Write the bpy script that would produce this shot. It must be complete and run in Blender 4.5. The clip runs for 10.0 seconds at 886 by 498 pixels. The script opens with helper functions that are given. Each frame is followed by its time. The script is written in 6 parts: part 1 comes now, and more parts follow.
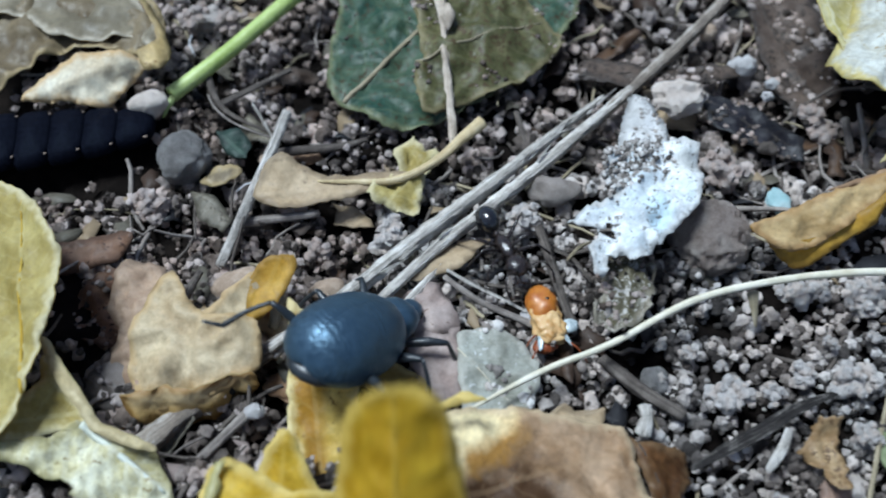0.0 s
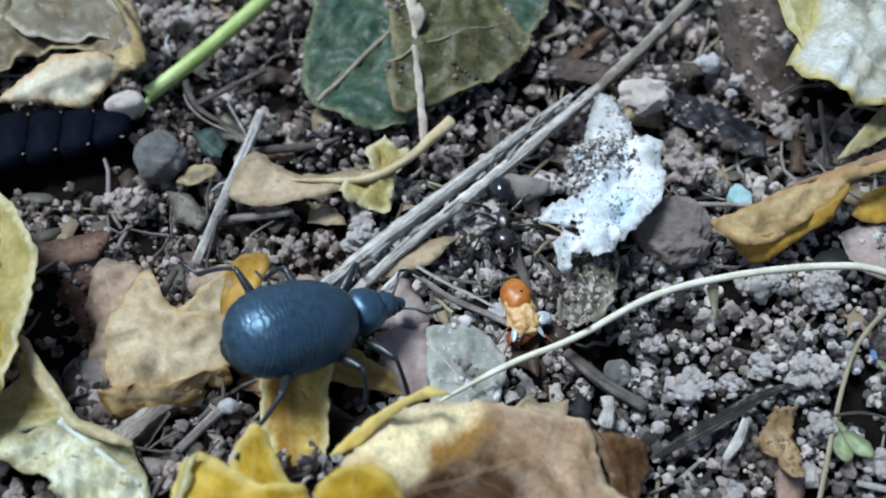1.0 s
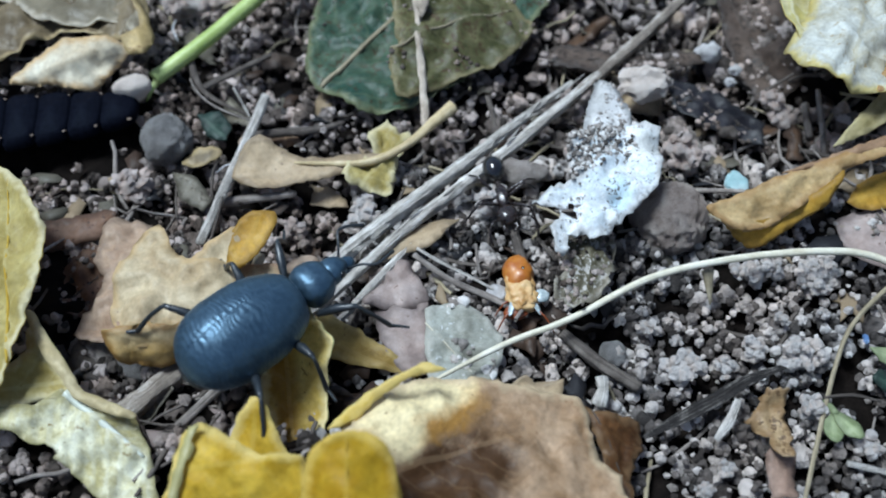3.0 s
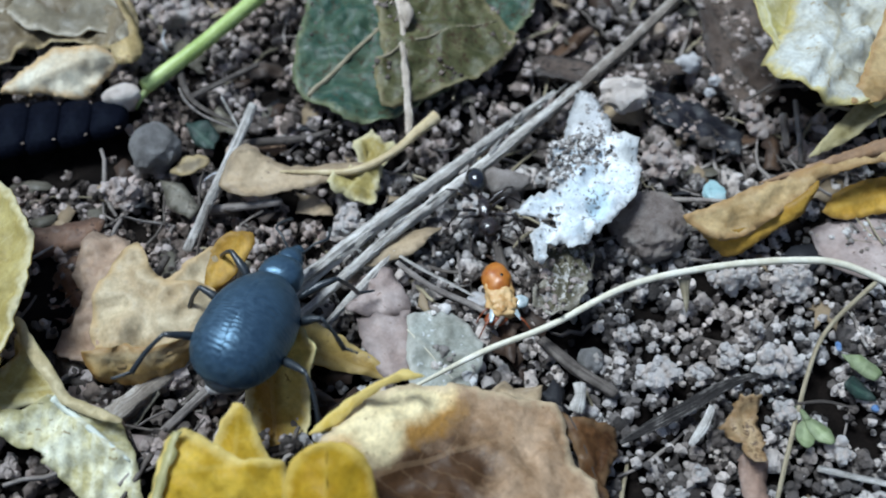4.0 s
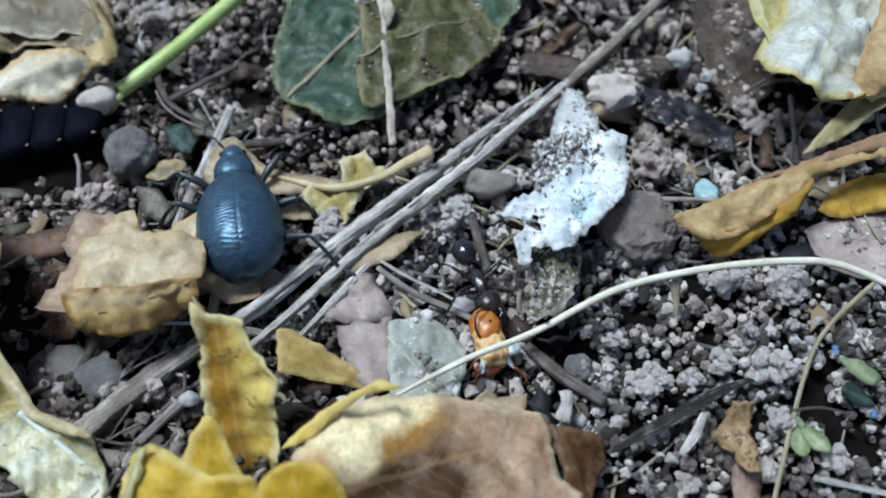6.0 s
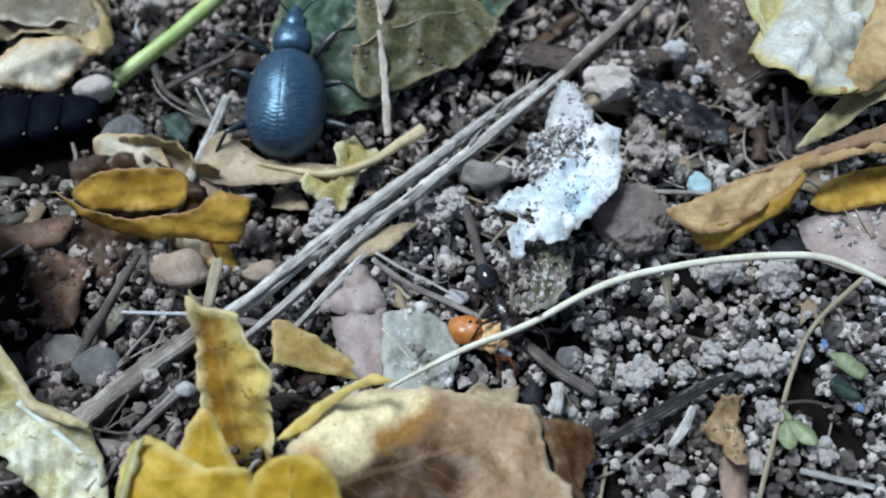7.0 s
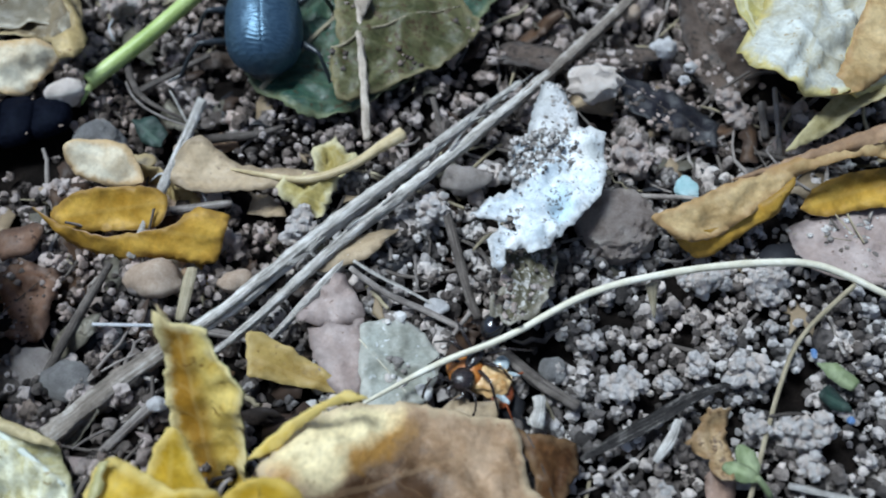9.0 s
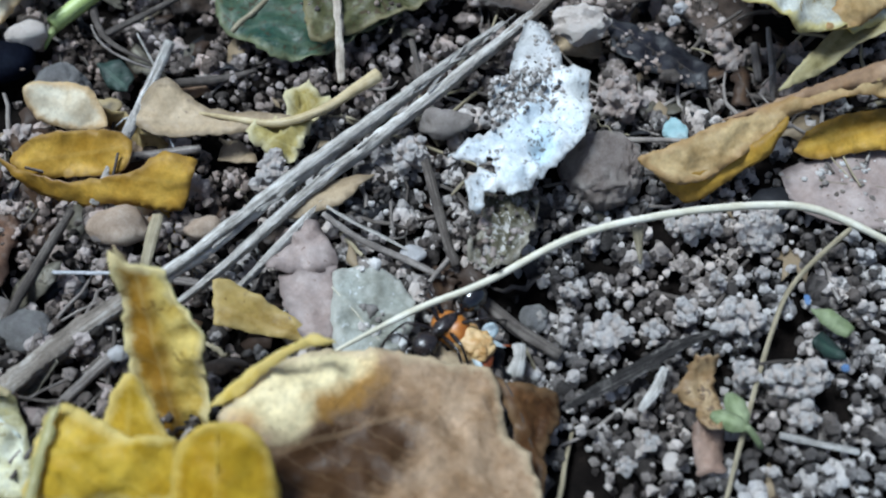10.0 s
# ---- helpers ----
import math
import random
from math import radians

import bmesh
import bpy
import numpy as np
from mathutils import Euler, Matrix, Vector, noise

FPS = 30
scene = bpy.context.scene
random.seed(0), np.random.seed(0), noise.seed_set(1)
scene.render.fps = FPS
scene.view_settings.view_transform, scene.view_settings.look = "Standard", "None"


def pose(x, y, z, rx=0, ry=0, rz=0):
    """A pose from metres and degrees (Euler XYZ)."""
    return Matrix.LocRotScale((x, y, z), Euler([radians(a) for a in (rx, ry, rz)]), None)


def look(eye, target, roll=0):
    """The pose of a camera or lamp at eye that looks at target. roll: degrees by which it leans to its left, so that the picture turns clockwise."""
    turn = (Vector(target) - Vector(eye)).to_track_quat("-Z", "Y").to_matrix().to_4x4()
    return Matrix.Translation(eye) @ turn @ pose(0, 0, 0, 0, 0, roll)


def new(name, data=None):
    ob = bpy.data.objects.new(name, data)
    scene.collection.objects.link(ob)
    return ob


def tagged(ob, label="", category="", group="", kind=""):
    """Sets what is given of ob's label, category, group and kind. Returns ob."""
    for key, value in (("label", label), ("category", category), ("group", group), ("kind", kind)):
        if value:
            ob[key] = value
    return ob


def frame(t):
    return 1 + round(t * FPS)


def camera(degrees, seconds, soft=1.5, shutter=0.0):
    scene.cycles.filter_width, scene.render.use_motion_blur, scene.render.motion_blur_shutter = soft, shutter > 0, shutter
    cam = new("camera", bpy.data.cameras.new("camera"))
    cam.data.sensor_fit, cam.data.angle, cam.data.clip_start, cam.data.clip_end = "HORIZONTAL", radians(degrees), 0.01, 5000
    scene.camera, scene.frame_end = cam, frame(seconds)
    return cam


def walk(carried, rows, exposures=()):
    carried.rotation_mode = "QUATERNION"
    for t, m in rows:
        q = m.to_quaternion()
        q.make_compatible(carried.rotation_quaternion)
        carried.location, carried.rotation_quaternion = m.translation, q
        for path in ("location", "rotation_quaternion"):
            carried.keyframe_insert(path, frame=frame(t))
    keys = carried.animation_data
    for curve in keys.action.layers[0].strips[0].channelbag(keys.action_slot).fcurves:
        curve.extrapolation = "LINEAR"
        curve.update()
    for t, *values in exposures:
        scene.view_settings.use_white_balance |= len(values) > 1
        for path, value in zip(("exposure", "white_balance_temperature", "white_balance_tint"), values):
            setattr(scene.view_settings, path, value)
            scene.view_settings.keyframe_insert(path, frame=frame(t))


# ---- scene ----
cam = camera(51.0, 10.0, soft=1.9, shutter=0.5)
MM = 0.001
# a phone-sized aperture, about 1 mm wide, focused on the white leaf
cam.data.dof.use_dof, cam.data.dof.focus_distance, cam.data.dof.aperture_fstop = True, 61.5 * MM, 38.0
# seconds, eye (mm), yaw, pitch, roll (degrees)
PATH = [
    (0, 0.26, -34.21, 52.75, -0.09, -55.24, 0.27),
    (0.5, 1.61, -34.59, 54.64, -0.97, -55.80, 0.69),
    (1, 1.80, -34.54, 54.53, -0.92, -56.09, 0.60),
    (1.5, 2.45, -35.00, 55.00, -0.82, -56.09, 0.70),
    (2, 3.27, -35.07, 54.72, -0.45, -55.82, 0.54),
    (2.5, 2.19, -35.77, 54.77, -0.07, -56.29, 0.33),
    (4, 3.45, -36.18, 56.19, -0.29, -56.29, 0.77),
    (4.5, 3.93, -37.41, 58.25, -0.50, -56.04, 0.77),
    (5, 3.94, -36.08, 58.90, 0.30, -55.40, 0.11),
    (5.5, 4.85, -36.26, 56.38, 0.66, -55.64, -0.65),
    (6, 5.25, -34.77, 54.68, 0.67, -56.33, -0.68),
    (7.5, 5.61, -33.68, 56.22, 0.48, -58.43, -0.07),
    (8, 4.61, -32.69, 56.27, 0.57, -58.66, -0.28),
    (8.5, 5.22, -32.23, 55.46, 0.91, -58.61, -0.76),
    (9, 6.91, -32.06, 54.96, 0.56, -58.57, -0.54),
    (9.5, 7.93, -32.17, 53.31, 0.47, -59.12, -0.66),
    (10, 8.35, -32.73, 51.40, 0.57, -59.65, -0.74),
]


def eye_pose(x, y, z, yaw, pitch, roll):
    return pose(x * MM, y * MM, z * MM, 0, 0, yaw) @ pose(0, 0, 0, 90 + pitch) @ pose(0, 0, 0, 0, 0, roll)


walk(cam, [(t, eye_pose(*row)) for t, *row in PATH])

# ---- world, sun, exposure ----
world = bpy.data.worlds.new("open_shade_sky")
scene.world = world
world.use_nodes = True
wn = world.node_tree.nodes
sky = wn.new("ShaderNodeTexSky")
sky.sky_type = "NISHITA"
sky.sun_disc = False
sky.sun_elevation = radians(68)
sky.sun_rotation = radians(-67)
wn["Background"].inputs["Strength"].default_value = 0.082
world.node_tree.links.new(sky.outputs[0], wn["Background"].inputs["Color"])
sun = new("sun", bpy.data.lights.new("sun", "SUN"))
sun.data.energy, sun.data.angle, sun.data.color = 4.15, radians(20), (0.745, 0.885, 1.0)
sun.matrix_world = look((-0.6, 0.25, 1.6), (0, 0, 0))
scene.view_settings.exposure = 0.41

# ---- materials ----


def node_mat(name):
    m = bpy.data.materials.new(name)
    m.use_nodes = True
    return m, m.node_tree.nodes, m.node_tree.links, m.node_tree.nodes["Principled BSDF"]


def mm_coords(nodes, links, kind="Object"):
    tc, sc = nodes.new("ShaderNodeTexCoord"), nodes.new("ShaderNodeVectorMath")
    sc.operation = "SCALE"
    sc.inputs["Scale"].default_value = 1000.0
    links.new(tc.outputs[kind], sc.inputs[0])
    return sc.outputs[0]


def noise_tex(nodes, links, vec, scale, detail=4.0, rough=0.6, warp=0.0):
    n = nodes.new("ShaderNodeTexNoise")
    n.inputs["Scale"].default_value, n.inputs["Detail"].default_value = scale, detail
    n.inputs["Roughness"].default_value, n.inputs["Distortion"].default_value = rough, warp
    links.new(vec, n.inputs["Vector"])
    return n.outputs[0]


def ramp(nodes, links, fac, *stops):
    r = nodes.new("ShaderNodeValToRGB")
    e = r.color_ramp.elements
    while len(e) < len(stops):
        e.new(0.5)
    for el, (p, c) in zip(e, stops):
        el.position, el.color = p, (*c, 1) if len(c) == 3 else c
    links.new(fac, r.inputs[0])
    return r.outputs[0]


def mix(nodes, links, fac, a, b, blend="MIX"):
    m = nodes.new("ShaderNodeMix")
    m.data_type, m.blend_type = "RGBA", blend
    for sock, v in ((m.inputs[0], fac), (m.inputs[6], a), (m.inputs[7], b)):
        if isinstance(v, (int, float)):
            sock.default_value = v
        elif isinstance(v, tuple):
            sock.default_value = (*v, 1)
        else:
            links.new(v, sock)
    return m.outputs[2]


def calc(nodes, links, op, *vals):
    m = nodes.new("ShaderNodeMath")
    m.operation = op
    for sock, v in zip(m.inputs, vals):
        if isinstance(v, (int, float)):
            sock.default_value = v
        else:
            links.new(v, sock)
    return m.outputs[0]


def bump(nodes, links, height, strength, dist_mm, bsdf):
    b = nodes.new("ShaderNodeBump")
    b.inputs["Strength"].default_value, b.inputs["Distance"].default_value = strength, dist_mm * MM
    links.new(height, b.inputs["Height"])
    links.new(b.outputs[0], bsdf.inputs["Normal"])


def leaf_mat(name, base, blotch, vein, spot=(0.08, 0.05, 0.03), spots=0.62, veins=0.5, rough=0.45, spacing=1.5, amount=0.5, glow=0.18, edge=None, line=0.05, grain=0.4, isles=(), stripe=None):
    """Dead or living leaf: two tones in blotches, a midrib along local x, side veins, small dark spots."""
    m, n, k, p = node_mat(name)
    co = mm_coords(n, k)
    sep = n.new("ShaderNodeSeparateXYZ")
    k.new(co, sep.inputs[0])
    big = noise_tex(n, k, co, 0.32, 5, 0.62, 0.4)
    fine = noise_tex(n, k, co, 2.2, 6, 0.7)
    col = mix(n, k, ramp(n, k, big, (0.5 - 0.3 * amount, (0, 0, 0)), (0.62, (1, 1, 1))), base, blotch)
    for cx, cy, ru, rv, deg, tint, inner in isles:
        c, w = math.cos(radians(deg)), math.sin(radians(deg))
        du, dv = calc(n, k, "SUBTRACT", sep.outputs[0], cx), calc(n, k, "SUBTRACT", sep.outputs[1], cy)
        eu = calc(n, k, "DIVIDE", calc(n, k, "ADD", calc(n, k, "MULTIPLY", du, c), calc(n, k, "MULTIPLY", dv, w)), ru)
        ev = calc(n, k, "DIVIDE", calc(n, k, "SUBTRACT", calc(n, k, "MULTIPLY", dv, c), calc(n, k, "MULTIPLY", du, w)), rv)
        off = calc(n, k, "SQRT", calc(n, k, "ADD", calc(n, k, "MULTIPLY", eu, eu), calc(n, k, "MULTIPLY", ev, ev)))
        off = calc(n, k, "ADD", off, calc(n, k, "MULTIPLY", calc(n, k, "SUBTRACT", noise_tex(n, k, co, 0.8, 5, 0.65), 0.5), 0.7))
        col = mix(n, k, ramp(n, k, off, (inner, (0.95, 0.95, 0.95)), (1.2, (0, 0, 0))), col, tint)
    if stripe:
        centre, half, tint = stripe
        off = calc(n, k, "ABSOLUTE", calc(n, k, "SUBTRACT", calc(n, k, "ADD", sep.outputs[1], calc(n, k, "MULTIPLY", calc(n, k, "SUBTRACT", big, 0.5), 2.0)), centre))
        col = mix(n, k, ramp(n, k, calc(n, k, "DIVIDE", off, half), (0.35, (0.9, 0.9, 0.9)), (1.0, (0, 0, 0))), col, tint)
    col = mix(n, k, grain, col, ramp(n, k, fine, (0.28, (0.45, 0.42, 0.38)), (0.72, (1.35, 1.32, 1.28))), "MULTIPLY")
    net = n.new("ShaderNodeTexVoronoi")
    net.feature = "DISTANCE_TO_EDGE"
    net.inputs["Scale"].default_value = 1.5
    warped = n.new("ShaderNodeVectorMath")
    warped.operation = "ADD"
    k.new(co, warped.inputs[0])
    k.new(fine, warped.inputs[1])
    k.new(warped.outputs[0], net.inputs["Vector"])
    cells = ramp(n, k, net.outputs["Distance"], (0.0, (0.72, 0.70, 0.66)), (0.09, (1, 1, 1)))
    col = mix(n, k, 0.22, col, cells, "MULTIPLY")
    away = calc(n, k, "ABSOLUTE", sep.outputs[1])
    wob = calc(n, k, "MULTIPLY", big, 2.4)
    run = calc(n, k, "FRACT", calc(n, k, "DIVIDE", calc(n, k, "ADD", calc(n, k, "SUBTRACT", sep.outputs[0], calc(n, k, "MULTIPLY", away, 0.85)), wob), spacing))
    side = calc(n, k, "LESS_THAN", calc(n, k, "ABSOLUTE", calc(n, k, "SUBTRACT", run, 0.5)), line)
    mid = calc(n, k, "LESS_THAN", away, 0.14)
    lines = calc(n, k, "MAXIMUM", mid, calc(n, k, "MULTIPLY", side, 0.55))
    col = mix(n, k, calc(n, k, "MULTIPLY", lines, veins), col, vein)
    dots = calc(n, k, "ADD", calc(n, k, "MULTIPLY", noise_tex(n, k, co, 2.6, 3, 0.6, 0.3), 0.72), calc(n, k, "MULTIPLY", noise_tex(n, k, co, 0.45, 2), 0.3))
    col = mix(n, k, ramp(n, k, dots, (spots, (0, 0, 0)), (spots + 0.05, (0.85, 0.85, 0.85))), col, spot)
    rim = n.new("ShaderNodeAttribute")
    rim.attribute_name = "rim"
    worn = calc(n, k, "ADD", rim.outputs["Fac"], calc(n, k, "MULTIPLY", calc(n, k, "SUBTRACT", noise_tex(n, k, co, 0.9, 4, 0.6), 0.5), 1.1))
    col = mix(n, k, ramp(n, k, worn, (0.12, (0.75, 0.75, 0.75)), (0.5, (0, 0, 0))), col, edge or tuple(0.55 * v + 0.02 for v in base))
    k.new(col, p.inputs["Base Color"])
    k.new(ramp(n, k, fine, (0.2, (rough - 0.12,) * 3), (0.8, (rough + 0.15,) * 3)), p.inputs["Roughness"])
    p.inputs["Specular IOR Level"].default_value = 0.22
    bump(n, k, calc(n, k, "ADD", calc(n, k, "ADD", calc(n, k, "MULTIPLY", lines, 0.5), fine), calc(n, k, "MULTIPLY", net.outputs["Distance"], 0.5)), 0.4, 0.14, p)
    tr, mx = n.new("ShaderNodeBsdfTranslucent"), n.new("ShaderNodeMixShader")
    k.new(col, tr.inputs["Color"])
    mx.inputs[0].default_value = glow
    k.new(p.outputs[0], mx.inputs[1])
    k.new(tr.outputs[0], mx.inputs[2])
    k.new(mx.outputs[0], n["Material Output"].inputs["Surface"])
    return m


def fibre_mat(name, a, b, c, rough=0.75, relief=0.2):
    """Straw, bark, stalk: streaks that run along the stem, with worn patches."""
    m, n, k, p = node_mat(name)
    uv, mp = n.new("ShaderNodeTexCoord"), n.new("ShaderNodeMapping")
    mp.inputs["Scale"].default_value = (5.0, 0.16, 1.0)
    k.new(uv.outputs["UV"], mp.inputs[0])
    streak = noise_tex(n, k, mp.outputs[0], 1.0, 5, 0.65)
    co = mm_coords(n, k)
    worn = noise_tex(n, k, co, 0.7, 5, 0.6)
    fine = noise_tex(n, k, co, 5.0, 5, 0.7)
    f = calc(n, k, "ADD", calc(n, k, "ADD", calc(n, k, "MULTIPLY", streak, 0.5), calc(n, k, "MULTIPLY", worn, 0.35)), calc(n, k, "MULTIPLY", fine, 0.15))
    k.new(ramp(n, k, f, (0.34, a), (0.5, b), (0.66, c)), p.inputs["Base Color"])
    p.inputs["Roughness"].default_value = rough
    p.inputs["Specular IOR Level"].default_value = 0.3
    bump(n, k, calc(n, k, "ADD", streak, calc(n, k, "MULTIPLY", fine, 0.4)), 0.9, relief, p)
    return m


def grain_mat(name, a, b, c, rough=0.85, scale=1.0, stretch=(1, 1, 1), island=False, relief=0.25, obj=False, spec=0.3):
    """Soil, stone, bark: three tones over two scales of noise; the tone also varies from piece to piece."""
    m, n, k, p = node_mat(name)
    co = mm_coords(n, k)
    mp = n.new("ShaderNodeMapping")
    mp.inputs["Scale"].default_value = stretch
    k.new(co, mp.inputs[0])
    big = noise_tex(n, k, mp.outputs[0], 0.55 * scale, 4, 0.6)
    fine = noise_tex(n, k, mp.outputs[0], 6.5 * scale, 6, 0.75)
    f = calc(n, k, "ADD", calc(n, k, "MULTIPLY", big, 0.6), calc(n, k, "MULTIPLY", fine, 0.4))
    if island or obj:
        g = n.new("ShaderNodeNewGeometry" if island else "ShaderNodeObjectInfo")
        rnd = g.outputs["Random Per Island"] if island else g.outputs["Random"]
        f = calc(n, k, "ADD", calc(n, k, "MULTIPLY", f, 0.55), calc(n, k, "MULTIPLY", rnd, 0.45))
    col = ramp(n, k, f, (0.26, a), (0.47, b), (0.68, c))
    if island:
        warm = ramp(n, k, noise_tex(n, k, mp.outputs[0], 0.13, 3, 0.5), (0.4, (1, 1, 1)), (0.62, (1.0, 0.90, 0.83)))
        col = mix(n, k, 1.0, col, warm, "MULTIPLY")
    k.new(col, p.inputs["Base Color"])
    p.inputs["Roughness"].default_value = rough
    p.inputs["Specular IOR Level"].default_value = spec
    bump(n, k, fine, 1.0, relief, p)
    return m


def shell_mat(name, a, b, rough, spec=0.5, scale=3.0, relief=0.05, coat=0.0, sheen=(1, 1, 1)):
    """Insect cuticle."""
    m, n, k, p = node_mat(name)
    co = mm_coords(n, k)
    f = noise_tex(n, k, co, scale, 5, 0.6)
    k.new(ramp(n, k, f, (0.3, a), (0.7, b)), p.inputs["Base Color"])
    k.new(ramp(n, k, f, (0.3, (rough - 0.06,) * 3), (0.7, (rough + 0.08,) * 3)), p.inputs["Roughness"])
    p.inputs["Specular IOR Level"].default_value = spec
    p.inputs["Coat Weight"].default_value = coat
    p.inputs["Specular Tint"].default_value = (*sheen, 1)
    bump(n, k, f, 0.6, relief, p)
    return m


# near-black: the shade in the gaps between crumbs is put into this colour
M_SHADED_SOIL = grain_mat("soil", (0.004, 0.0035, 0.003), (0.010, 0.008, 0.007), (0.024, 0.018, 0.015), 0.97, 1.0, spec=0.04)
M_CRUMB = grain_mat("soil_crumb", (0.028, 0.024, 0.022), (0.15, 0.135, 0.127), (0.68, 0.645, 0.62), 0.92, 0.9, island=True, relief=0.25)
M_HUMUS = grain_mat("humus_crumb", (0.026, 0.021, 0.018), (0.20, 0.168, 0.149), (0.60, 0.52, 0.485), 0.94, 0.9, island=True, relief=0.3)
M_DIRT = grain_mat("stuck_dirt", (0.07, 0.06, 0.053), (0.36, 0.33, 0.305), (0.78, 0.77, 0.75), 0.9, 0.9, island=True)
M_CLOD = grain_mat("soil_clod", (0.11, 0.09, 0.077), (0.30, 0.255, 0.228), (0.56, 0.50, 0.46), 0.92, 0.9, obj=True, relief=0.35)
M_PEBBLE_BEIGE = grain_mat("beige_stone", (0.22, 0.15, 0.10), (0.42, 0.31, 0.23), (0.60, 0.50, 0.41), 0.8, 0.7)
M_PEBBLE_PALE = grain_mat("pinkish_white_stone", (0.60, 0.48, 0.40), (0.80, 0.69, 0.61), (0.90, 0.84, 0.79), 0.8, 0.7, relief=0.5)
M_PEBBLE_GREY = grain_mat("grey_stone", (0.15, 0.14, 0.135), (0.29, 0.275, 0.265), (0.50, 0.48, 0.46), 0.8, 1.6, relief=0.6)
M_BALL_BROWN = grain_mat("brown_ball", (0.16, 0.115, 0.095), (0.46, 0.37, 0.325), (0.72, 0.64, 0.58), 0.55, 1.4, relief=0.9)
M_PALE_BIT = grain_mat("pale_bit", (0.35, 0.33, 0.32), (0.55, 0.53, 0.52), (0.75, 0.74, 0.74), 0.7)
M_CYAN = grain_mat("cyan_flake", (0.18, 0.35, 0.36), (0.40, 0.62, 0.64), (0.70, 0.82, 0.83), 0.4)
M_BLUE = grain_mat("blue_bit", (0.05, 0.12, 0.30), (0.13, 0.25, 0.48), (0.35, 0.47, 0.65), 0.4)
M_STRAW = fibre_mat("grey_straw", (0.08, 0.066, 0.055), (0.54, 0.50, 0.45), (0.95, 0.93, 0.89), 0.6, 0.5)
M_STRAW_BROWN = fibre_mat("weathered_straw", (0.05, 0.04, 0.032), (0.24, 0.20, 0.165), (0.62, 0.58, 0.53), 0.7, 0.4)
M_TWIG = fibre_mat("dark_twig", (0.025, 0.02, 0.017), (0.085, 0.07, 0.06), (0.22, 0.19, 0.165), 0.8)
M_BARK = fibre_mat("black_bark", (0.006, 0.005, 0.005), (0.026, 0.022, 0.02), (0.34, 0.31, 0.28), 0.8, 0.4)
M_TWIG_GREY = fibre_mat("grey_twig", (0.06, 0.05, 0.043), (0.21, 0.18, 0.16), (0.46, 0.42, 0.38), 0.8)
M_STALK_PALE = fibre_mat("pale_stalk", (0.38, 0.33, 0.22), (0.60, 0.56, 0.44), (0.80, 0.78, 0.69), 0.5, 0.06)
M_STALK_GREEN = grain_mat("green_stem", (0.17, 0.25, 0.05), (0.30, 0.40, 0.11), (0.45, 0.54, 0.22), 0.4, 0.4, relief=0.03, spec=0.5)
M_PETIOLE = fibre_mat("petiole", (0.28, 0.20, 0.10), (0.47, 0.37, 0.21), (0.64, 0.55, 0.38), 0.55, 0.08)
M_STALK_DRY = fibre_mat("dry_beige_stalk", (0.22, 0.165, 0.12), (0.50, 0.42, 0.34), (0.78, 0.71, 0.62), 0.7, 0.3)
M_RIB_GREY = fibre_mat("blue_grey_rib", (0.42, 0.43, 0.34), (0.58, 0.61, 0.52), (0.72, 0.75, 0.70), 0.45, 0.08)
M_STALK_OLIVE = fibre_mat("olive_stalk", (0.13, 0.105, 0.06), (0.28, 0.235, 0.155), (0.46, 0.40, 0.29), 0.6, 0.12)
M_WHITE_FIBRE = grain_mat("white_fibre", (0.45, 0.45, 0.46), (0.62, 0.63, 0.65), (0.8, 0.8, 0.82), 0.5)

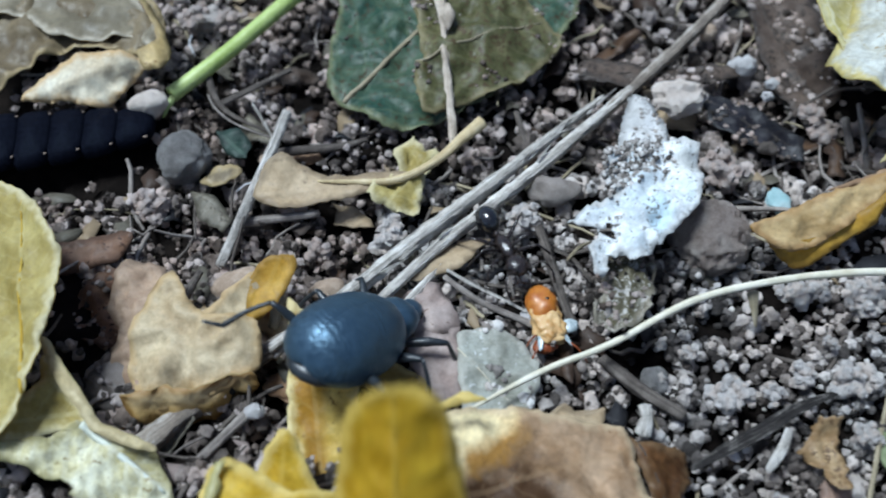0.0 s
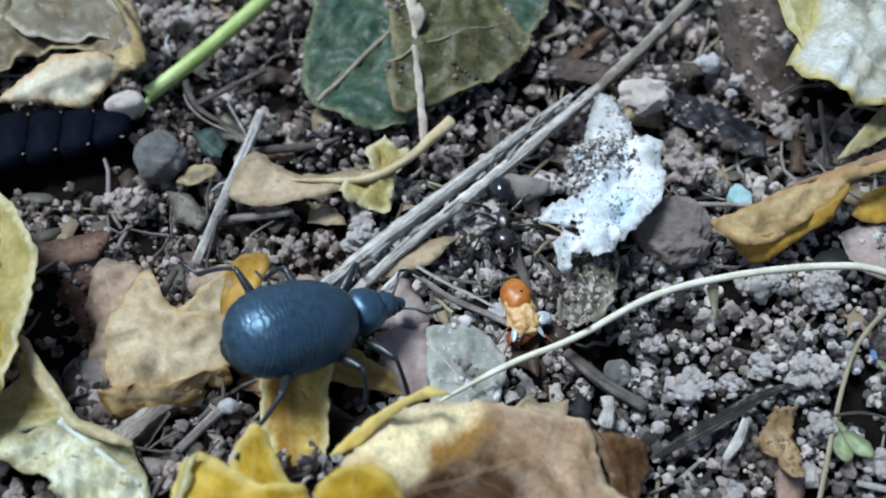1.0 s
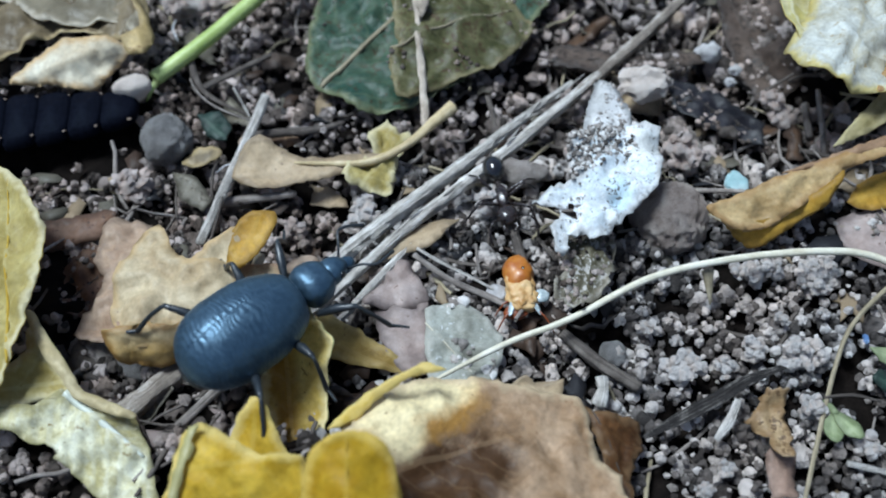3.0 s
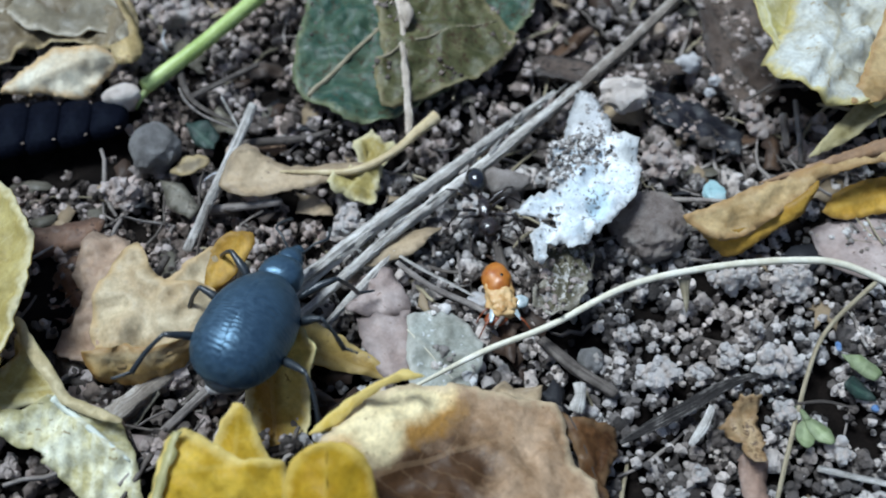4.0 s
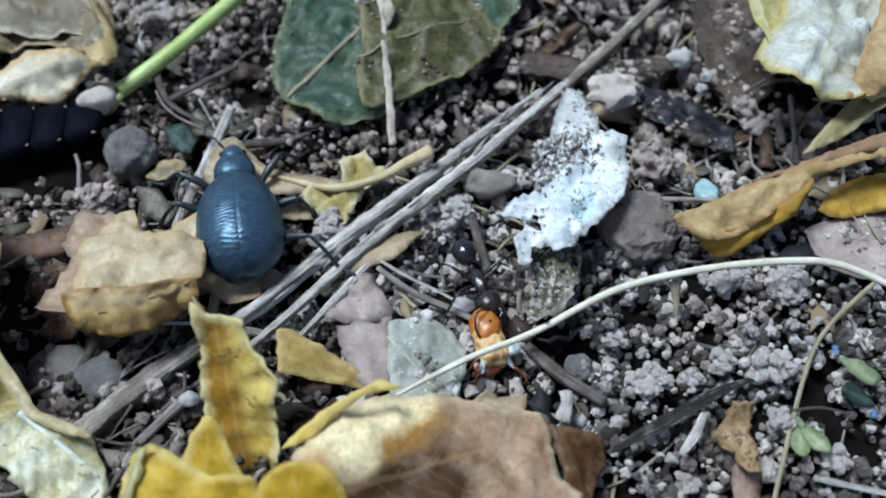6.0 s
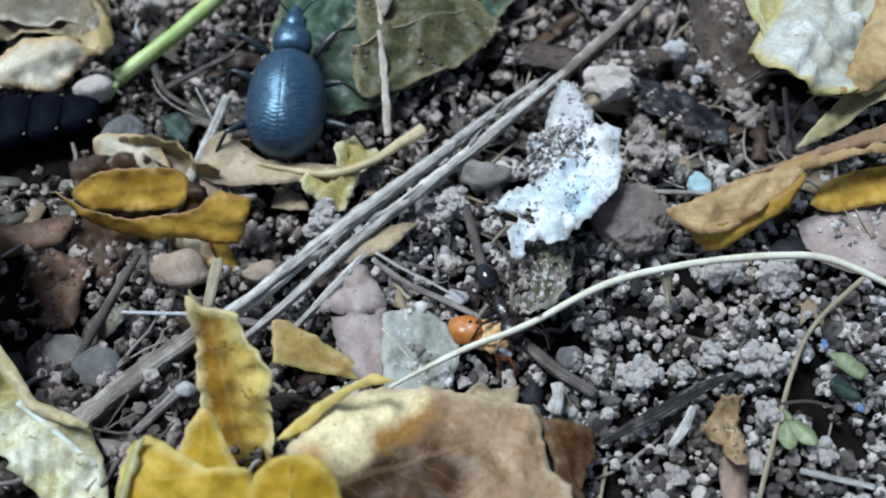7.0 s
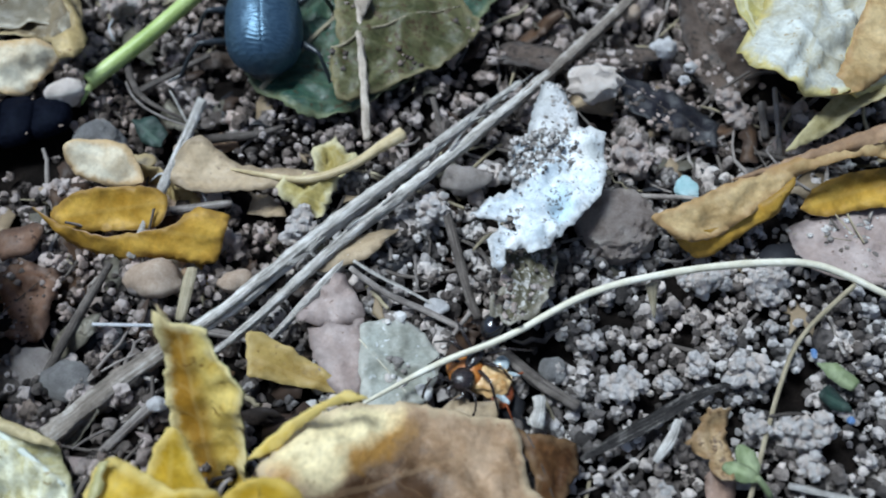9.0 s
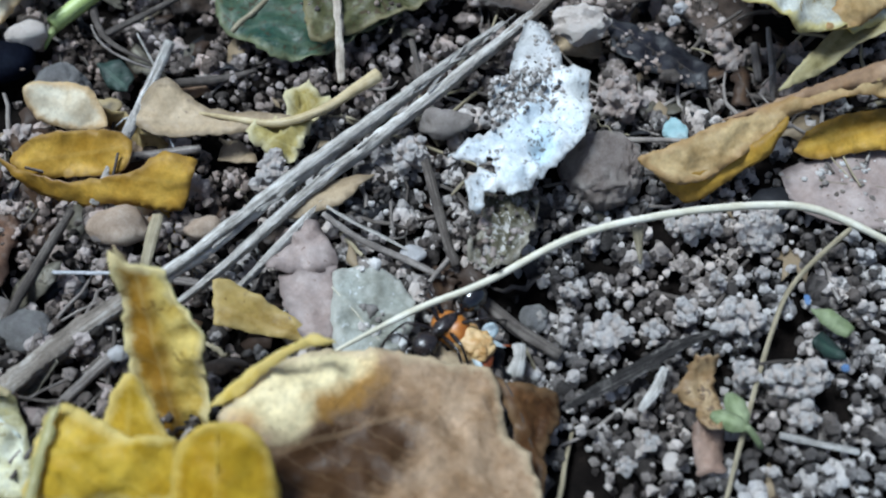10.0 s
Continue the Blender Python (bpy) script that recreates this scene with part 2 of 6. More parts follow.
LM = {
    "olive": leaf_mat("olive_grey_leaf", (0.115, 0.085, 0.05), (0.215, 0.17, 0.105), (0.3, 0.25, 0.18), spots=0.72, veins=0.1, edge=(0.42, 0.32, 0.17), rough=0.38, grain=0.25),
    "greyolive": leaf_mat("grey_olive_leaf", (0.125, 0.105, 0.07), (0.25, 0.215, 0.15), (0.25, 0.23, 0.17), spots=0.75, veins=0.1, edge=(0.52, 0.46, 0.36), rough=0.38, grain=0.25),
    "cream": leaf_mat("cream_leaf", (0.60, 0.47, 0.235), (0.77, 0.68, 0.44), (0.66, 0.54, 0.30), (0.4, 0.24, 0.08), 0.72, 0.15),
    "peach": leaf_mat("pale_peach_leaf", (0.58, 0.45, 0.28), (0.80, 0.75, 0.60), (0.62, 0.50, 0.34), (0.42, 0.26, 0.12), 0.74, 0.12, amount=0.8, edge=(0.56, 0.36, 0.16), glow=0.28),
    "tanfold": leaf_mat("tan_folded_leaf", (0.38, 0.25, 0.11), (0.60, 0.45, 0.24), (0.52, 0.38, 0.2), (0.24, 0.12, 0.04), 0.7, 0.2, edge=(0.36, 0.21, 0.09), glow=0.25, grain=0.5),
    "creamb": leaf_mat("cream_brown_leaf", (0.46, 0.33, 0.20), (0.70, 0.61, 0.43), (0.55, 0.43, 0.28), (0.2, 0.11, 0.06), 0.72, 0.2, amount=0.55, edge=(0.40, 0.23, 0.14)),
    "paper": leaf_mat("papery_cream_leaf", (0.46, 0.345, 0.205), (0.64, 0.535, 0.36), (0.50, 0.38, 0.22), (0.42, 0.25, 0.10), 0.72, 0.1, amount=0.5, edge=(0.52, 0.36, 0.18), grain=0.45, glow=0.25, stripe=(-4.6, 2.9, (0.46, 0.25, 0.06))),
    "hem": leaf_mat("orange_brown_leaf", (0.40, 0.235, 0.065), (0.56, 0.39, 0.17), (0.50, 0.33, 0.12), (0.2, 0.08, 0.02), 0.66, 0.2, edge=(0.28, 0.14, 0.035), glow=0.25, isles=((0.0, 1.7, 6.0, 2.0, 0, (0.58, 0.46, 0.28), 0.45),)),
    "ochre": leaf_mat("ochre_leaf", (0.47, 0.25, 0.03), (0.66, 0.41, 0.075), (0.62, 0.42, 0.12), (0.2, 0.09, 0.02), 0.68, 0.2, glow=0.3),
    "yellow": leaf_mat("yellow_leaf", (0.50, 0.30, 0.014), (0.68, 0.47, 0.06), (0.74, 0.58, 0.16), (0.3, 0.15, 0.02), 0.7, 0.2, glow=0.32, edge=(0.72, 0.58, 0.22)),
    "yellowpale": leaf_mat("pale_yellow_leaf", (0.50, 0.44, 0.14), (0.66, 0.62, 0.42), (0.72, 0.69, 0.50), (0.2, 0.13, 0.05), 0.66, 0.6),
    "brown": leaf_mat("brown_leaf", (0.35, 0.20, 0.105), (0.50, 0.335, 0.215), (0.47, 0.31, 0.18), (0.16, 0.08, 0.045), 0.68, 0.15),
    "russet": leaf_mat("russet_leaf", (0.045, 0.018, 0.006), (0.125, 0.056, 0.02), (0.16, 0.085, 0.036), (0.07, 0.03, 0.012), 0.62, 0.3, edge=(0.17, 0.10, 0.05), grain=0.7, glow=0.2),
    # first isle: brown stain with the shade below the cream ridge painted in
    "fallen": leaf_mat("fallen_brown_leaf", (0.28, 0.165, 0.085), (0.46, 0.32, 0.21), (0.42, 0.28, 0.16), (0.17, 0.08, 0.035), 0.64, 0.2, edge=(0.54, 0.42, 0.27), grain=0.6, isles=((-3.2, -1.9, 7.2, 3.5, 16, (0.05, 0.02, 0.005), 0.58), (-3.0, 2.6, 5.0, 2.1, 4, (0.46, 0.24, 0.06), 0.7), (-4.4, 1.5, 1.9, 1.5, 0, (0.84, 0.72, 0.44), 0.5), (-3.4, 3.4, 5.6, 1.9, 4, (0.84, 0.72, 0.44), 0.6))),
    "darkbrown": leaf_mat("dark_brown_leaf", (0.048, 0.024, 0.013), (0.105, 0.057, 0.031), (0.13, 0.075, 0.042), (0.04, 0.022, 0.015), 0.62, 0.4),
    "green": leaf_mat("dark_green_leaf", (0.018, 0.056, 0.040), (0.065, 0.105, 0.068), (0.12, 0.15, 0.085), (0.05, 0.035, 0.018), 0.56, 0.45, 0.4, 2.6, glow=0.06, edge=(0.16, 0.17, 0.09), grain=0.75),
    "greenolive": leaf_mat("olive_green_leaf", (0.034, 0.040, 0.012), (0.12, 0.115, 0.055), (0.15, 0.14, 0.075), (0.06, 0.035, 0.018), 0.55, 0.45, 0.42, 2.8, glow=0.06, edge=(0.20, 0.17, 0.09), grain=0.75),
    "white": leaf_mat("bleached_leaf", (0.50, 0.59, 0.65), (0.82, 0.86, 0.89), (0.68, 0.67, 0.64), (0.10, 0.085, 0.07), 0.575, 0.0, edge=(0.46, 0.45, 0.43), grain=0.55, isles=((0.6, -1.2, 2.0, 1.3, 30, (0.56, 0.72, 0.82), 0.4), (5.2, -1.0, 1.3, 1.5, 0, (0.62, 0.64, 0.63), 0.4))),
    "whitegrey": leaf_mat("bleached_grey_leaf", (0.46, 0.46, 0.45), (0.74, 0.75, 0.76), (0.6, 0.59, 0.56), (0.14, 0.11, 0.09), 0.57, 0.1),
    "greyclear": leaf_mat("grey_green_leaf", (0.17, 0.165, 0.13), (0.36, 0.38, 0.345), (0.40, 0.39, 0.33), (0.58, 0.60, 0.60), 0.61, 0.3, 0.33, amount=0.7, edge=(0.42, 0.41, 0.36), grain=0.6),
    "mustardbrown": leaf_mat("brownish_mustard_leaf", (0.26, 0.16, 0.035), (0.40, 0.28, 0.085), (0.44, 0.31, 0.12), (0.12, 0.06, 0.02), 0.62, 0.25, edge=(0.46, 0.34, 0.14)),
    "greydirt": leaf_mat("dirty_grey_leaf", (0.115, 0.10, 0.07), (0.28, 0.255, 0.205), (0.34, 0.31, 0.24), (0.07, 0.055, 0.04), 0.55, 0.4),
    "pink": leaf_mat("pinkish_leaf", (0.30, 0.225, 0.20), (0.44, 0.365, 0.34), (0.42, 0.33, 0.29), (0.14, 0.08, 0.06), 0.62, 0.3),
    "whiteyellow": leaf_mat("white_yellow_leaf", (0.34, 0.31, 0.22), (0.60, 0.63, 0.60), (0.42, 0.37, 0.24), (0.30, 0.22, 0.11), 0.60, 0.45, amount=0.6, edge=(0.58, 0.47, 0.14), spacing=2.6, grain=0.55),
    "lowleaf": leaf_mat("veined_yellow_leaf", (0.47, 0.41, 0.17), (0.70, 0.70, 0.54), (0.76, 0.79, 0.74), (0.22, 0.15, 0.05), 0.63, 0.25, 0.33, spacing=1.1, line=0.17, grain=0.6),
    "duskbrown": leaf_mat("dusk_brown_leaf", (0.045, 0.031, 0.024), (0.125, 0.093, 0.075), (0.12, 0.09, 0.07), (0.025, 0.02, 0.017), 0.56, 0.3),
    "tanyellow": leaf_mat("tan_yellow_leaf", (0.46, 0.33, 0.14), (0.60, 0.47, 0.24), (0.58, 0.44, 0.22), (0.2, 0.1, 0.04), 0.62, 0.35),
    "pinkbrown": leaf_mat("pink_brown_leaf", (0.27, 0.17, 0.125), (0.44, 0.315, 0.25), (0.36, 0.24, 0.18), (0.12, 0.06, 0.04), 0.66, 0.2),
    "tanbrown": leaf_mat("tan_brown_leaf", (0.33, 0.22, 0.15), (0.50, 0.375, 0.275), (0.42, 0.30, 0.21), (0.14, 0.07, 0.05), 0.68, 0.2),
    "oliveclear": leaf_mat("olive_glassy_leaf", (0.055, 0.05, 0.028), (0.16, 0.145, 0.10), (0.22, 0.2, 0.15), (0.48, 0.46, 0.43), 0.545, 0.2, 0.3, edge=(0.26, 0.23, 0.18), grain=0.8),
    "rust": leaf_mat("rust_brown_leaf", (0.11, 0.055, 0.032), (0.26, 0.15, 0.10), (0.2, 0.12, 0.08), (0.04, 0.02, 0.015), 0.6, 0.2),
    "mustard": leaf_mat("mustard_leaf", (0.42, 0.235, 0.010), (0.58, 0.38, 0.03), (0.64, 0.46, 0.09), (0.3, 0.14, 0.02), 0.7, 0.2, glow=0.32, edge=(0.66, 0.48, 0.12)),
    "tongue": leaf_mat("torn_yellow_leaf", (0.46, 0.28, 0.03), (0.70, 0.54, 0.17), (0.76, 0.64, 0.30), (0.16, 0.07, 0.015), 0.62, 0.12, edge=(0.72, 0.62, 0.34), spacing=1.6, stripe=(0.4, 1.2, (0.33, 0.16, 0.016)), glow=0.25, line=0.1),
    "dullyellow": leaf_mat("dull_yellow_leaf", (0.29, 0.22, 0.06), (0.42, 0.35, 0.135), (0.56, 0.49, 0.25), (0.2, 0.13, 0.04), 0.66, 0.3, edge=(0.62, 0.56, 0.36)),
    "olivestrip": leaf_mat("olive_brown_strip", (0.16, 0.13, 0.05), (0.31, 0.26, 0.12), (0.4, 0.34, 0.18), (0.1, 0.07, 0.03), 0.66, 0.3, edge=(0.42, 0.36, 0.2)),
    "black": leaf_mat("blackened_leaf", (0.008, 0.008, 0.011), (0.022, 0.021, 0.028), (0.04, 0.036, 0.036), (0.01, 0.01, 0.01), 0.64, 0.4, 0.4),
    "tan": leaf_mat("tan_leaf", (0.36, 0.26, 0.155), (0.54, 0.42, 0.28), (0.5, 0.38, 0.25), (0.14, 0.08, 0.05), 0.64, 0.4),
    "scrap": leaf_mat("torn_tan_scrap", (0.26, 0.17, 0.085), (0.46, 0.34, 0.20), (0.42, 0.31, 0.19), (0.09, 0.05, 0.03), 0.56, 0.3, edge=(0.22, 0.13, 0.06), grain=0.8, line=0.1),
    "seedling": leaf_mat("seedling_green", (0.22, 0.28, 0.125), (0.43, 0.47, 0.32), (0.46, 0.52, 0.32), (0.1, 0.18, 0.05), 0.8, 0.3, 0.4),
    "darkgreen2": leaf_mat("small_green", (0.014, 0.036, 0.028), (0.036, 0.078, 0.060), (0.09, 0.15, 0.11), (0.02, 0.03, 0.02), 0.7, 0.4),
}
M_BEETLE = shell_mat("beetle_cuticle", (0.020, 0.041, 0.066), (0.040, 0.074, 0.112), 0.37, 1.0, 2.5, 0.05, sheen=(0.52, 0.80, 1.0))
M_BEETLE.node_tree.nodes["Principled BSDF"].inputs["Metallic"].default_value = 0.35
M_BEETLE_LEG = shell_mat("beetle_leg", (0.008, 0.011, 0.014), (0.018, 0.024, 0.03), 0.38, 0.6)
M_EYE = shell_mat("insect_eye", (0.004, 0.004, 0.004), (0.008, 0.008, 0.008), 0.2)
M_ANT_BLACK = shell_mat("ant_gaster", (0.004, 0.004, 0.005), (0.008, 0.007, 0.008), 0.12, 0.7, coat=0.6)
M_ANT = shell_mat("ant_body", (0.010, 0.008, 0.008), (0.026, 0.017, 0.015), 0.25, 0.6)
M_PREY = shell_mat("orange_prey", (0.29, 0.07, 0.007), (0.45, 0.17, 0.025), 0.42, 0.6, 1.2, coat=0.1)
M_PREY_PALE = shell_mat("pale_prey", (0.40, 0.19, 0.05), (0.60, 0.43, 0.22), 0.5, 0.5, 1.6, coat=0.05)
M_PREY_DARK = shell_mat("red_prey", (0.14, 0.03, 0.008), (0.25, 0.06, 0.015), 0.35)
M_WING = shell_mat("insect_wing", (0.22, 0.27, 0.28), (0.42, 0.48, 0.50), 0.25, 0.6)
M_LARVA = shell_mat("larva_plate", (0.002, 0.0024, 0.0045), (0.005, 0.006, 0.011), 0.55, 0.03, 3.0, 0.08, sheen=(0.5, 0.7, 1.0))
M_LARVA_SPOT = shell_mat("larva_spot", (0.08, 0.055, 0.042), (0.17, 0.12, 0.09), 0.6)

# ---- shape helpers (all in mm) ----


def mesh_of(name, verts, faces, mats, index=None, smooth=True):
    me = bpy.data.meshes.new(name)
    me.from_pydata((np.asarray(verts, float) * MM).tolist(), [], [list(map(int, f)) for f in faces])
    for m in mats:
        me.materials.append(m)
    if index is not None:
        me.polygons.foreach_set("material_index", np.asarray(index, dtype=np.int32))
    me.polygons.foreach_set("use_smooth", np.full(len(me.polygons), smooth))
    me.update()
    return me


def part(name, me, parent, label="", m=None):
    ob = new(name, me)
    ob.parent = parent
    if m is not None:
        ob.matrix_basis = m
    if label:
        tagged(ob, label)
    return ob


def mpose(x, y, z, rx=0, ry=0, rz=0):
    return pose(x * MM, y * MM, z * MM, rx, ry, rz)


def thing(name, label, category, at=(0, 0, 0), group="", kind=""):
    ob = new(name)
    ob.empty_display_size = 0.002
    ob.location = [v * MM for v in at]
    return tagged(ob, label, category, group, kind)


def spline(points, step, closed=False, k=1.0):
    """A smooth line through the points (k=0: straight from point to point), resampled about every step mm."""
    p = np.asarray(points, float)
    n = len(p)
    out = []
    for i in range(n if closed else n - 1):
        a, b, c, d = (p[(i + j) % n] if closed else p[min(max(i + j, 0), n - 1)] for j in (-1, 0, 1, 2))
        m = max(2, int(np.ceil(np.linalg.norm(c - b) / step)))
        u, w = 0.5 * k * (c - a), 0.5 * k * (d - b)
        for t in np.arange(m) / m:
            out.append((2 * t**3 - 3 * t**2 + 1) * b + (t**3 - 2 * t**2 + t) * u + (3 * t**2 - 2 * t**3) * c + (t**3 - t**2) * w)
    if not closed:
        out.append(p[-1])
    return np.array(out)


def noise3(x, y, z, f, seed=0.0):
    return noise.noise(Vector((x * f + seed * 17.3, y * f - seed * 9.1, z * f + seed * 5.7)))


def inside(poly, q):
    x, y = q[:, 0], q[:, 1]
    hit = np.zeros(len(q), bool)
    for (ax, ay), (bx, by) in zip(poly, np.roll(poly, -1, 0)):
        cross = (ay > y) != (by > y)
        hit ^= cross & (x < (bx - ax) * (y - ay) / (by - ay + 1e-12) + ax)
    return hit


from mathutils.geometry import delaunay_2d_cdt


def leaf_mesh(name, outline, top, under, step=0.36, ragged=0.07, thick=0.09, cup=0.0, arch=0.0, wrinkle=0.22, freq=0.55, folds=(), ridge=0.12, seed=1.0, holes=(), crease=0.06, soft=0.6, pleat=0.0, pleats=1.25, bulges=()):
    """A leaf blade from its outline: cupped across, arched along local x, crumpled, rolled over at the folds
    (nx, ny, offset, radius, degrees), with a top and an under side of their own and a real thickness."""
    edge = spline(outline, step, True, soft)
    edge = np.array([e + ragged * np.array([noise3(e[0], e[1], 0, 2.3, seed), noise3(e[0], e[1], 5, 2.3, seed)]) * 2 for e in edge])
    lo, hi = edge.min(0), edge.max(0)
    rng = np.random.default_rng(int(seed * 100))
    gx, gy = np.meshgrid(np.arange(lo[0], hi[0], step), np.arange(lo[1], hi[1], step))
    g = np.stack([gx.ravel(), gy.ravel()], 1) + rng.uniform(-0.12, 0.12, (gx.size, 2)) * step
    g = g[inside(edge, g)]
    far = np.array([np.min(np.hypot(*(edge - q).T)) for q in g]) if len(g) else np.zeros(0)
    g = g[far > step * 0.5]
    pts = np.concatenate([edge, g])
    ne = len(edge)
    v2, _, f2, *_ = delaunay_2d_cdt([Vector(q) for q in pts], [], [list(range(ne))], 1, 1e-4)
    flat = np.array([(v[0], v[1]) for v in v2])
    for hx, hy, hr in holes:
        f2 = [f for f in f2 if np.hypot(*(flat[list(f)].mean(0) - (hx, hy))) > hr * (1 + 0.5 * noise3(*flat[f[0]], 3, 2.0, seed))]
    n = len(flat)
    p = np.zeros((n, 3))
    for i, (u, v) in enumerate(flat):
        z = cup * v * v + arch * u * u + ridge * math.exp(-((v / 0.3) ** 2))
        z += wrinkle * (noise3(u, v, 0, freq, seed) * 1.6 + 0.5 * noise3(u, v, 2, freq * 2.7, seed))
        z += crease * (0.5 - abs(noise3(u, v, 7, freq * 1.5, seed)) * 2.4) - 0.5 * crease * abs(noise3(u, v, 9, freq * 3.2, seed))
        z += pleat * math.cos(2 * math.pi * ((u - 0.85 * abs(v) + 0.7 * noise3(u, v, 4, 0.35, seed)) / pleats - 0.5)) * min(1, abs(v) / 0.6) * (0.6 + noise3(u, v, 6, 0.4, seed))
        for bu, bv, ru, rv, deg, high in bulges:
            c, w = math.cos(radians(deg)), math.sin(radians(deg))
            z += high * math.exp(-(((u - bu) * c + (v - bv) * w) / ru) ** 2 - (((v - bv) * c - (u - bu) * w) / rv) ** 2)
        p[i] = u, v, z
    for nx, ny, off, rad, deg in folds:
        s = p[:, 0] * nx + p[:, 1] * ny - off
        k = s > 0
        th = np.minimum(s[k] / abs(rad), radians(deg))
        rest = s[k] - abs(rad) * th
        along = abs(rad) * np.sin(th) + rest * np.cos(th)
        rise = abs(rad) * (1 - np.cos(th)) + rest * np.sin(th)
        p[k, 0] += (along - s[k]) * nx
        p[k, 1] += (along - s[k]) * ny
        p[k, 2] += np.sign(rad) * rise
    rim_far = np.array([min(1.0, np.min(np.hypot(*(edge - q).T)) / 1.2) for q in flat])
    faces = [tuple(f) for f in f2]
    nrm = np.zeros((n, 3))
    for f in faces:
        c = np.cross(p[f[1]] - p[f[0]], p[f[2]] - p[f[0]])
        for i in f:
            nrm[i] += c
    nrm /= np.linalg.norm(nrm, axis=1, keepdims=True) + 1e-12
    if nrm[:, 2].mean() < 0 and not folds:
        faces, nrm = [f[::-1] for f in faces], -nrm
    both = np.concatenate([p, p - nrm * thick])
    count = {}
    for f in faces:
        for a, b in zip(f, f[1:] + f[:1]):
            count[(a, b)] = 1
    rim = [(a, b) for a, b in count if (b, a) not in count]
    allf = faces + [tuple(i + n for i in f[::-1]) for f in faces] + [(b, a, a + n, b + n) for a, b in rim]
    idx = [0] * len(faces) + [1] * (len(faces) + len(rim))
    me = mesh_of(name, both, allf, [top, under], idx)
    me.attributes.new("rim", "FLOAT", "POINT").data.foreach_set("value", np.concatenate([rim_far, rim_far]).astype(np.float32))
    return me


def tube_mesh(name, pts, radii, mat, sides=10, rough=0.12, step=0.5, seed=1.0, hollow=False, flat=1.0, furrow=0.0):
    """A stem along a smooth line: uneven, furrowed, with broken or hollow ends."""
    line = spline(pts, step)
    n = len(line)
    r = np.interp(np.linspace(0, 1, n), np.linspace(0, 1, len(radii)), radii)
    verts, faces = [], []
    side = np.array([0.0, 0.0, 1.0])
    for i in range(n):
        d = line[min(i + 1, n - 1)] - line[max(i - 1, 0)]
        d /= np.linalg.norm(d) + 1e-12
        side = side - d * (side @ d)
        side /= np.linalg.norm(side) + 1e-12
        other = np.cross(d, side)
        for j in range(sides):
            a = 2 * math.pi * j / sides
            k = r[i] * (1 + rough * 1.8 * noise3(i * step, j * 1.7, 0, 0.9, seed) + furrow * (math.cos(3 * a + seed) + 1.6 * noise3(j * 2.1, i * step * 0.06, 0, 1.0, seed)))
            verts.append(line[i] + k * (math.cos(a) * side * flat + math.sin(a) * other))
    for i in range(n - 1):
        for j in range(sides):
            a, b = i * sides + j, i * sides + (j + 1) % sides
            faces.append((a, b, b + sides, a + sides))
    for i, first in ((0, True), (n - 1, False)):
        ring = [i * sides + j for j in range(sides)]
        d = (line[1] - line[0]) if first else (line[-1] - line[-2])
        d = d / (np.linalg.norm(d) + 1e-12)
        if hollow and first:
            b0 = len(verts)
            for q in ring:
                verts.append(line[i] + (np.array(verts[q]) - line[i]) * 0.72)
            for q in ring:
                verts.append(line[i] + (np.array(verts[q]) - line[i]) * 0.6 + d * r[i] * 2.5)
            for j in range(sides):
                k = (j + 1) % sides
                faces.append((ring[k], ring[j], b0 + j, b0 + k))
                faces.append((b0 + k, b0 + j, b0 + sides + j, b0 + sides + k))
            faces.append([b0 + sides + j for j in range(sides)][::-1])
        else:
            b0 = len(verts)
            verts.append(line[i] + d * r[i] * (-0.35 if first else 0.35))
            for j in range(sides):
                k = (j + 1) % sides
                faces.append((ring[k], ring[j], b0) if first else (ring[j], ring[k], b0))
    me = mesh_of(name, verts, faces, [mat])
    uv = me.uv_layers.new(name="run")
    for loop in me.loops:
        q = loop.vertex_index
        i, j = divmod(q, sides) if q < n * sides else (0, 0)
        a = 2 * math.pi * j / sides
        uv.data[loop.index].uv = (math.cos(a) * 0.5 + seed * 3.1 + 0.7 * math.sin(a), i * step)
    return me


def ico(sub):
    bm = bmesh.new()
    bmesh.ops.create_icosphere(bm, subdivisions=sub, radius=1.0)
    bm.verts.ensure_lookup_table()
    v = np.array([q.co[:] for q in bm.verts])
    f = np.array([[q.index for q in g.verts] for g in bm.faces])
    bm.free()
    return v, f


ICO = {s: ico(s) for s in (1, 2, 3, 4, 5)}


def lump(sub, seed, amp=0.3, f=1.1, fine=0.0, scale=(1, 1, 1)):
    v, faces = ICO[sub]
    k = np.array([1 + amp * 1.7 * noise3(*q, f, seed) + fine * (1.0 - 3.2 * abs(noise3(*q, f * 2.2, seed + 3))) for q in v])
    return v * k[:, None] * np.array(scale), faces


def lump_mesh(name, mat, sub=3, seed=1.0, amp=0.3, f=1.1, fine=0.06, scale=(1, 1, 1), smooth=True):
    v, faces = lump(sub, seed, amp, f, fine, scale)
    return mesh_of(name, v, faces, [mat], smooth=smooth)


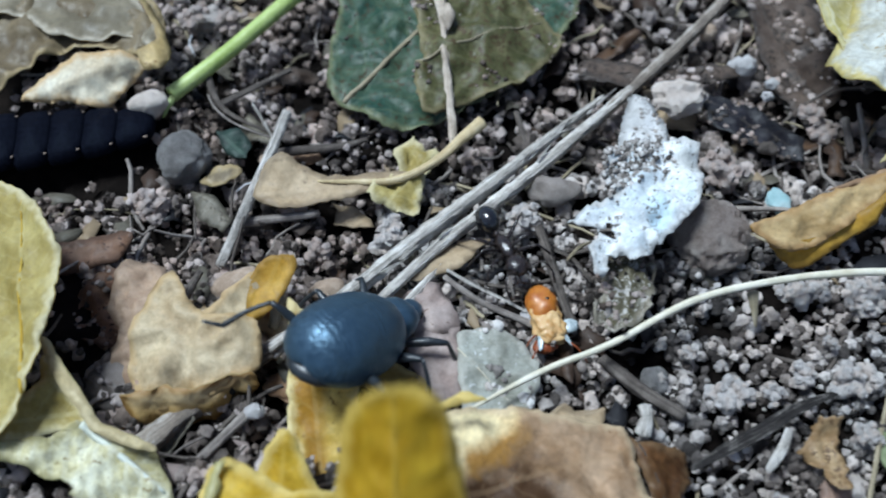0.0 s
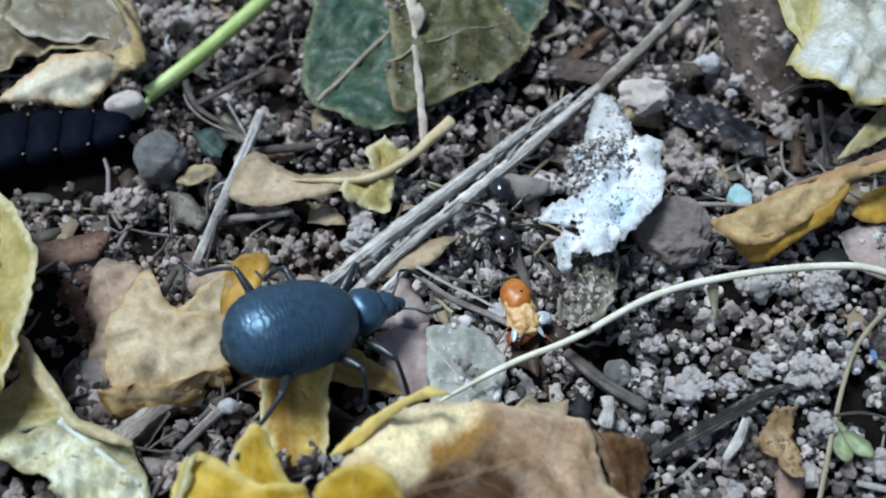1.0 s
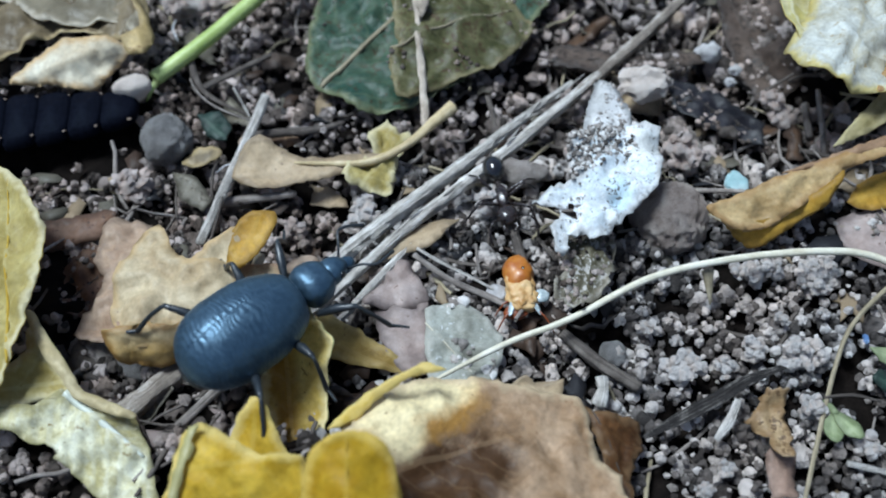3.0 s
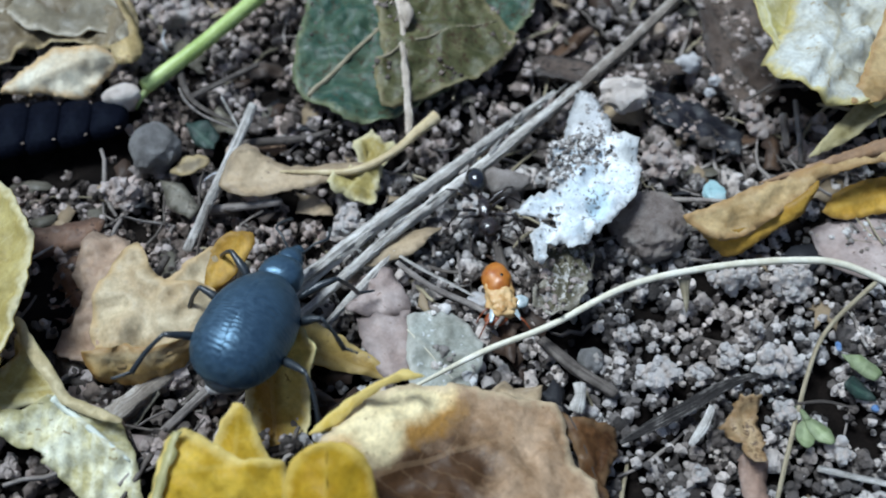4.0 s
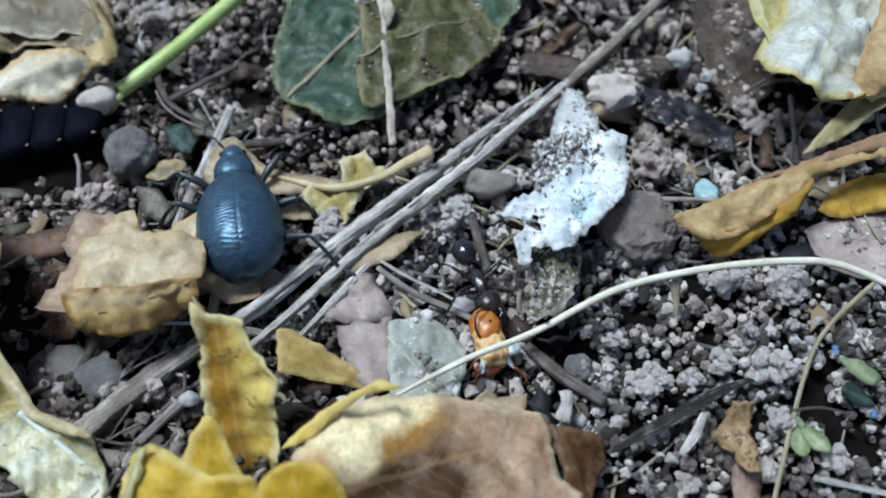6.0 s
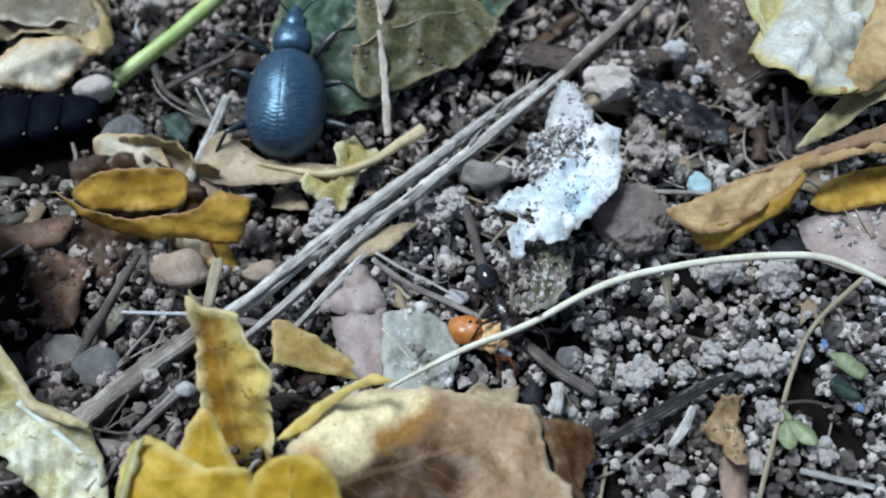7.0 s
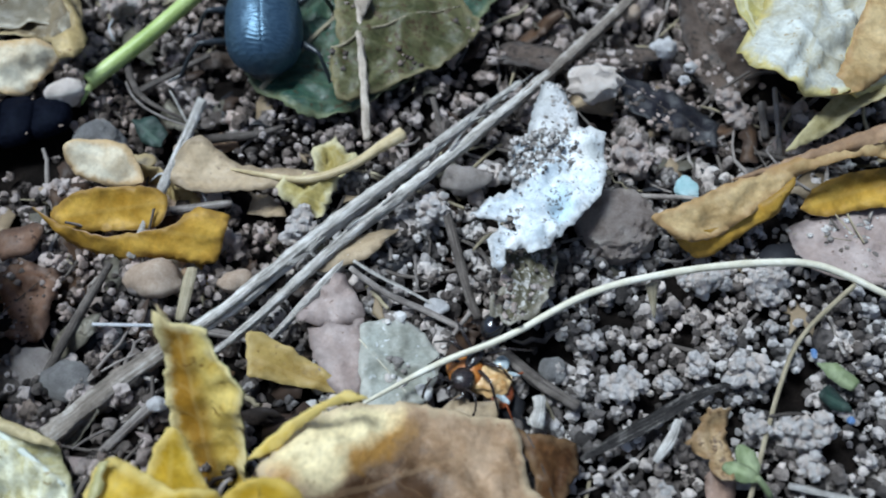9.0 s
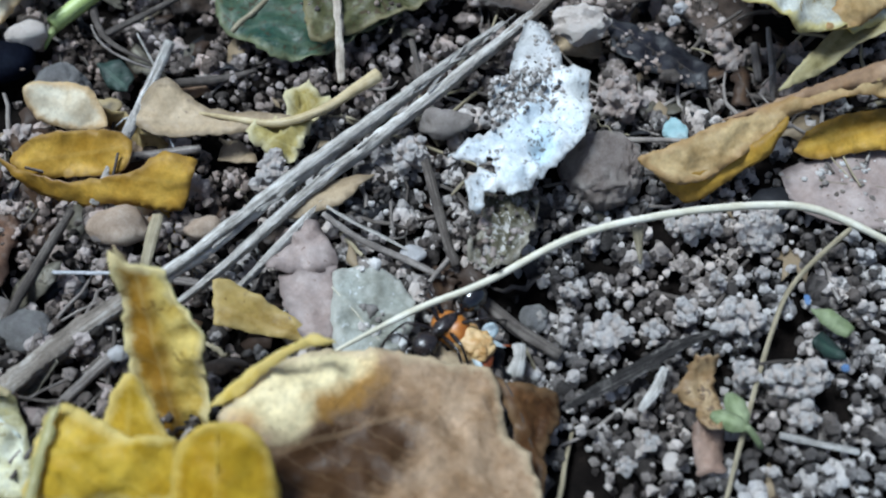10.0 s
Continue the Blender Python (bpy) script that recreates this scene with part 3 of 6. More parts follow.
def cluster_mesh(name, mat, seed, size, grains=14, flat=0.7):
    """A clod: many small granules stuck together."""
    rng = np.random.default_rng(seed)
    vs, fs, base = [], [], 0
    core, cf = lump(3, seed, 0.25, 1.2, 0.1, (0.78, 0.78, 0.78 * flat))
    vs.append(core * size)
    fs.append(cf)
    base = len(core)
    for i in range(grains):
        d = rng.normal(size=3)
        d /= np.linalg.norm(d)
        v, f = lump(2, seed * 0.31 + i, 0.32, 1.3, 0.18)
        v = v * size * rng.uniform(0.18, 0.42) + d * size * np.array([0.78, 0.78, 0.78 * flat])
        vs.append(v)
        fs.append(f + base)
        base += len(v)
    return mesh_of(name, np.concatenate(vs), np.concatenate(fs), [mat], smooth=False)


# ---- ground ----
MOUNDS = [(37, 19, 5.0, 4.5), (1, -20, 4.0, 5), (-27, -5, 3.0, 5), (-29, 19, 2.0, 6), (14, 3, 1.6, 4), (32, 4, 1.6, 5), (-9, -21, 4.5, 5), (-26, -18, 1.5, 7), (3, 20, 1.4, 6)]


def soil_height(x, y):
    z = 0.55 * noise3(x, y, 0, 0.16, 1) + 0.45 * noise3(x, y, 0, 0.45, 2) - 1.7
    for mx, my, h, s in MOUNDS:
        z += h * math.exp(-((x - mx) ** 2 + (y - my) ** 2) / (2 * s * s))
    return z


def ground():
    def axis(n, near, far, mid):
        t = np.linspace(-1, 1, n)
        return mid + near * t + np.sign(t) * far * np.maximum(0, np.abs(t) - 0.72) ** 4 / 0.28**4

    xs, ys = axis(221, 62, 4000, 3), axis(181, 46, 4000, 4)
    verts = []
    for y in ys:
        for x in xs:
            z = soil_height(x, y) + 0.3 * noise3(x, y, 1, 1.2, 3) + 0.12 * noise3(x, y, 1, 2.6, 4) if abs(x) < 75 and abs(y) < 65 else soil_height(x, y)
            verts.append((x, y, z))
    nx = len(xs)
    faces = [(j * nx + i, j * nx + i + 1, (j + 1) * nx + i + 1, (j + 1) * nx + i) for j in range(len(ys) - 1) for i in range(nx - 1)]
    ob = new("ground", mesh_of("ground", verts, faces, [M_SHADED_SOIL]))
    return tagged(ob, "crumbly garden soil, darkened for shade between crumbs, under dry leaf litter", "ground", kind="structure")


GROUND = ground()


# ---- leaves ----


FLOOR = {}
M_RIB_MUSTARD = fibre_mat("mustard_rib", (0.34, 0.20, 0.015), (0.48, 0.31, 0.03), (0.58, 0.41, 0.08), 0.6, 0.1)
M_RIB = {"mustard": M_RIB_MUSTARD, "russet": M_TWIG, "black": M_TWIG, "rust": M_TWIG, "duskbrown": M_TWIG, "dullyellow": M_RIB_MUSTARD, "lowleaf": M_RIB_GREY, "green": M_STALK_OLIVE, "greenolive": M_STALK_OLIVE, "brown": M_STALK_OLIVE, "darkbrown": M_TWIG, "pink": M_STALK_OLIVE, "ochre": M_STALK_PALE}


def keep_clear(ob_mesh, m):
    """Notes how low a blade hangs over each half millimetre of ground, so that loose soil stays under it."""
    co = np.empty(len(ob_mesh.vertices) * 3)
    ob_mesh.vertices.foreach_get("co", co)
    w = (np.c_[co.reshape(-1, 3), np.ones(len(co) // 3)] @ np.array(m).T)[:, :3] / MM
    for x, y, z in w:
        for dx in (-0.3, 0.3):
            for dy in (-0.3, 0.3):
                c = (int(math.floor((x + dx) * 2)), int(math.floor((y + dy) * 2)))
                FLOOR[c] = min(FLOOR.get(c, 9.0), float(z))


def leaf_thing(name, label, pieces, group="", category="leaf", moves=False):
    """A leaf of one or more blade pieces; each piece: part name, (pose numbers, outline), top, under, options."""
    first = pieces[0][1][0]
    root = thing(name, label, category, first[:3], group)
    made = []
    for n, (place, outline), top, under, opts in pieces:
        rib = opts.pop("rib", 0)
        me = leaf_mesh(n, outline, LM[top], LM[under], **opts)
        m = Matrix.Translation(-Vector(first[:3]) * MM) @ mpose(*place)
        made.append(part(n, me, root, m=m))
        if rib:
            co = np.empty(len(me.vertices) * 3)
            me.vertices.foreach_get("co", co)
            co = co.reshape(-1, 3)[: len(co) // 6] / MM
            co = co[np.abs(co[:, 1]) < 0.55]
            cuts = np.arange(co[:, 0].min() + 0.2, co[:, 0].max() - 0.1, 1.1)
            line = [co[np.abs(co[:, 0] - c) < 0.7].mean(0) * (1, 0, 1) + (0, 0, 0.04) for c in cuts if (np.abs(co[:, 0] - c) < 0.7).any()]
            part("midrib", tube_mesh("midrib", line, [rib, rib * 0.8, rib * 0.35], M_RIB.get(top, M_STALK_PALE), sides=8, rough=0.08), made[-1], "raised paler midrib")
        if not moves:
            keep_clear(me, mpose(*place))
    return root, made


leaf_thing("curled_leaf", "large curled olive-grey dead leaf with a cream rolled margin", [
    ("blade", ((-28.22, 20.23, 4.0, 7.97, -0.7, 4.95), [(-8.0, 7.0), (2.5, 4.9), (5.0, 3.2), (6.7, 1.1), (7.2, -1.2), (5.2, -3.2), (0.8, -2.0), (-2.5, -3.0), (-6.4, -5.3)]), "olive", "cream", dict(seed=1.1, wrinkle=0.7, freq=0.4, cup=-0.02, crease=0.3)),
    ("upper_fold", ((-28.5, 20.6, 4.3, 6.9, 1.03, -9.89), [(-8.8, 3.8), (1.7, 4.7), (4.9, 2.8), (6.7, 1.1), (7.9, -0.5), (8.1, -1.9), (6.8, -1.4), (5.3, -0.6), (2.6, -1.5), (-0.6, -1.7), (-3.4, -0.2), (-7.1, -0.3)]), "greyolive", "olive", dict(seed=1.15, wrinkle=0.45, freq=0.3, crease=0.3, cup=-0.03, ridge=0)),
    ("margin", ((-26.24, 15.32, 3.56, 27.92, -11.44, 20.53), [(-4.8, -0.1), (-3.1, 1.3), (-0.0, 2.1), (3.1, 0.8), (4.6, -0.7), (2.8, -1.7), (0.4, -2.6), (-2.2, -1.0)]), "peach", "olive", dict(crease=0.25, seed=1.2, wrinkle=0.45, cup=-0.14)),
    ("rolled_edge", ((-21.93, 18.86, 5.05, -9.81, 15.12, -67.8), [(-4.0, -0.3), (-2.1, 0.9), (0.6, 1.3), (2.2, 1.3), (3.7, 0.2), (3.5, -1.0), (1.9, -1.2), (1.0, 0.5), (-1.2, 0.5)]), "tanyellow", "brown", dict(seed=1.3, wrinkle=0.25, cup=-0.2)),
])
_, GREEN_PARTS = leaf_thing("green_leaf", "dark green withering leaf lying on the soil", [
    ("blade", ((-3.87, 19.17, 1.9, 0.0, -3.0, 52.46), [(5.4, 9.1), (1.8, 6.9), (-0.3, 5.4), (-2.6, 4.0), (-4.5, 2.6), (-5.7, 0.7), (-5.6, -1.4), (-5.7, -3.5), (-5.2, -4.9), (-2.3, -7.3), (1.7, -8.6), (5.9, -9.7), (12.6, -9.0), (16.1, -7.5), (18.4, -5.7), (20.3, -1.4), (14.8, 7.6), (9.7, 9.5)]), "green", "green", dict(rib=0.22, seed=2.1, wrinkle=0.5, freq=0.35, crease=0.5, pleat=0.08, pleats=2.6, soft=0.5, ragged=0.1)),
])
_, OLIVE_PARTS = leaf_thing("green_leaf", "olive-green dead leaf with pale veins and dirt specks", [
    ("blade", ((3.61, 19.19, 4.2, 9.82, 1.85, 26.07), [(-3.2, 6.5), (-4.2, 3.4), (-4.9, 1.5), (-5.2, 0.3), (-6.4, -0.6), (-6.7, -1.6), (-7.1, -3.7), (-6.5, -4.4), (-4.6, -4.4), (-1.4, -4.4), (1.7, -4.2), (3.9, -3.3), (5.5, -2.4), (5.5, -0.7), (5.2, 0.8), (4.3, 3.2), (2.3, 4.3), (0.9, 6.1), (-0.7, 6.2)]), "greenolive", "greenolive", dict(rib=0.12, seed=2.2, wrinkle=0.38, freq=0.35, cup=-0.03, arch=-0.012, crease=0.4, pleat=0.07, pleats=2.8, soft=0.5, ragged=0.1)),
])
C_ROOT, _ = leaf_thing("dry_leaf", "small dry tan leaf with a long pale leaf stalk", [
    ("blade", ((-7.49, 6.47, 1.83, 12.0, 0.05, -0.26), [(-5.4, -0.0), (-4.5, 2.0), (-3.1, 2.8), (-1.6, 1.7), (-0.1, 0.8), (5.2, 0.4), (5.5, -0.2), (2.9, -0.8), (-0.4, -1.2), (-3.6, -1.2)]), "tan", "tan", dict(seed=3.1, wrinkle=0.2, cup=0.12, crease=0.12)),
    ("flap", ((-2.1, 6.2, 1.53, 10.69, -3.26, 43.08), [(-2.8, 1.6), (-1.8, 1.9), (0.1, 0.9), (1.5, 2.3), (2.8, 1.9), (3.3, 0.8), (3.3, -0.4), (1.5, -0.6), (-0.2, -1.5), (-1.5, -2.2), (-2.6, -0.9)]), "dullyellow", "dullyellow", dict(soft=0.2, crease=0.5, seed=3.2, wrinkle=0.35, freq=0.9, ragged=0.18)),
])
leaf_thing("bleached_leaf", "large bleached white leaf with a yellow margin", [
    ("blade", ((32.79, 16.05, 8.17, 9.23, -1.92, 69.51), [(-4.3, 4.2), (-0.5, 3.4), (5.1, 3.9), (11.1, -5.9), (-1.7, -7.3), (-5.1, -4.5), (-6.9, -2.4), (-7.5, 0.0), (-7.5, 2.5)]), "whiteyellow", "yellow", dict(crease=0.8, seed=4.1, wrinkle=1.0, freq=0.3, cup=-0.03)),
    ("margin", ((27.93, 17.85, 8.0, -24.21, 8.12, -84.25), [(-4.6, -0.4), (-6.8, 6.8), (-0.7, 3.8), (5.0, 0.1), (3.1, -0.6), (0.6, -0.9)]), "yellowpale", "yellow", dict(seed=4.2, wrinkle=0.3)),
    ("side_fold", ((34.0, 14.5, 8.6, 9.23, -6.0, 69.51), [(11.7, -1.4), (6.0, -1.6), (1.7, -1.2), (-2.5, -0.8), (-5.9, -0.4), (-4.7, -2.5), (-0.7, -4.7), (7.5, -5.9), (15.0, -5.4)]), "tanfold", "yellow", dict(seed=4.25, wrinkle=0.4, crease=0.3, ridge=0)),
])
leaf_thing("grass_blade", "faded olive-yellow leaf blade leaning on litter", [
    ("blade", ((34.01, 9.98, 5.94, 14.43, -14.0, 43.23), [(-5.7, 0.3), (-3.0, 0.5), (-0.1, 0.5), (3.1, 0.6), (5.9, 0.3), (2.9, -2.2), (0.3, -1.3), (-2.8, -0.9)]), "olivestrip", "olive", dict(seed=4.3, wrinkle=0.2, cup=0.2)),
])
leaf_thing("yellow_leaf", "long yellow leaf with a brown dried upper edge", [
    ("blade", ((29.03, 4.17, 4.63, 17.12, -5.64, 17.71), [(-9.2, 0.2), (-6.3, 0.5), (-2.7, 0.9), (1.7, 1.0), (4.8, 1.1), (10.1, 1.1), (8.8, -1.4), (5.9, -0.3), (1.6, -0.1), (0.5, -0.5), (-2.1, -1.5), (-5.4, -2.3), (-7.0, -2.2), (-8.0, -1.6)]), "tanfold", "ochre", dict(soft=0.35, seed=5.1, wrinkle=0.3, cup=-0.1, crease=0.4)),
    ("brown_edge", ((32.0, 5.94, 5.16, 28.85, -8.6, 15.19), [(-6.5, 0.0), (-1.6, 0.3), (1.4, 0.5), (6.5, 0.6), (6.1, -0.7), (1.0, -0.5), (-1.9, -0.5)]), "brown", "darkbrown", dict(seed=5.15, wrinkle=0.25, cup=-0.25)),
    ("flap", ((25.84, 1.92, 3.5, 36.8, -16.92, 21.25), [(-4.1, 0.6), (-1.2, -0.2), (2.0, -0.0), (4.7, 0.5), (2.7, -1.1), (0.4, -1.4), (-2.4, -1.8), (-3.4, -1.5)]), "ochre", "tan", dict(seed=5.2, wrinkle=0.3, cup=-0.12)),
])
leaf_thing("yellow_leaf", "ochre leaf fragment lying under other leaves", [
    ("blade", ((35.15, 4.89, 2.0, 14.44, -4.12, 15.58), [(-4.2, -0.1), (-2.0, 1.3), (2.4, 1.2), (4.2, 0.2), (3.3, -1.9), (-0.0, -1.3), (-2.6, -1.1)]), "ochre", "brown", dict(seed=5.3, wrinkle=0.25, crease=0.15)),
])
_, PALE_PARTS = leaf_thing("pale_leaf", "pale pinkish-grey flat dead leaf", [
    ("blade", ((34.23, 1.55, 1.0, 0.0, -0.0, -8.08), [(-4.0, 0.5), (-1.3, 1.9), (4.6, 3.7), (3.7, -2.8), (0.2, -3.1), (-2.9, -2.4)]), "pink", "pink", dict(seed=5.4, wrinkle=0.25, crease=0.15, rib=0.05)),
])
F_ROOT, F_PARTS = leaf_thing("crumpled_leaf", "crumpled cream and brown dry leaf pushed over by the beetle", [
    ("blade", ((-19.45, -4.31, 1.8, -1.99, -11.48, 69.25), [(1.0, 2.1), (2.6, 2.4), (3.7, 2.2), (4.0, 0.0), (3.0, -1.1), (2.2, -2.1), (1.4, -3.4), (1.6, -5.4), (2.0, -7.4), (1.1, -8.0), (-0.1, -8.3), (-1.3, -7.4), (-2.7, -6.1), (-4.2, -4.9), (-4.8, -3.4), (-5.2, -1.3), (-5.3, 0.1), (-3.8, 0.3), (-2.3, 0.1), (-0.9, 0.4), (-0.1, 1.7)]), "tanbrown", "darkbrown", dict(soft=0.3, crease=0.6, seed=6.11, wrinkle=0.4, freq=0.5, ridge=0, ragged=0.12)),
    ("cream_fold", ((-14.9, -6.9, 3.2, 16.0, -6.0, 12.0), [(-3.9, 1.2), (-3.0, 3.2), (-1.6, 5.4), (-0.6, 5.2), (0.1, 3.0), (1.4, 1.6), (2.6, 1.4), (3.9, 0.9), (4.0, -0.6), (3.6, -2.2), (1.5, -3.1), (-0.8, -3.4), (-3.2, -3.2), (-4.2, -1.2)]), "paper", "tanbrown", dict(soft=0.8, crease=0.45, seed=6.1, wrinkle=0.42, freq=0.45, cup=-0.05, arch=-0.03, ridge=0, ragged=0.08)),
    ("side_fold", ((-13.3, -2.9, 2.9, 19.05, -11.21, 29.37), [(-2.8, -0.6), (-0.6, -0.1), (1.8, 0.3), (2.9, 0.3), (2.2, -1.1), (0.5, -2.5), (-1.7, -1.9)]), "paper", "creamb", dict(soft=0.2, crease=0.3, seed=6.13, wrinkle=0.25, cup=-0.1)),
    ("hem", ((-14.6, -10.2, 1.5, 72.0, 0.0, 13.0), [(-4.1, 1.3), (-1.2, 1.5), (1.6, 1.4), (3.8, 1.3), (3.8, -0.3), (1.9, -1.4), (-1.2, -1.7), (-3.3, -1.0)]), "hem", "tanyellow", dict(soft=0.6, crease=0.3, seed=6.14, wrinkle=0.35, freq=0.5, cup=-0.06, arch=-0.04, ridge=0)),
    ("tongue", ((-10.84, -2.65, 3.05, 10.28, -22.92, 65.03), [(-2.6, 0.3), (0.3, 1.2), (1.7, 0.8), (2.5, -0.7), (1.7, -1.3), (-0.6, -1.1), (-1.8, -0.6)]), "ochre", "ochre", dict(seed=6.2, wrinkle=0.2, cup=0.1)),
    ("curl", ((-16.45, 3.49, 1.94, 34.76, -4.38, 6.28), [(-4.1, 0.4), (-1.5, 1.6), (2.9, 1.3), (4.2, 0.4), (3.8, -1.1), (2.5, -1.6), (-2.7, -1.1)]), "ochre", "creamb", dict(seed=6.4, wrinkle=0.25, cup=0.1)),
    ("rolled_edge", ((-14.41, 1.83, 2.35, 39.73, 5.07, -6.07), [(-6.7, 0.5), (-4.9, -0.4), (-1.7, -0.9), (2.5, 0.4), (4.1, 1.9), (6.4, 1.6), (5.7, -1.8), (1.2, -2.0), (-1.5, -2.6), (-4.2, -1.7)]), "ochre", "creamb", dict(crease=0.1, soft=0.4, seed=6.5, wrinkle=0.3, cup=-0.1)),
], moves=True)
CREAM_FLAP, _ = leaf_thing("cream_leaf", "cream papery leaf scrap beside the curled leaf", [
    ("blade", ((-17.11, 6.72, 2.97, 27.36, 12.8, -23.18), [(-2.8, -0.7), (-2.7, 0.5), (-0.7, 1.6), (1.2, 1.8), (3.2, 0.1), (1.3, -1.1), (-1.4, -1.6)]), "peach", "creamb", dict(seed=6.3, wrinkle=0.3, cup=-0.15, crease=0.15)),
], moves=True)
# the last two hang on the leaf's under side
ROLL = Matrix.Translation(Vector((-15.5, -1.5, 0.8)) * MM) @ pose(0, 0, 0, 180) @ Matrix.Translation(Vector((15.5, 1.5, -0.8)) * MM)
for ob in F_PARTS[-2:]:
    ob.matrix_basis = F_ROOT.matrix_basis.inverted() @ ROLL @ F_ROOT.matrix_basis @ ob.matrix_basis
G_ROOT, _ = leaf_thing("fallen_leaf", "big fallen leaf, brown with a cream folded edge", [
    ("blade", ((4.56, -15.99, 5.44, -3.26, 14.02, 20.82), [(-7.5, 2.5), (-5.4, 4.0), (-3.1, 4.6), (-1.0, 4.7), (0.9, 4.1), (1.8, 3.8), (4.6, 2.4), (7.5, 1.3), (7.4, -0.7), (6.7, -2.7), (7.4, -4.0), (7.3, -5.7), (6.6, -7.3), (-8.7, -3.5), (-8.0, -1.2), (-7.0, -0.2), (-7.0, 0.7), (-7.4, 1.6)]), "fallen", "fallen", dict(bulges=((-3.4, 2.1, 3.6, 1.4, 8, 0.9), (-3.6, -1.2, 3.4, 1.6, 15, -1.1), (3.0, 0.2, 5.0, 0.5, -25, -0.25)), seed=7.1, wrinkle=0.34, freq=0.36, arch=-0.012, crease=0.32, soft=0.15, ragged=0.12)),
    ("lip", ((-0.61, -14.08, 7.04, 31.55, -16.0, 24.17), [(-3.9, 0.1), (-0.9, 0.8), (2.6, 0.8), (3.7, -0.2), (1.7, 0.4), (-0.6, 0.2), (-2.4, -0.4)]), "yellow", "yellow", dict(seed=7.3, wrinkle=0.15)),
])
Y_ROOT, _ = leaf_thing("yellow_leaf", "bright yellow crumpled leaf with raised lobes", [
    ("lobe", ((-8.5, -18.15, 7.63, 19.84, -2.57, 7.09), [(-3.6, -0.6), (-2.8, 1.8), (-1.7, 2.3), (-0.1, 1.3), (1.3, 0.3), (3.5, -0.1), (3.7, -3.2), (-4.1, -2.2)]), "yellow", "yellow", dict(seed=7.4, wrinkle=0.28, freq=0.4, cup=-0.08, crease=0.3)),
    ("torn_edge", ((-11.37, -18.55, 7.76, 7.27, -25.03, 73.22), [(-2.6, 0.15), (-0.5, 0.25), (1.8, 0.25), (2.6, -0.2), (1.0, -0.3), (-0.7, -0.3), (-2.3, -0.4)]), "yellowpale", "yellow", dict(seed=7.45, wrinkle=0.15, soft=0.4, ragged=0.12, ridge=0, thick=0.05)),
    ("lobe", ((-8.09, -15.7, 6.01, 2.18, -34.94, 86.19), [(-1.1, 1.5), (0.9, 0.9), (2.0, 0.1), (1.4, -0.7), (0.2, -1.2), (-1.8, -2.2), (-2.0, -0.3)]), "yellow", "yellow", dict(seed=7.5, wrinkle=0.2, crease=0.12)),
], moves=True)
G_LOBE, _ = leaf_thing("yellow_leaf", "yellow leaf lobe that springs back from the beetle", [
    ("lobe", ((-2.28, -21.87, 8.4, -0.61, -23.99, 91.49), [(2.2, 2.3), (3.4, 1.9), (4.2, 0.9), (4.4, -0.3), (4.1, -1.5), (3.2, -2.2), (1.5, -2.6), (-4.5, -3.2), (-4.3, 2.8)]), "mustard", "mustard", dict(seed=7.6, wrinkle=0.25, cup=-0.14, crease=0.15, rib=0.09, ragged=0.05)),
], moves=True)
TONGUE, _ = leaf_thing("yellow_leaf", "upright yellow leaf tip with pale torn edges", [
    ("blade", ((-7.27, -12.6, 4.97, -8.83, -49.42, 101.56), [(6.7, 1.0), (5.8, 0.2), (5.4, -1.5), (3.5, -2.1), (1.9, -3.3), (0.5, -2.7), (-3.2, -2.2), (-7.2, -1.1), (-6.9, 1.4), (-2.3, 1.5), (0.3, 1.7), (3.2, 1.3)]), "tongue", "yellowpale", dict(soft=0.2, seed=7.7, wrinkle=0.3, cup=0.14, crease=0.25, ragged=0.12, freq=0.5)),
    ("torn_edge", ((-8.89, -10.33, 5.7, -4.71, -51.85, 95.98), [(4.4, 0.3), (3.5, -0.3), (1.9, -0.5), (-0.4, -0.5), (-4.0, -0.4), (-4.6, -0.0), (-2.7, 0.5), (0.4, 0.2)]), "cream", "creamb", dict(seed=7.75, wrinkle=0.12, soft=0.3, ragged=0.12, ridge=0)),
], moves=True)
leaf_thing("brown_leaf", "dark brown leaf fragment under the fallen leaf", [
    ("blade", ((12.79, -15.8, 1.99, -11.93, 10.42, -68.12), [(-4.1, -0.6), (-3.0, 0.7), (-2.0, 3.1), (-0.5, 2.7), (0.5, 1.3), (3.5, -0.9), (2.9, -2.5), (-0.9, -0.7)]), "russet", "darkbrown", dict(soft=0.15, seed=7.8, wrinkle=0.4, cup=-0.08, crease=0.3, ragged=0.14, rib=0.05)),
])
leaf_thing("yellow_leaf", "yellow leaf standing on edge with a pale rim", [
    ("blade", ((-24.14, -6.05, 6.65, -26.36, -5.07, 102.54), [(11.7, 6.0), (8.8, 1.0), (6.3, -1.2), (3.0, -2.5), (-0.4, -2.3), (-3.0, -1.3), (-5.7, 0.0), (-7.5, 1.7), (-6.9, 5.2)]), "dullyellow", "yellow", dict(seed=8.1, wrinkle=0.3, cup=-0.03, crease=0.25, rib=0.1)),
])
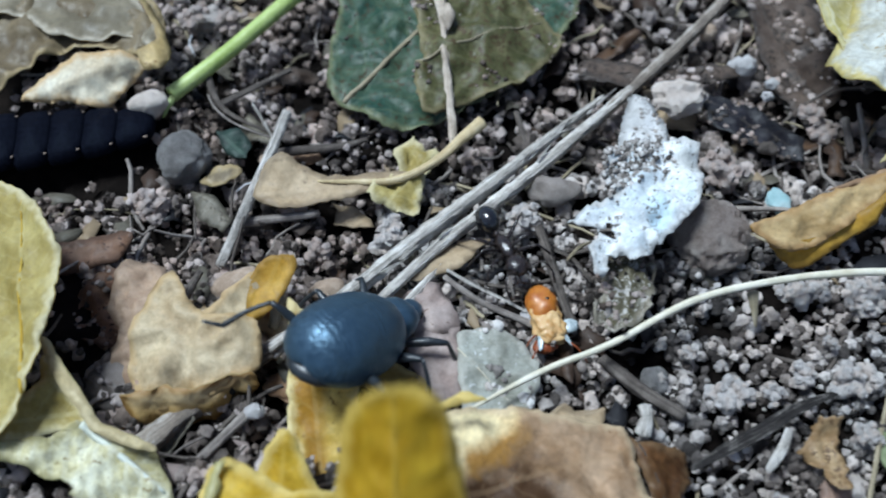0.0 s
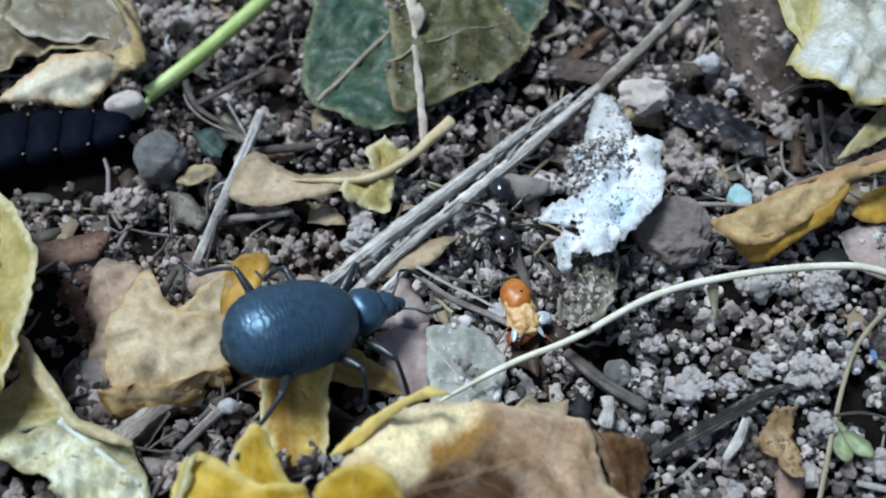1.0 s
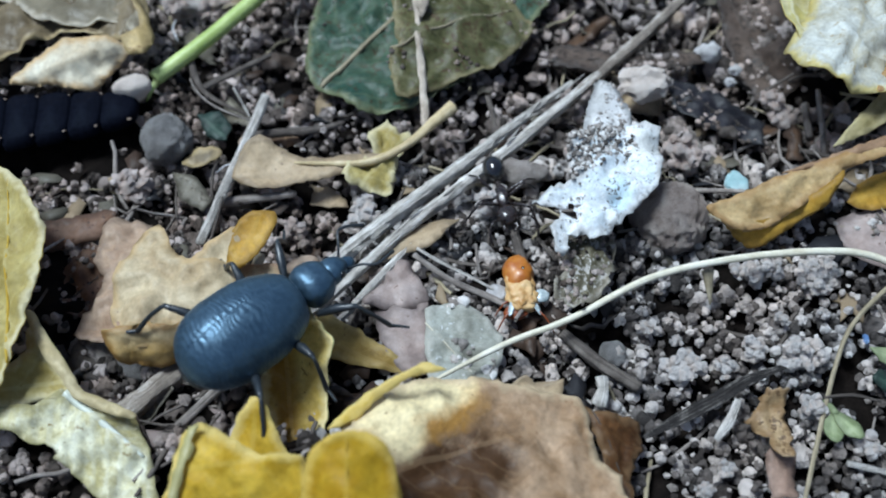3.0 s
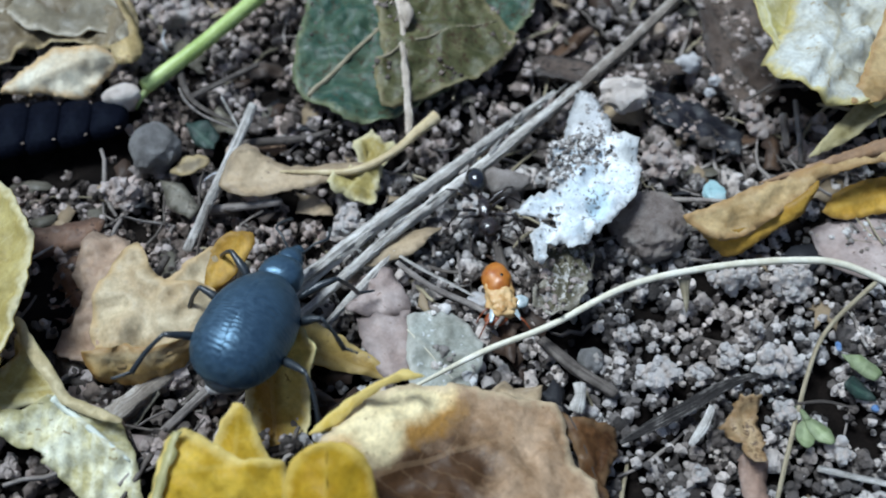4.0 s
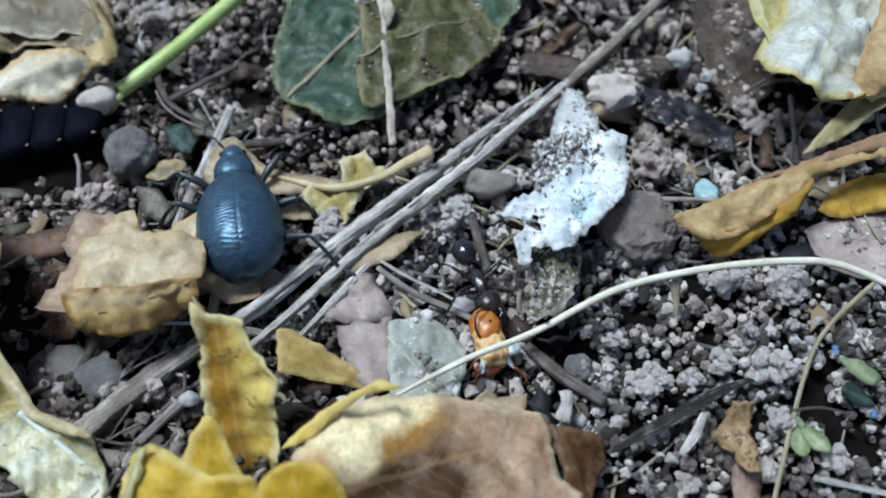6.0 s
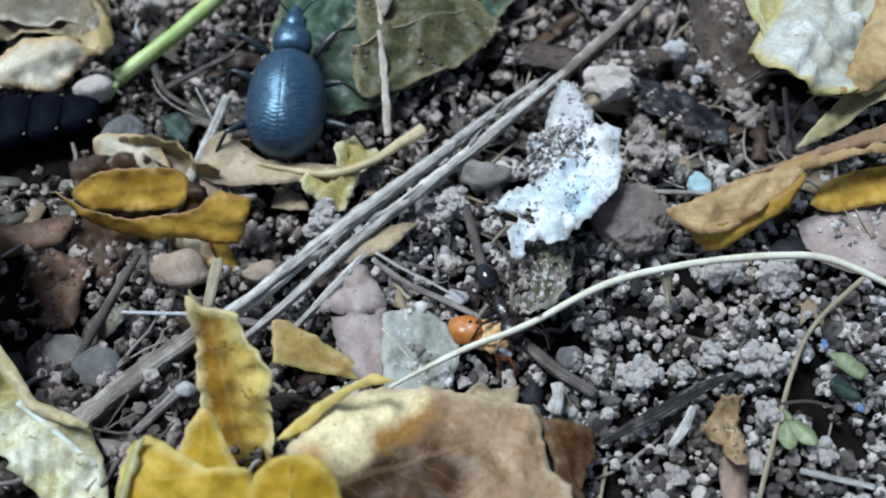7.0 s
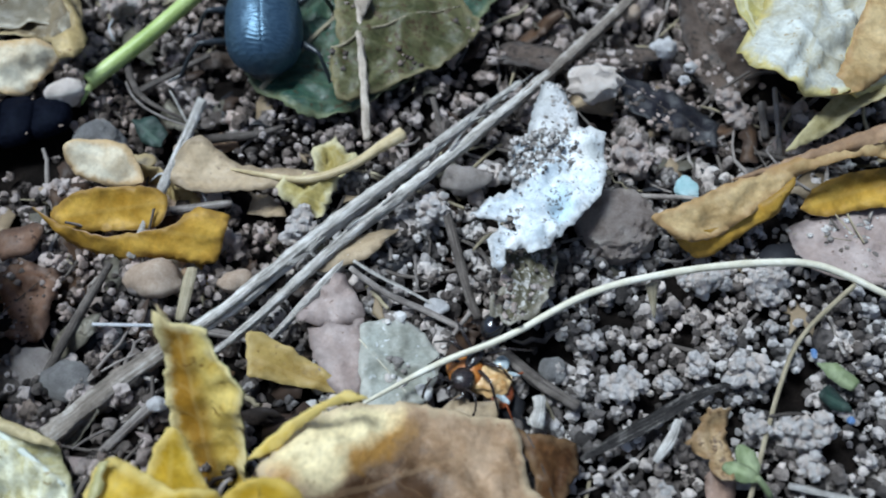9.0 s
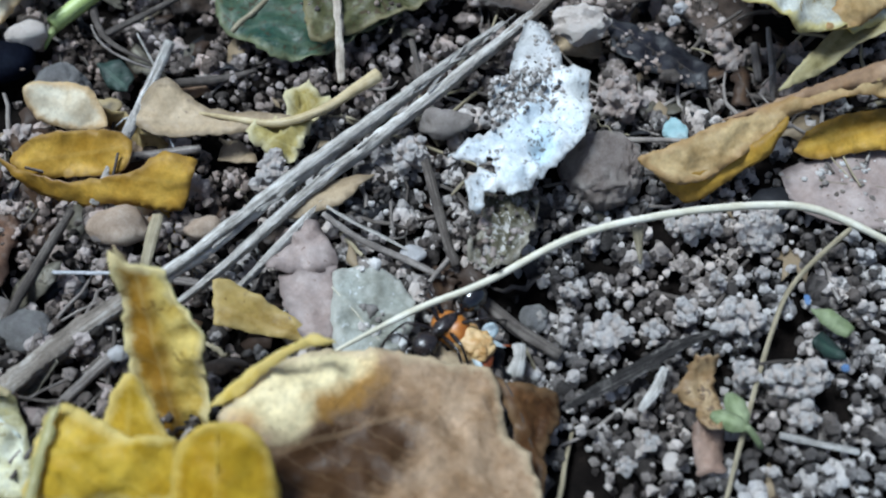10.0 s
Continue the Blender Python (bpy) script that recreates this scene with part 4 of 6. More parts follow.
leaf_thing("yellow_leaf", "whitish yellow leaf with a thick pale midrib", [
    ("blade", ((-18.79, -13.31, 3.04, 2.62, 13.86, -34.61), [(-6.2, -5.3), (-4.0, -2.8), (-2.8, -1.5), (-2.0, -0.1), (-1.0, 0.6), (2.1, 1.4), (3.1, 1.0), (4.5, 0.5), (7.2, -1.8), (5.1, -3.4), (1.5, -3.1), (-0.5, -3.3), (-2.8, -3.6), (-6.0, -5.5)]), "lowleaf", "yellowpale", dict(holes=((-0.3, -3.8, 1.0),), crease=0.25, rib=0.26, seed=8.2, wrinkle=0.4, ridge=0.4, pleat=0.14, step=0.3, soft=0.4)),
    ("upper_fold", ((-22.73, -12.05, 3.91, 12.04, 7.4, 13.43), [(-2.6, 1.6), (-0.8, 1.4), (0.1, 2.2), (0.4, 3.8), (1.1, 3.0), (1.9, 1.3), (2.6, 0.1), (3.2, -1.1), (0.9, -1.0), (-1.2, -1.3), (-3.3, -1.3)]), "dullyellow", "yellowpale", dict(crease=0.3, seed=8.3, wrinkle=0.3, ridge=0)),
    ("rolled_margin", ((-19.42, -10.93, 4.3, 1.57, 14.02, -38.98), [(-4.9, 0.2), (-4.4, 0.4), (-2.5, -0.1), (-0.4, -0.5), (1.3, -0.8), (2.8, -0.3), (4.6, 0.2), (4.6, -0.2), (2.9, -1.0), (1.3, -1.5), (-0.4, -1.2), (-2.4, -0.9), (-3.9, -0.4)]), "cream", "yellowpale", dict(seed=8.4, wrinkle=0.12, ridge=0.35, ragged=0.05)),
])
leaf_thing("small_leaf", "small mustard-yellow dry leaf", [("blade", ((-2.82, -8.3, 0.85, 4.23, 12.07, -19.53), [(-3.9, 1.3), (-2.9, 1.7), (-0.8, 1.5), (1.1, 1.2), (3.9, 0.2), (1.6, -0.4), (-0.6, -0.7), (-2.6, -1.2)]), "mustardbrown", "ochre", dict(seed=9.1, wrinkle=0.2, cup=0.06, crease=0.12, soft=0.1))])
leaf_thing("small_leaf", "pinkish-brown torn leaf piece", [("blade", ((-0.56, -3.1, 1.16, 8.13, -5.84, 35.48), [(-2.8, 0.1), (-1.0, 2.0), (0.9, 2.1), (1.7, 1.0), (1.4, -0.7), (1.3, -1.8), (0.2, -2.1), (-1.3, -1.3)]), "pink", "pink", dict(soft=0.1, crease=0.35, seed=9.2, wrinkle=0.35, cup=-0.1, ragged=0.14))])
leaf_thing("small_leaf", "flat pale pink dead leaf piece", [("blade", ((-0.29, -7.02, 0.7, 0.0, -0.0, -74.58), [(-2.7, -1.3), (-2.6, 0.0), (-2.2, 2.3), (0.3, 1.9), (2.9, 1.0), (2.6, -0.4), (0.7, -1.1), (-1.0, -1.4)]), "pink", "pink", dict(soft=0.1, seed=9.3, wrinkle=0.12, crease=0.2, ragged=0.12))])
_, GREY_PARTS = leaf_thing("small_leaf", "thin translucent grey-green dead leaf", [("blade", ((3.11, -8.1, 1.0, 0.0, -0.0, -49.36), [(-3.6, 0.7), (-2.9, 2.6), (-1.0, 3.5), (1.2, 3.2), (2.4, 2.2), (3.1, 0.3), (1.9, -1.8), (0.3, -2.4), (-1.8, -0.9)]), "greyclear", "greyclear", dict(crease=0.25, seed=9.4, wrinkle=0.25, rib=0.05, soft=0.2, ragged=0.12))])
WHITE, WHITE_PARTS = leaf_thing("white_leaf", "bleached white leaf fragment with dark specks and torn notch", [
    ("blade", ((12.94, 2.12, 5.0, 0.0, -0.0, 57.45), [(-3.1, 3.6), (-1.1, 2.8), (0.8, 1.9), (1.7, 3.3), (3.2, 3.9), (5.2, 2.8), (6.7, 0.5), (6.8, -1.1), (4.3, -2.6), (2.4, -3.1), (-0.0, -2.6), (-2.2, -2.1), (-3.6, -1.6), (-3.7, -0.4), (-4.4, 0.0), (-5.7, -0.6), (-5.9, 0.2), (-4.4, 1.3), (-3.1, 1.2), (-2.6, 1.5), (-3.4, 2.7)]), "white", "whitegrey", dict(seed=10.1, wrinkle=0.5, freq=0.7, cup=-0.02, ragged=0.12, soft=0.1, crease=0.4, ridge=0, step=0.28, holes=((-2.4, 0.9, 0.4), (0.2, 2.2, 0.25)))),
    ("upper_lobe", ((14.29, 10.4, 4.0, 0.0, -0.0, 90.43), [(-2.1, 1.9), (0.7, 1.2), (2.8, 0.4), (2.0, -1.0), (0.7, -1.7), (-1.9, -2.0), (-2.6, -0.4)]), "whitegrey", "whitegrey", dict(soft=0.2, seed=10.2, wrinkle=0.35, cup=-0.1, crease=0.2)),
    ("lower_lobe", ((11.8, -2.99, 3.2, 1.9, -9.82, -101.01), [(-3.1, -1.9), (-3.0, 0.4), (-4.0, 1.5), (-0.8, 2.0), (1.7, 1.3), (3.4, 0.0), (3.0, -1.5), (1.9, -1.9), (0.3, -1.3)]), "oliveclear", "oliveclear", dict(soft=0.1, crease=0.6, seed=10.3, wrinkle=0.6, freq=0.8, ragged=0.26, holes=((1.6, -1.2, 0.5), (-1.8, 1.4, 0.35)))),
])


def dirt(blade, seed, count, heaps, sizes, spread=0.6, keep=None, mat=M_HUMUS, label="grey-brown soil grains stuck on"):
    """Soil grains stuck in heaps to a blade's upper side."""
    rng = np.random.default_rng(seed)
    co = np.empty(len(blade.data.vertices) * 3)
    blade.data.vertices.foreach_get("co", co)
    co = co.reshape(-1, 3)[: len(co) // 6] / MM
    top = co[keep(co)] if keep else co
    vs, fs, base = [], [], 0
    at = top[rng.integers(len(top), size=heaps)]
    for i in range(count):
        v, f = lump(2 if sizes[1] > 0.3 else 1, i * 0.7, 0.35, 1.3, 0.1, (1.2, 1, 0.7))
        c = at[i % heaps] + (*rng.normal(0, spread, 2), 0)
        near = co[np.argmin(np.hypot(*(co - c)[:, :2].T))]
        vs.append(v * rng.uniform(*sizes) + near + (*rng.uniform(-0.12, 0.12, 2), -0.01))
        fs.append(f + base)
        base += len(v)
    ob = part("dirt", mesh_of("dirt", np.concatenate(vs), np.concatenate(fs), [mat]), blade, label)
    ob["kind"] = "stuff"


dirt(WHITE_PARTS[0], 31, 680, 12, (0.05, 0.22), keep=lambda co: (co[:, 0] > 1.8) & (co[:, 0] < 5.2) & (co[:, 1] > -1.0 + 0.9 * (5.0 - co[:, 0])), mat=M_DIRT)
dirt(WHITE_PARTS[1], 32, 60, 5, (0.05, 0.16), mat=M_DIRT)
dirt(WHITE_PARTS[2], 33, 110, 7, (0.05, 0.28), 0.5)
dirt(GREEN_PARTS[0], 34, 70, 8, (0.06, 0.2), 0.7)
dirt(GREY_PARTS[0], 40, 22, 3, (0.08, 0.42), 0.35, mat=M_DIRT)
dirt(PALE_PARTS[0], 41, 90, 10, (0.05, 0.24), 0.8, mat=M_DIRT)
dirt(OLIVE_PARTS[0], 35, 80, 8, (0.06, 0.24), 0.7)
_, blades = leaf_thing("black_leaf", "blackened wet leaf scrap", [("blade", ((23.46, 12.99, 1.0, 0.0, -0.0, -38.54), [(-4.8, 0.7), (-0.8, 1.8), (3.5, 1.2), (4.4, -0.8), (-0.2, -1.8), (-2.7, -1.7)]), "black", "black", dict(soft=0.1, seed=11.1, wrinkle=0.3, crease=0.2, ragged=0.15, rib=0.05))])
dirt(blades[0], 36, 60, 6, (0.06, 0.26), 0.6)
_, blades = leaf_thing("brown_leaf", "dull dark brown decaying leaf", [("blade", ((27.69, 20.25, 1.0, 0.0, -0.0, -78.95), [(-8.0, -0.7), (-6.9, 4.7), (-0.4, 3.8), (4.8, 2.2), (6.7, -1.4), (2.7, -2.5)]), "duskbrown", "duskbrown", dict(soft=0.1, seed=11.2, wrinkle=0.35, crease=0.22, ragged=0.15, freq=0.35, rib=0.06))])
dirt(blades[0], 37, 200, 14, (0.06, 0.34), 0.7)
_, blades = leaf_thing("brown_leaf", "reddish-brown crumbling leaf piece", [("blade", ((-21.66, -2.8, 1.0, 3.36, -3.7, 47.68), [(-2.9, 0.7), (-0.1, 2.5), (1.8, 2.5), (3.2, -0.5), (0.3, -2.8), (-0.5, -3.7), (-2.1, -2.1)]), "rust", "darkbrown", dict(soft=0.1, crease=0.6, seed=11.3, wrinkle=0.6, cup=-0.05, rib=0.06))])
dirt(blades[0], 39, 60, 6, (0.06, 0.24), 0.7)
leaf_thing("brown_leaf", "curled brown leaf scrap", [("blade", ((-24.44, 0.91, 1.62, 14.42, -4.17, 15.8), [(-3.9, 1.5), (0.7, 0.8), (3.3, 0.7), (4.2, -0.1), (2.7, -1.4), (-0.4, -1.4), (-4.2, -0.6)]), "rust", "darkbrown", dict(seed=11.4, wrinkle=0.3, cup=-0.15))])
leaf_thing("small_leaf", "tan torn leaf scrap on the crumbs", [("blade", ((22.63, -12.29, 1.13, 15.0, -0.07, 0.27), [(-1.4, -0.6), (0.1, 1.6), (1.3, 1.3), (1.0, -0.1), (1.3, -1.5), (0.7, -2.9), (-0.2, -2.5), (-0.1, -1.4)]), "scrap", "tan", dict(soft=0.0, crease=0.6, seed=11.5, wrinkle=0.45, cup=0.3, ragged=0.2, step=0.25))])
leaf_thing("small_leaf", "pale tan torn leaf scrap on crumbs", [("blade", ((22.68, -15.65, 0.69, 1.42, 4.79, -73.48), [(-1.0, -0.3), (-1.7, 1.4), (0.4, 1.3), (1.9, 0.3), (1.5, -1.1)]), "pinkbrown", "pink", dict(seed=11.55, wrinkle=0.45, soft=0.1, crease=0.4, ragged=0.2))])
leaf_thing("small_leaf", "grey flat leaf chip under the straw", [("blade", ((0.74, 0.85, 1.2, 0.0, -0.0, 23.34), [(-3.2, -0.6), (-1.2, 0.5), (0.4, 1.0), (3.2, 0.3), (1.8, -0.3), (0.1, -1.0)]), "tan", "greydirt", dict(seed=11.6, wrinkle=0.15))])
leaf_thing("small_leaf", "little tan ragged leaf tuft", [("blade", ((8.13, -10.55, 1.23, 14.74, -2.82, 10.61), [(-2.0, -0.0), (-0.4, 0.8), (0.2, 0.2), (2.0, -0.0), (1.5, -1.3)]), "tan", "tan", dict(soft=0.1, crease=0.2, seed=11.7, wrinkle=0.35))])
_, blades = leaf_thing("brown_leaf", "narrow dark leaf strip on soil", [("blade", ((17.0, 18.18, 1.2, 0.0, -0.0, 2.35), [(-6.8, 0.2), (-4.6, 2.2), (-0.2, 0.5), (6.2, 0.9), (6.6, -0.4), (2.2, -1.2), (-3.1, -1.1)]), "duskbrown", "duskbrown", dict(seed=11.8, wrinkle=0.3, rib=0.05))])
dirt(blades[0], 38, 90, 7, (0.06, 0.34), 0.8)

leaf_thing("green_scrap", "small teal green leaf scrap on soil", [("blade", ((-15.03, 10.75, 1.19, 7.7, 6.4, -39.5), [(-1.8, 0.0), (-0.7, 1.2), (0.8, 1.0), (1.5, -0.3), (0.1, -0.8)]), "darkgreen2", "darkgreen2", dict(seed=12.1, wrinkle=0.3, soft=0.2))])
leaf_thing("green_scrap", "small dark green leaf scrap among crumbs", [("blade", ((30.84, -10.05, 0.93, 9.3, 3.69, -21.44), [(-1.1, -0.1), (-0.5, 0.9), (0.5, 0.5), (1.2, -0.2), (-0.0, -0.6)]), "darkgreen2", "darkgreen2", dict(seed=12.2, wrinkle=0.3, soft=0.2))])
leaf_thing("green_scrap", "pale green curled leaf scrap among crumbs", [("blade", ((31.32, -8.57, 1.22, 12.25, 8.73, -34.97), [(-1.5, -0.1), (-0.5, 0.6), (1.2, 0.5), (1.1, -0.4), (-0.3, -0.5)]), "seedling", "seedling", dict(seed=12.3, wrinkle=0.3, soft=0.2, cup=0.3))])
leaf_thing("small_leaf", "olive curled leaf scrap on soil", [("blade", ((-15.77, 8.18, 1.03, 13.35, -6.9, 26.85), [(-1.5, 0.1), (-0.0, 0.7), (1.4, 0.1), (1.4, -0.7), (-0.4, -0.9)]), "olive", "olive", dict(seed=12.4, wrinkle=0.3))])
leaf_thing("small_leaf", "grey flat bark flake on soil", [("blade", ((-15.51, 5.32, 0.94, -4.16, -2.77, 146.42), [(2.2, 0.2), (0.6, -0.5), (-1.5, 0.2), (-1.6, 1.3), (0.5, 1.5)]), "greydirt", "greydirt", dict(seed=12.5, wrinkle=0.3, soft=0.2))])


def scraps():
    """Torn leaf scraps of all ages in the litter."""
    rng = np.random.default_rng(41)
    looks = [("darkbrown", "torn dark brown leaf scrap in the litter"), ("duskbrown", "dull grey-brown rotting leaf scrap in litter"), ("black", "blackened rotting leaf scrap in litter"),
             ("greydirt", "dirty grey leaf scrap in the litter"), ("brown", "reddish-brown dry leaf scrap in litter"), ("tan", "tan dry leaf scrap in the litter")]
    made, tries = 0, 0
    while made < 46 and tries < 2000:
        tries += 1
        x, y = rng.uniform(-33, 40), rng.uniform(-12, 30)
        if (x > 9 and y < 3) or (1 < x < 8 and -3 < y < 6) or (x < -17 and 1 < y < 16):
            continue
        z = soil_height(x, y) + rng.uniform(1.2, 1.7)
        r = rng.uniform(1.0, 2.6)
        if any(soil_top(x + dx * r * 0.7, y + dy * r * 0.7) < z + 0.5 for dx in (-1, 0, 1) for dy in (-1, 0, 1)):
            continue
        n = rng.integers(6, 9)
        a = np.sort(rng.uniform(0, 2 * math.pi, n))
        ring = [(r * rng.uniform(0.6, 1.2) * math.cos(t) * 1.25, r * rng.uniform(0.5, 1.1) * math.sin(t) * 0.7) for t in a]
        look_, label = looks[int(rng.choice([0, 0, 1, 1, 2, 3, 4, 5]))]
        leaf_thing("leaf_scrap", label, [("blade", ((x, y, z, rng.normal(0, 14), rng.normal(0, 14), rng.uniform(0, 360)), ring), look_, look_, dict(seed=float(50 + made), wrinkle=0.4, crease=0.2, soft=0.3, cup=rng.uniform(-0.15, 0.1)))], "leaf scraps in the litter")
        made += 1


def soil_top(x, y):
    return FLOOR.get((int(math.floor(x * 2)), int(math.floor(y * 2))), 9.0)


scraps()

# ---- stems and twigs ----


def stem_thing(name, label, pts, radii, mat, category="twig", **opts):
    c = np.mean(pts, 0)
    me = tube_mesh(name, np.asarray(pts) - c, radii, mat, **opts)
    ob = new(name, me)
    ob.location = c * MM
    return tagged(ob, label, category)


straw = thing("dry_straw", "long grey split straw lying across the soil", "straw", (0, 0, 0))
part("strand", tube_mesh("strand", [(12.4, 15.2, 1.8), (7.2, 10.2, 1.8), (3.0, 6.1, 1.75), (-1.2, 2.3, 1.6), (-7.0, -3.4, 1.4), (-10.5, -6.3, 1.2)], [0.16, 0.36, 0.40, 0.44, 0.46, 0.44], M_STRAW, seed=1, sides=22, furrow=0.24, rough=0.2, step=0.3), straw)
part("strand", tube_mesh("strand", [(14.6, 16.0, 1.8), (7.2, 8.4, 1.6), (3.3, 4.6, 1.55), (-0.8, 0.7, 1.4), (-5.4, -4.4, 1.2), (-8.2, -7.0, 0.9)], [0.36, 0.42, 0.42, 0.40, 0.33, 0.2], M_STRAW, seed=2, sides=22, furrow=0.24, rough=0.2, step=0.3), straw)
part("upper_end", tube_mesh("upper_end", [(26.4, 30.1, 1.5), (21.3, 23.6, 1.6), (16.5, 18.0, 1.75), (12.6, 13.8, 1.7)], [0.48, 0.46, 0.44, 0.36], M_STRAW_BROWN, seed=2, sides=18, furrow=0.18, rough=0.2), straw, "browner weathered upper end")
part("base", tube_mesh("base", [(-7.4, -3.6, 0.9), (-10.6, -6.1, 0.8), (-13.8, -8.9, 0.8), (-17.4, -12.5, 0.6)], [0.4, 0.56, 0.68, 0.72], M_STRAW_BROWN, seed=3, sides=18, furrow=0.16, rough=0.25), straw, "rough grey thick end")
fray_rng = np.random.default_rng(23)
for i in range(16):
    u = fray_rng.uniform(0, 1)
    at = np.array((-8.5, -5.4, 1.75)) * (1 - u) + np.array((12.0, 14.2, 2.15)) * u + (*fray_rng.normal(0, 0.35, 2), 0)
    way = np.array((0.72, 0.69, 0.0)) + (*fray_rng.normal(0, 0.16, 2), fray_rng.uniform(-0.02, 0.10))
    reach = fray_rng.uniform(0.8, 2.6)
    part("splinter", tube_mesh("splinter", [at, at + way * reach * 0.5 + (0, 0, 0.05), at + way * reach], [0.09, 0.08, 0.03], M_STRAW, sides=5, seed=60 + i, rough=0.3), straw)
stem_thing("twig", "short twig with a pale broken knob", [(-11.1, -10.3, 1.3), (-12.8, -12.2, 1.2), (-14.8, -14.4, 0.8)], [0.42, 0.3, 0.3], M_TWIG_GREY, seed=4)
stem_thing("twig", "thin grey twig leaning on litter", [(-11.2, 12.9, 2.4), (-12.1, 9.3, 2.1), (-13.4, 4.6, 1.6), (-14.7, 0.4, 0.8)], [0.36, 0.34, 0.33, 0.3], M_STRAW, seed=5, furrow=0.1, sides=14)
green_stem = thing("cut_plant", "fresh green hollow cut plant stem", "stem", (0, 0, 0))
part("stem", tube_mesh("stem", [(-20.3, 15.4, 1.6), (-16.8, 18.9, 2.2), (-11.5, 25.3, 3.0), (-4.5, 34.9, 3.5)], [0.62, 0.6, 0.7, 0.8], M_STALK_GREEN, seed=6, hollow=True, sides=18, rough=0.04), green_stem)
part("sliver", tube_mesh("sliver", [(-20.1, 15.6, 1.3), (-20.6, 14.7, 1.0), (-20.9, 14.0, 0.6)], [0.35, 0.25, 0.06], M_STALK_GREEN, seed=7), green_stem)
stem_thing("leaf_stalk", "long pale arching dry leaf stalk", [(1.3, -11.2, 2.5), (6.2, -8.4, 2.6), (10.5, -6.7, 3.0), (16.1, -3.8, 3.5), (21.8, -2.3, 3.5), (27.6, -1.5, 3.2), (31.5, -1.5, 2.6), (36.1, -3.3, 1.5)], [0.08, 0.2, 0.22, 0.24, 0.24, 0.26, 0.26, 0.22], M_STALK_PALE, "stalk", seed=8, rough=0.06)
stem_thing("leaf_stalk", "thin olive-tan dry leaf stalk", [(33.4, -2.5, 2.0), (29.5, -5.9, 1.6), (27.5, -9.3, 1.2), (24.8, -15.7, 0.8), (23.5, -19.0, 0.5)], [0.17, 0.16, 0.15, 0.15, 0.13], M_STALK_OLIVE, "stalk", seed=9)
stem_thing("twig", "flat dark brown strip of bark", [(14.9, -13.8, 0.8), (19.2, -11.7, 1.2), (21.9, -10.1, 1.2), (25.0, -8.7, 0.8)], [0.12, 0.40, 0.38, 0.1], M_BARK, seed=10, flat=0.5, furrow=0.3, sides=18)
stem_thing("twig", "thin dark twig standing in crumbs", [(6.4, 5.4, 1.4), (7.3, 1.8, 1.0), (8.3, -2.5, 0.7), (8.9, -4.1, 0.4)], [0.3, 0.34, 0.34, 0.3], M_TWIG, seed=11)
stem_thing("twig", "thin grey rootlet over crumbs", [(0.4, -0.8, 1.4), (2.8, -2.5, 1.0), (5.7, -3.8, 0.7), (8.1, -5.1, 0.6)], [0.2, 0.22, 0.24, 0.2], M_TWIG_GREY, seed=12)
stem_thing("twig", "short grey-brown furrowed twig", [(10.3, -6.6, 1.0), (12.4, -8.6, 0.9), (15.0, -10.3, 0.6)], [0.35, 0.42, 0.4], M_TWIG, seed=13, furrow=0.15)
stem_thing("twig", "dark brittle twig on soil", [(-15.7, -0.5, 1.5), (-17.3, -4.6, 1.1), (-18.7, -8.7, 0.7)], [0.24, 0.34, 0.28], M_TWIG, seed=14)
stem_thing("fibre", "short white fibre on dark soil", [(-16.1, -4.9, 1.2), (-11.6, -5.1, 1.4)], [0.12, 0.12], M_WHITE_FIBRE, "fibre", seed=15)
dry_stalk = thing("dry_stalk", "knobbly tan forked dry stalk hanging over leaves", "stalk")
part("stalk", tube_mesh("stalk", [(-0.9, 27.3, 5.5), (0.1, 21.6, 5.0), (0.4, 17.7, 4.4), (0.7, 14.6, 3.2), (1.1, 9.4, 2.2)], [0.26, 0.4, 0.24, 0.32, 0.24], M_STALK_DRY, seed=16, rough=0.5, step=0.3), dry_stalk)
part("branch", tube_mesh("branch", [(-1.7, 26.7, 5.4), (-0.6, 23.1, 5.2), (0.2, 21.2, 4.9)], [0.2, 0.22, 0.3], M_STALK_DRY, seed=17, rough=0.4), dry_stalk)
part("bud", tube_mesh("bud", [(0.6, 18.9, 5.0), (0.7, 20.0, 5.3), (0.6, 21.5, 5.2)], [0.1, 0.55, 0.2], M_STALK_DRY, seed=18, rough=0.3), dry_stalk, "dry pale bud")
part("petiole", tube_mesh("petiole", np.array([(-8.4, 7.0, 1.9), (-3.4, 6.1, 1.9), (-0.2, 6.9, 2.2), (2.2, 8.2, 2.9), (3.8, 9.0, 3.4)]) - np.array(C_ROOT.location) / MM, [0.1, 0.24, 0.3, 0.34, 0.52], M_PETIOLE, seed=18), C_ROOT, "pale tan leaf stalk")
stem_thing("twig", "small dark twig on the soil", [(-17.2, 14.8, 0.8), (-11.6, 18.5, 1.2)], [0.3, 0.2], M_TWIG, seed=19)
stem_thing("fibre", "curved thin brown dry rootlet", [(-17.9, 17.6, 1.5), (-16.4, 14.6, 1.0), (-12.8, 12.4, 0.8)], [0.35, 0.2, 0.1], M_TWIG, "fibre", seed=20)
stem_thing("twig", "small dark twig under the straw", [(-9.5, -5.1, 0.9), (-4.4, -6.0, 0.6)], [0.3, 0.25], M_TWIG_GREY, seed=21)
stem_thing("twig", "little grey upright twig", [(30.3, 13.4, 1.4), (30.4, 10.7, 0.6)], [0.3, 0.3], M_TWIG_GREY, seed=22)
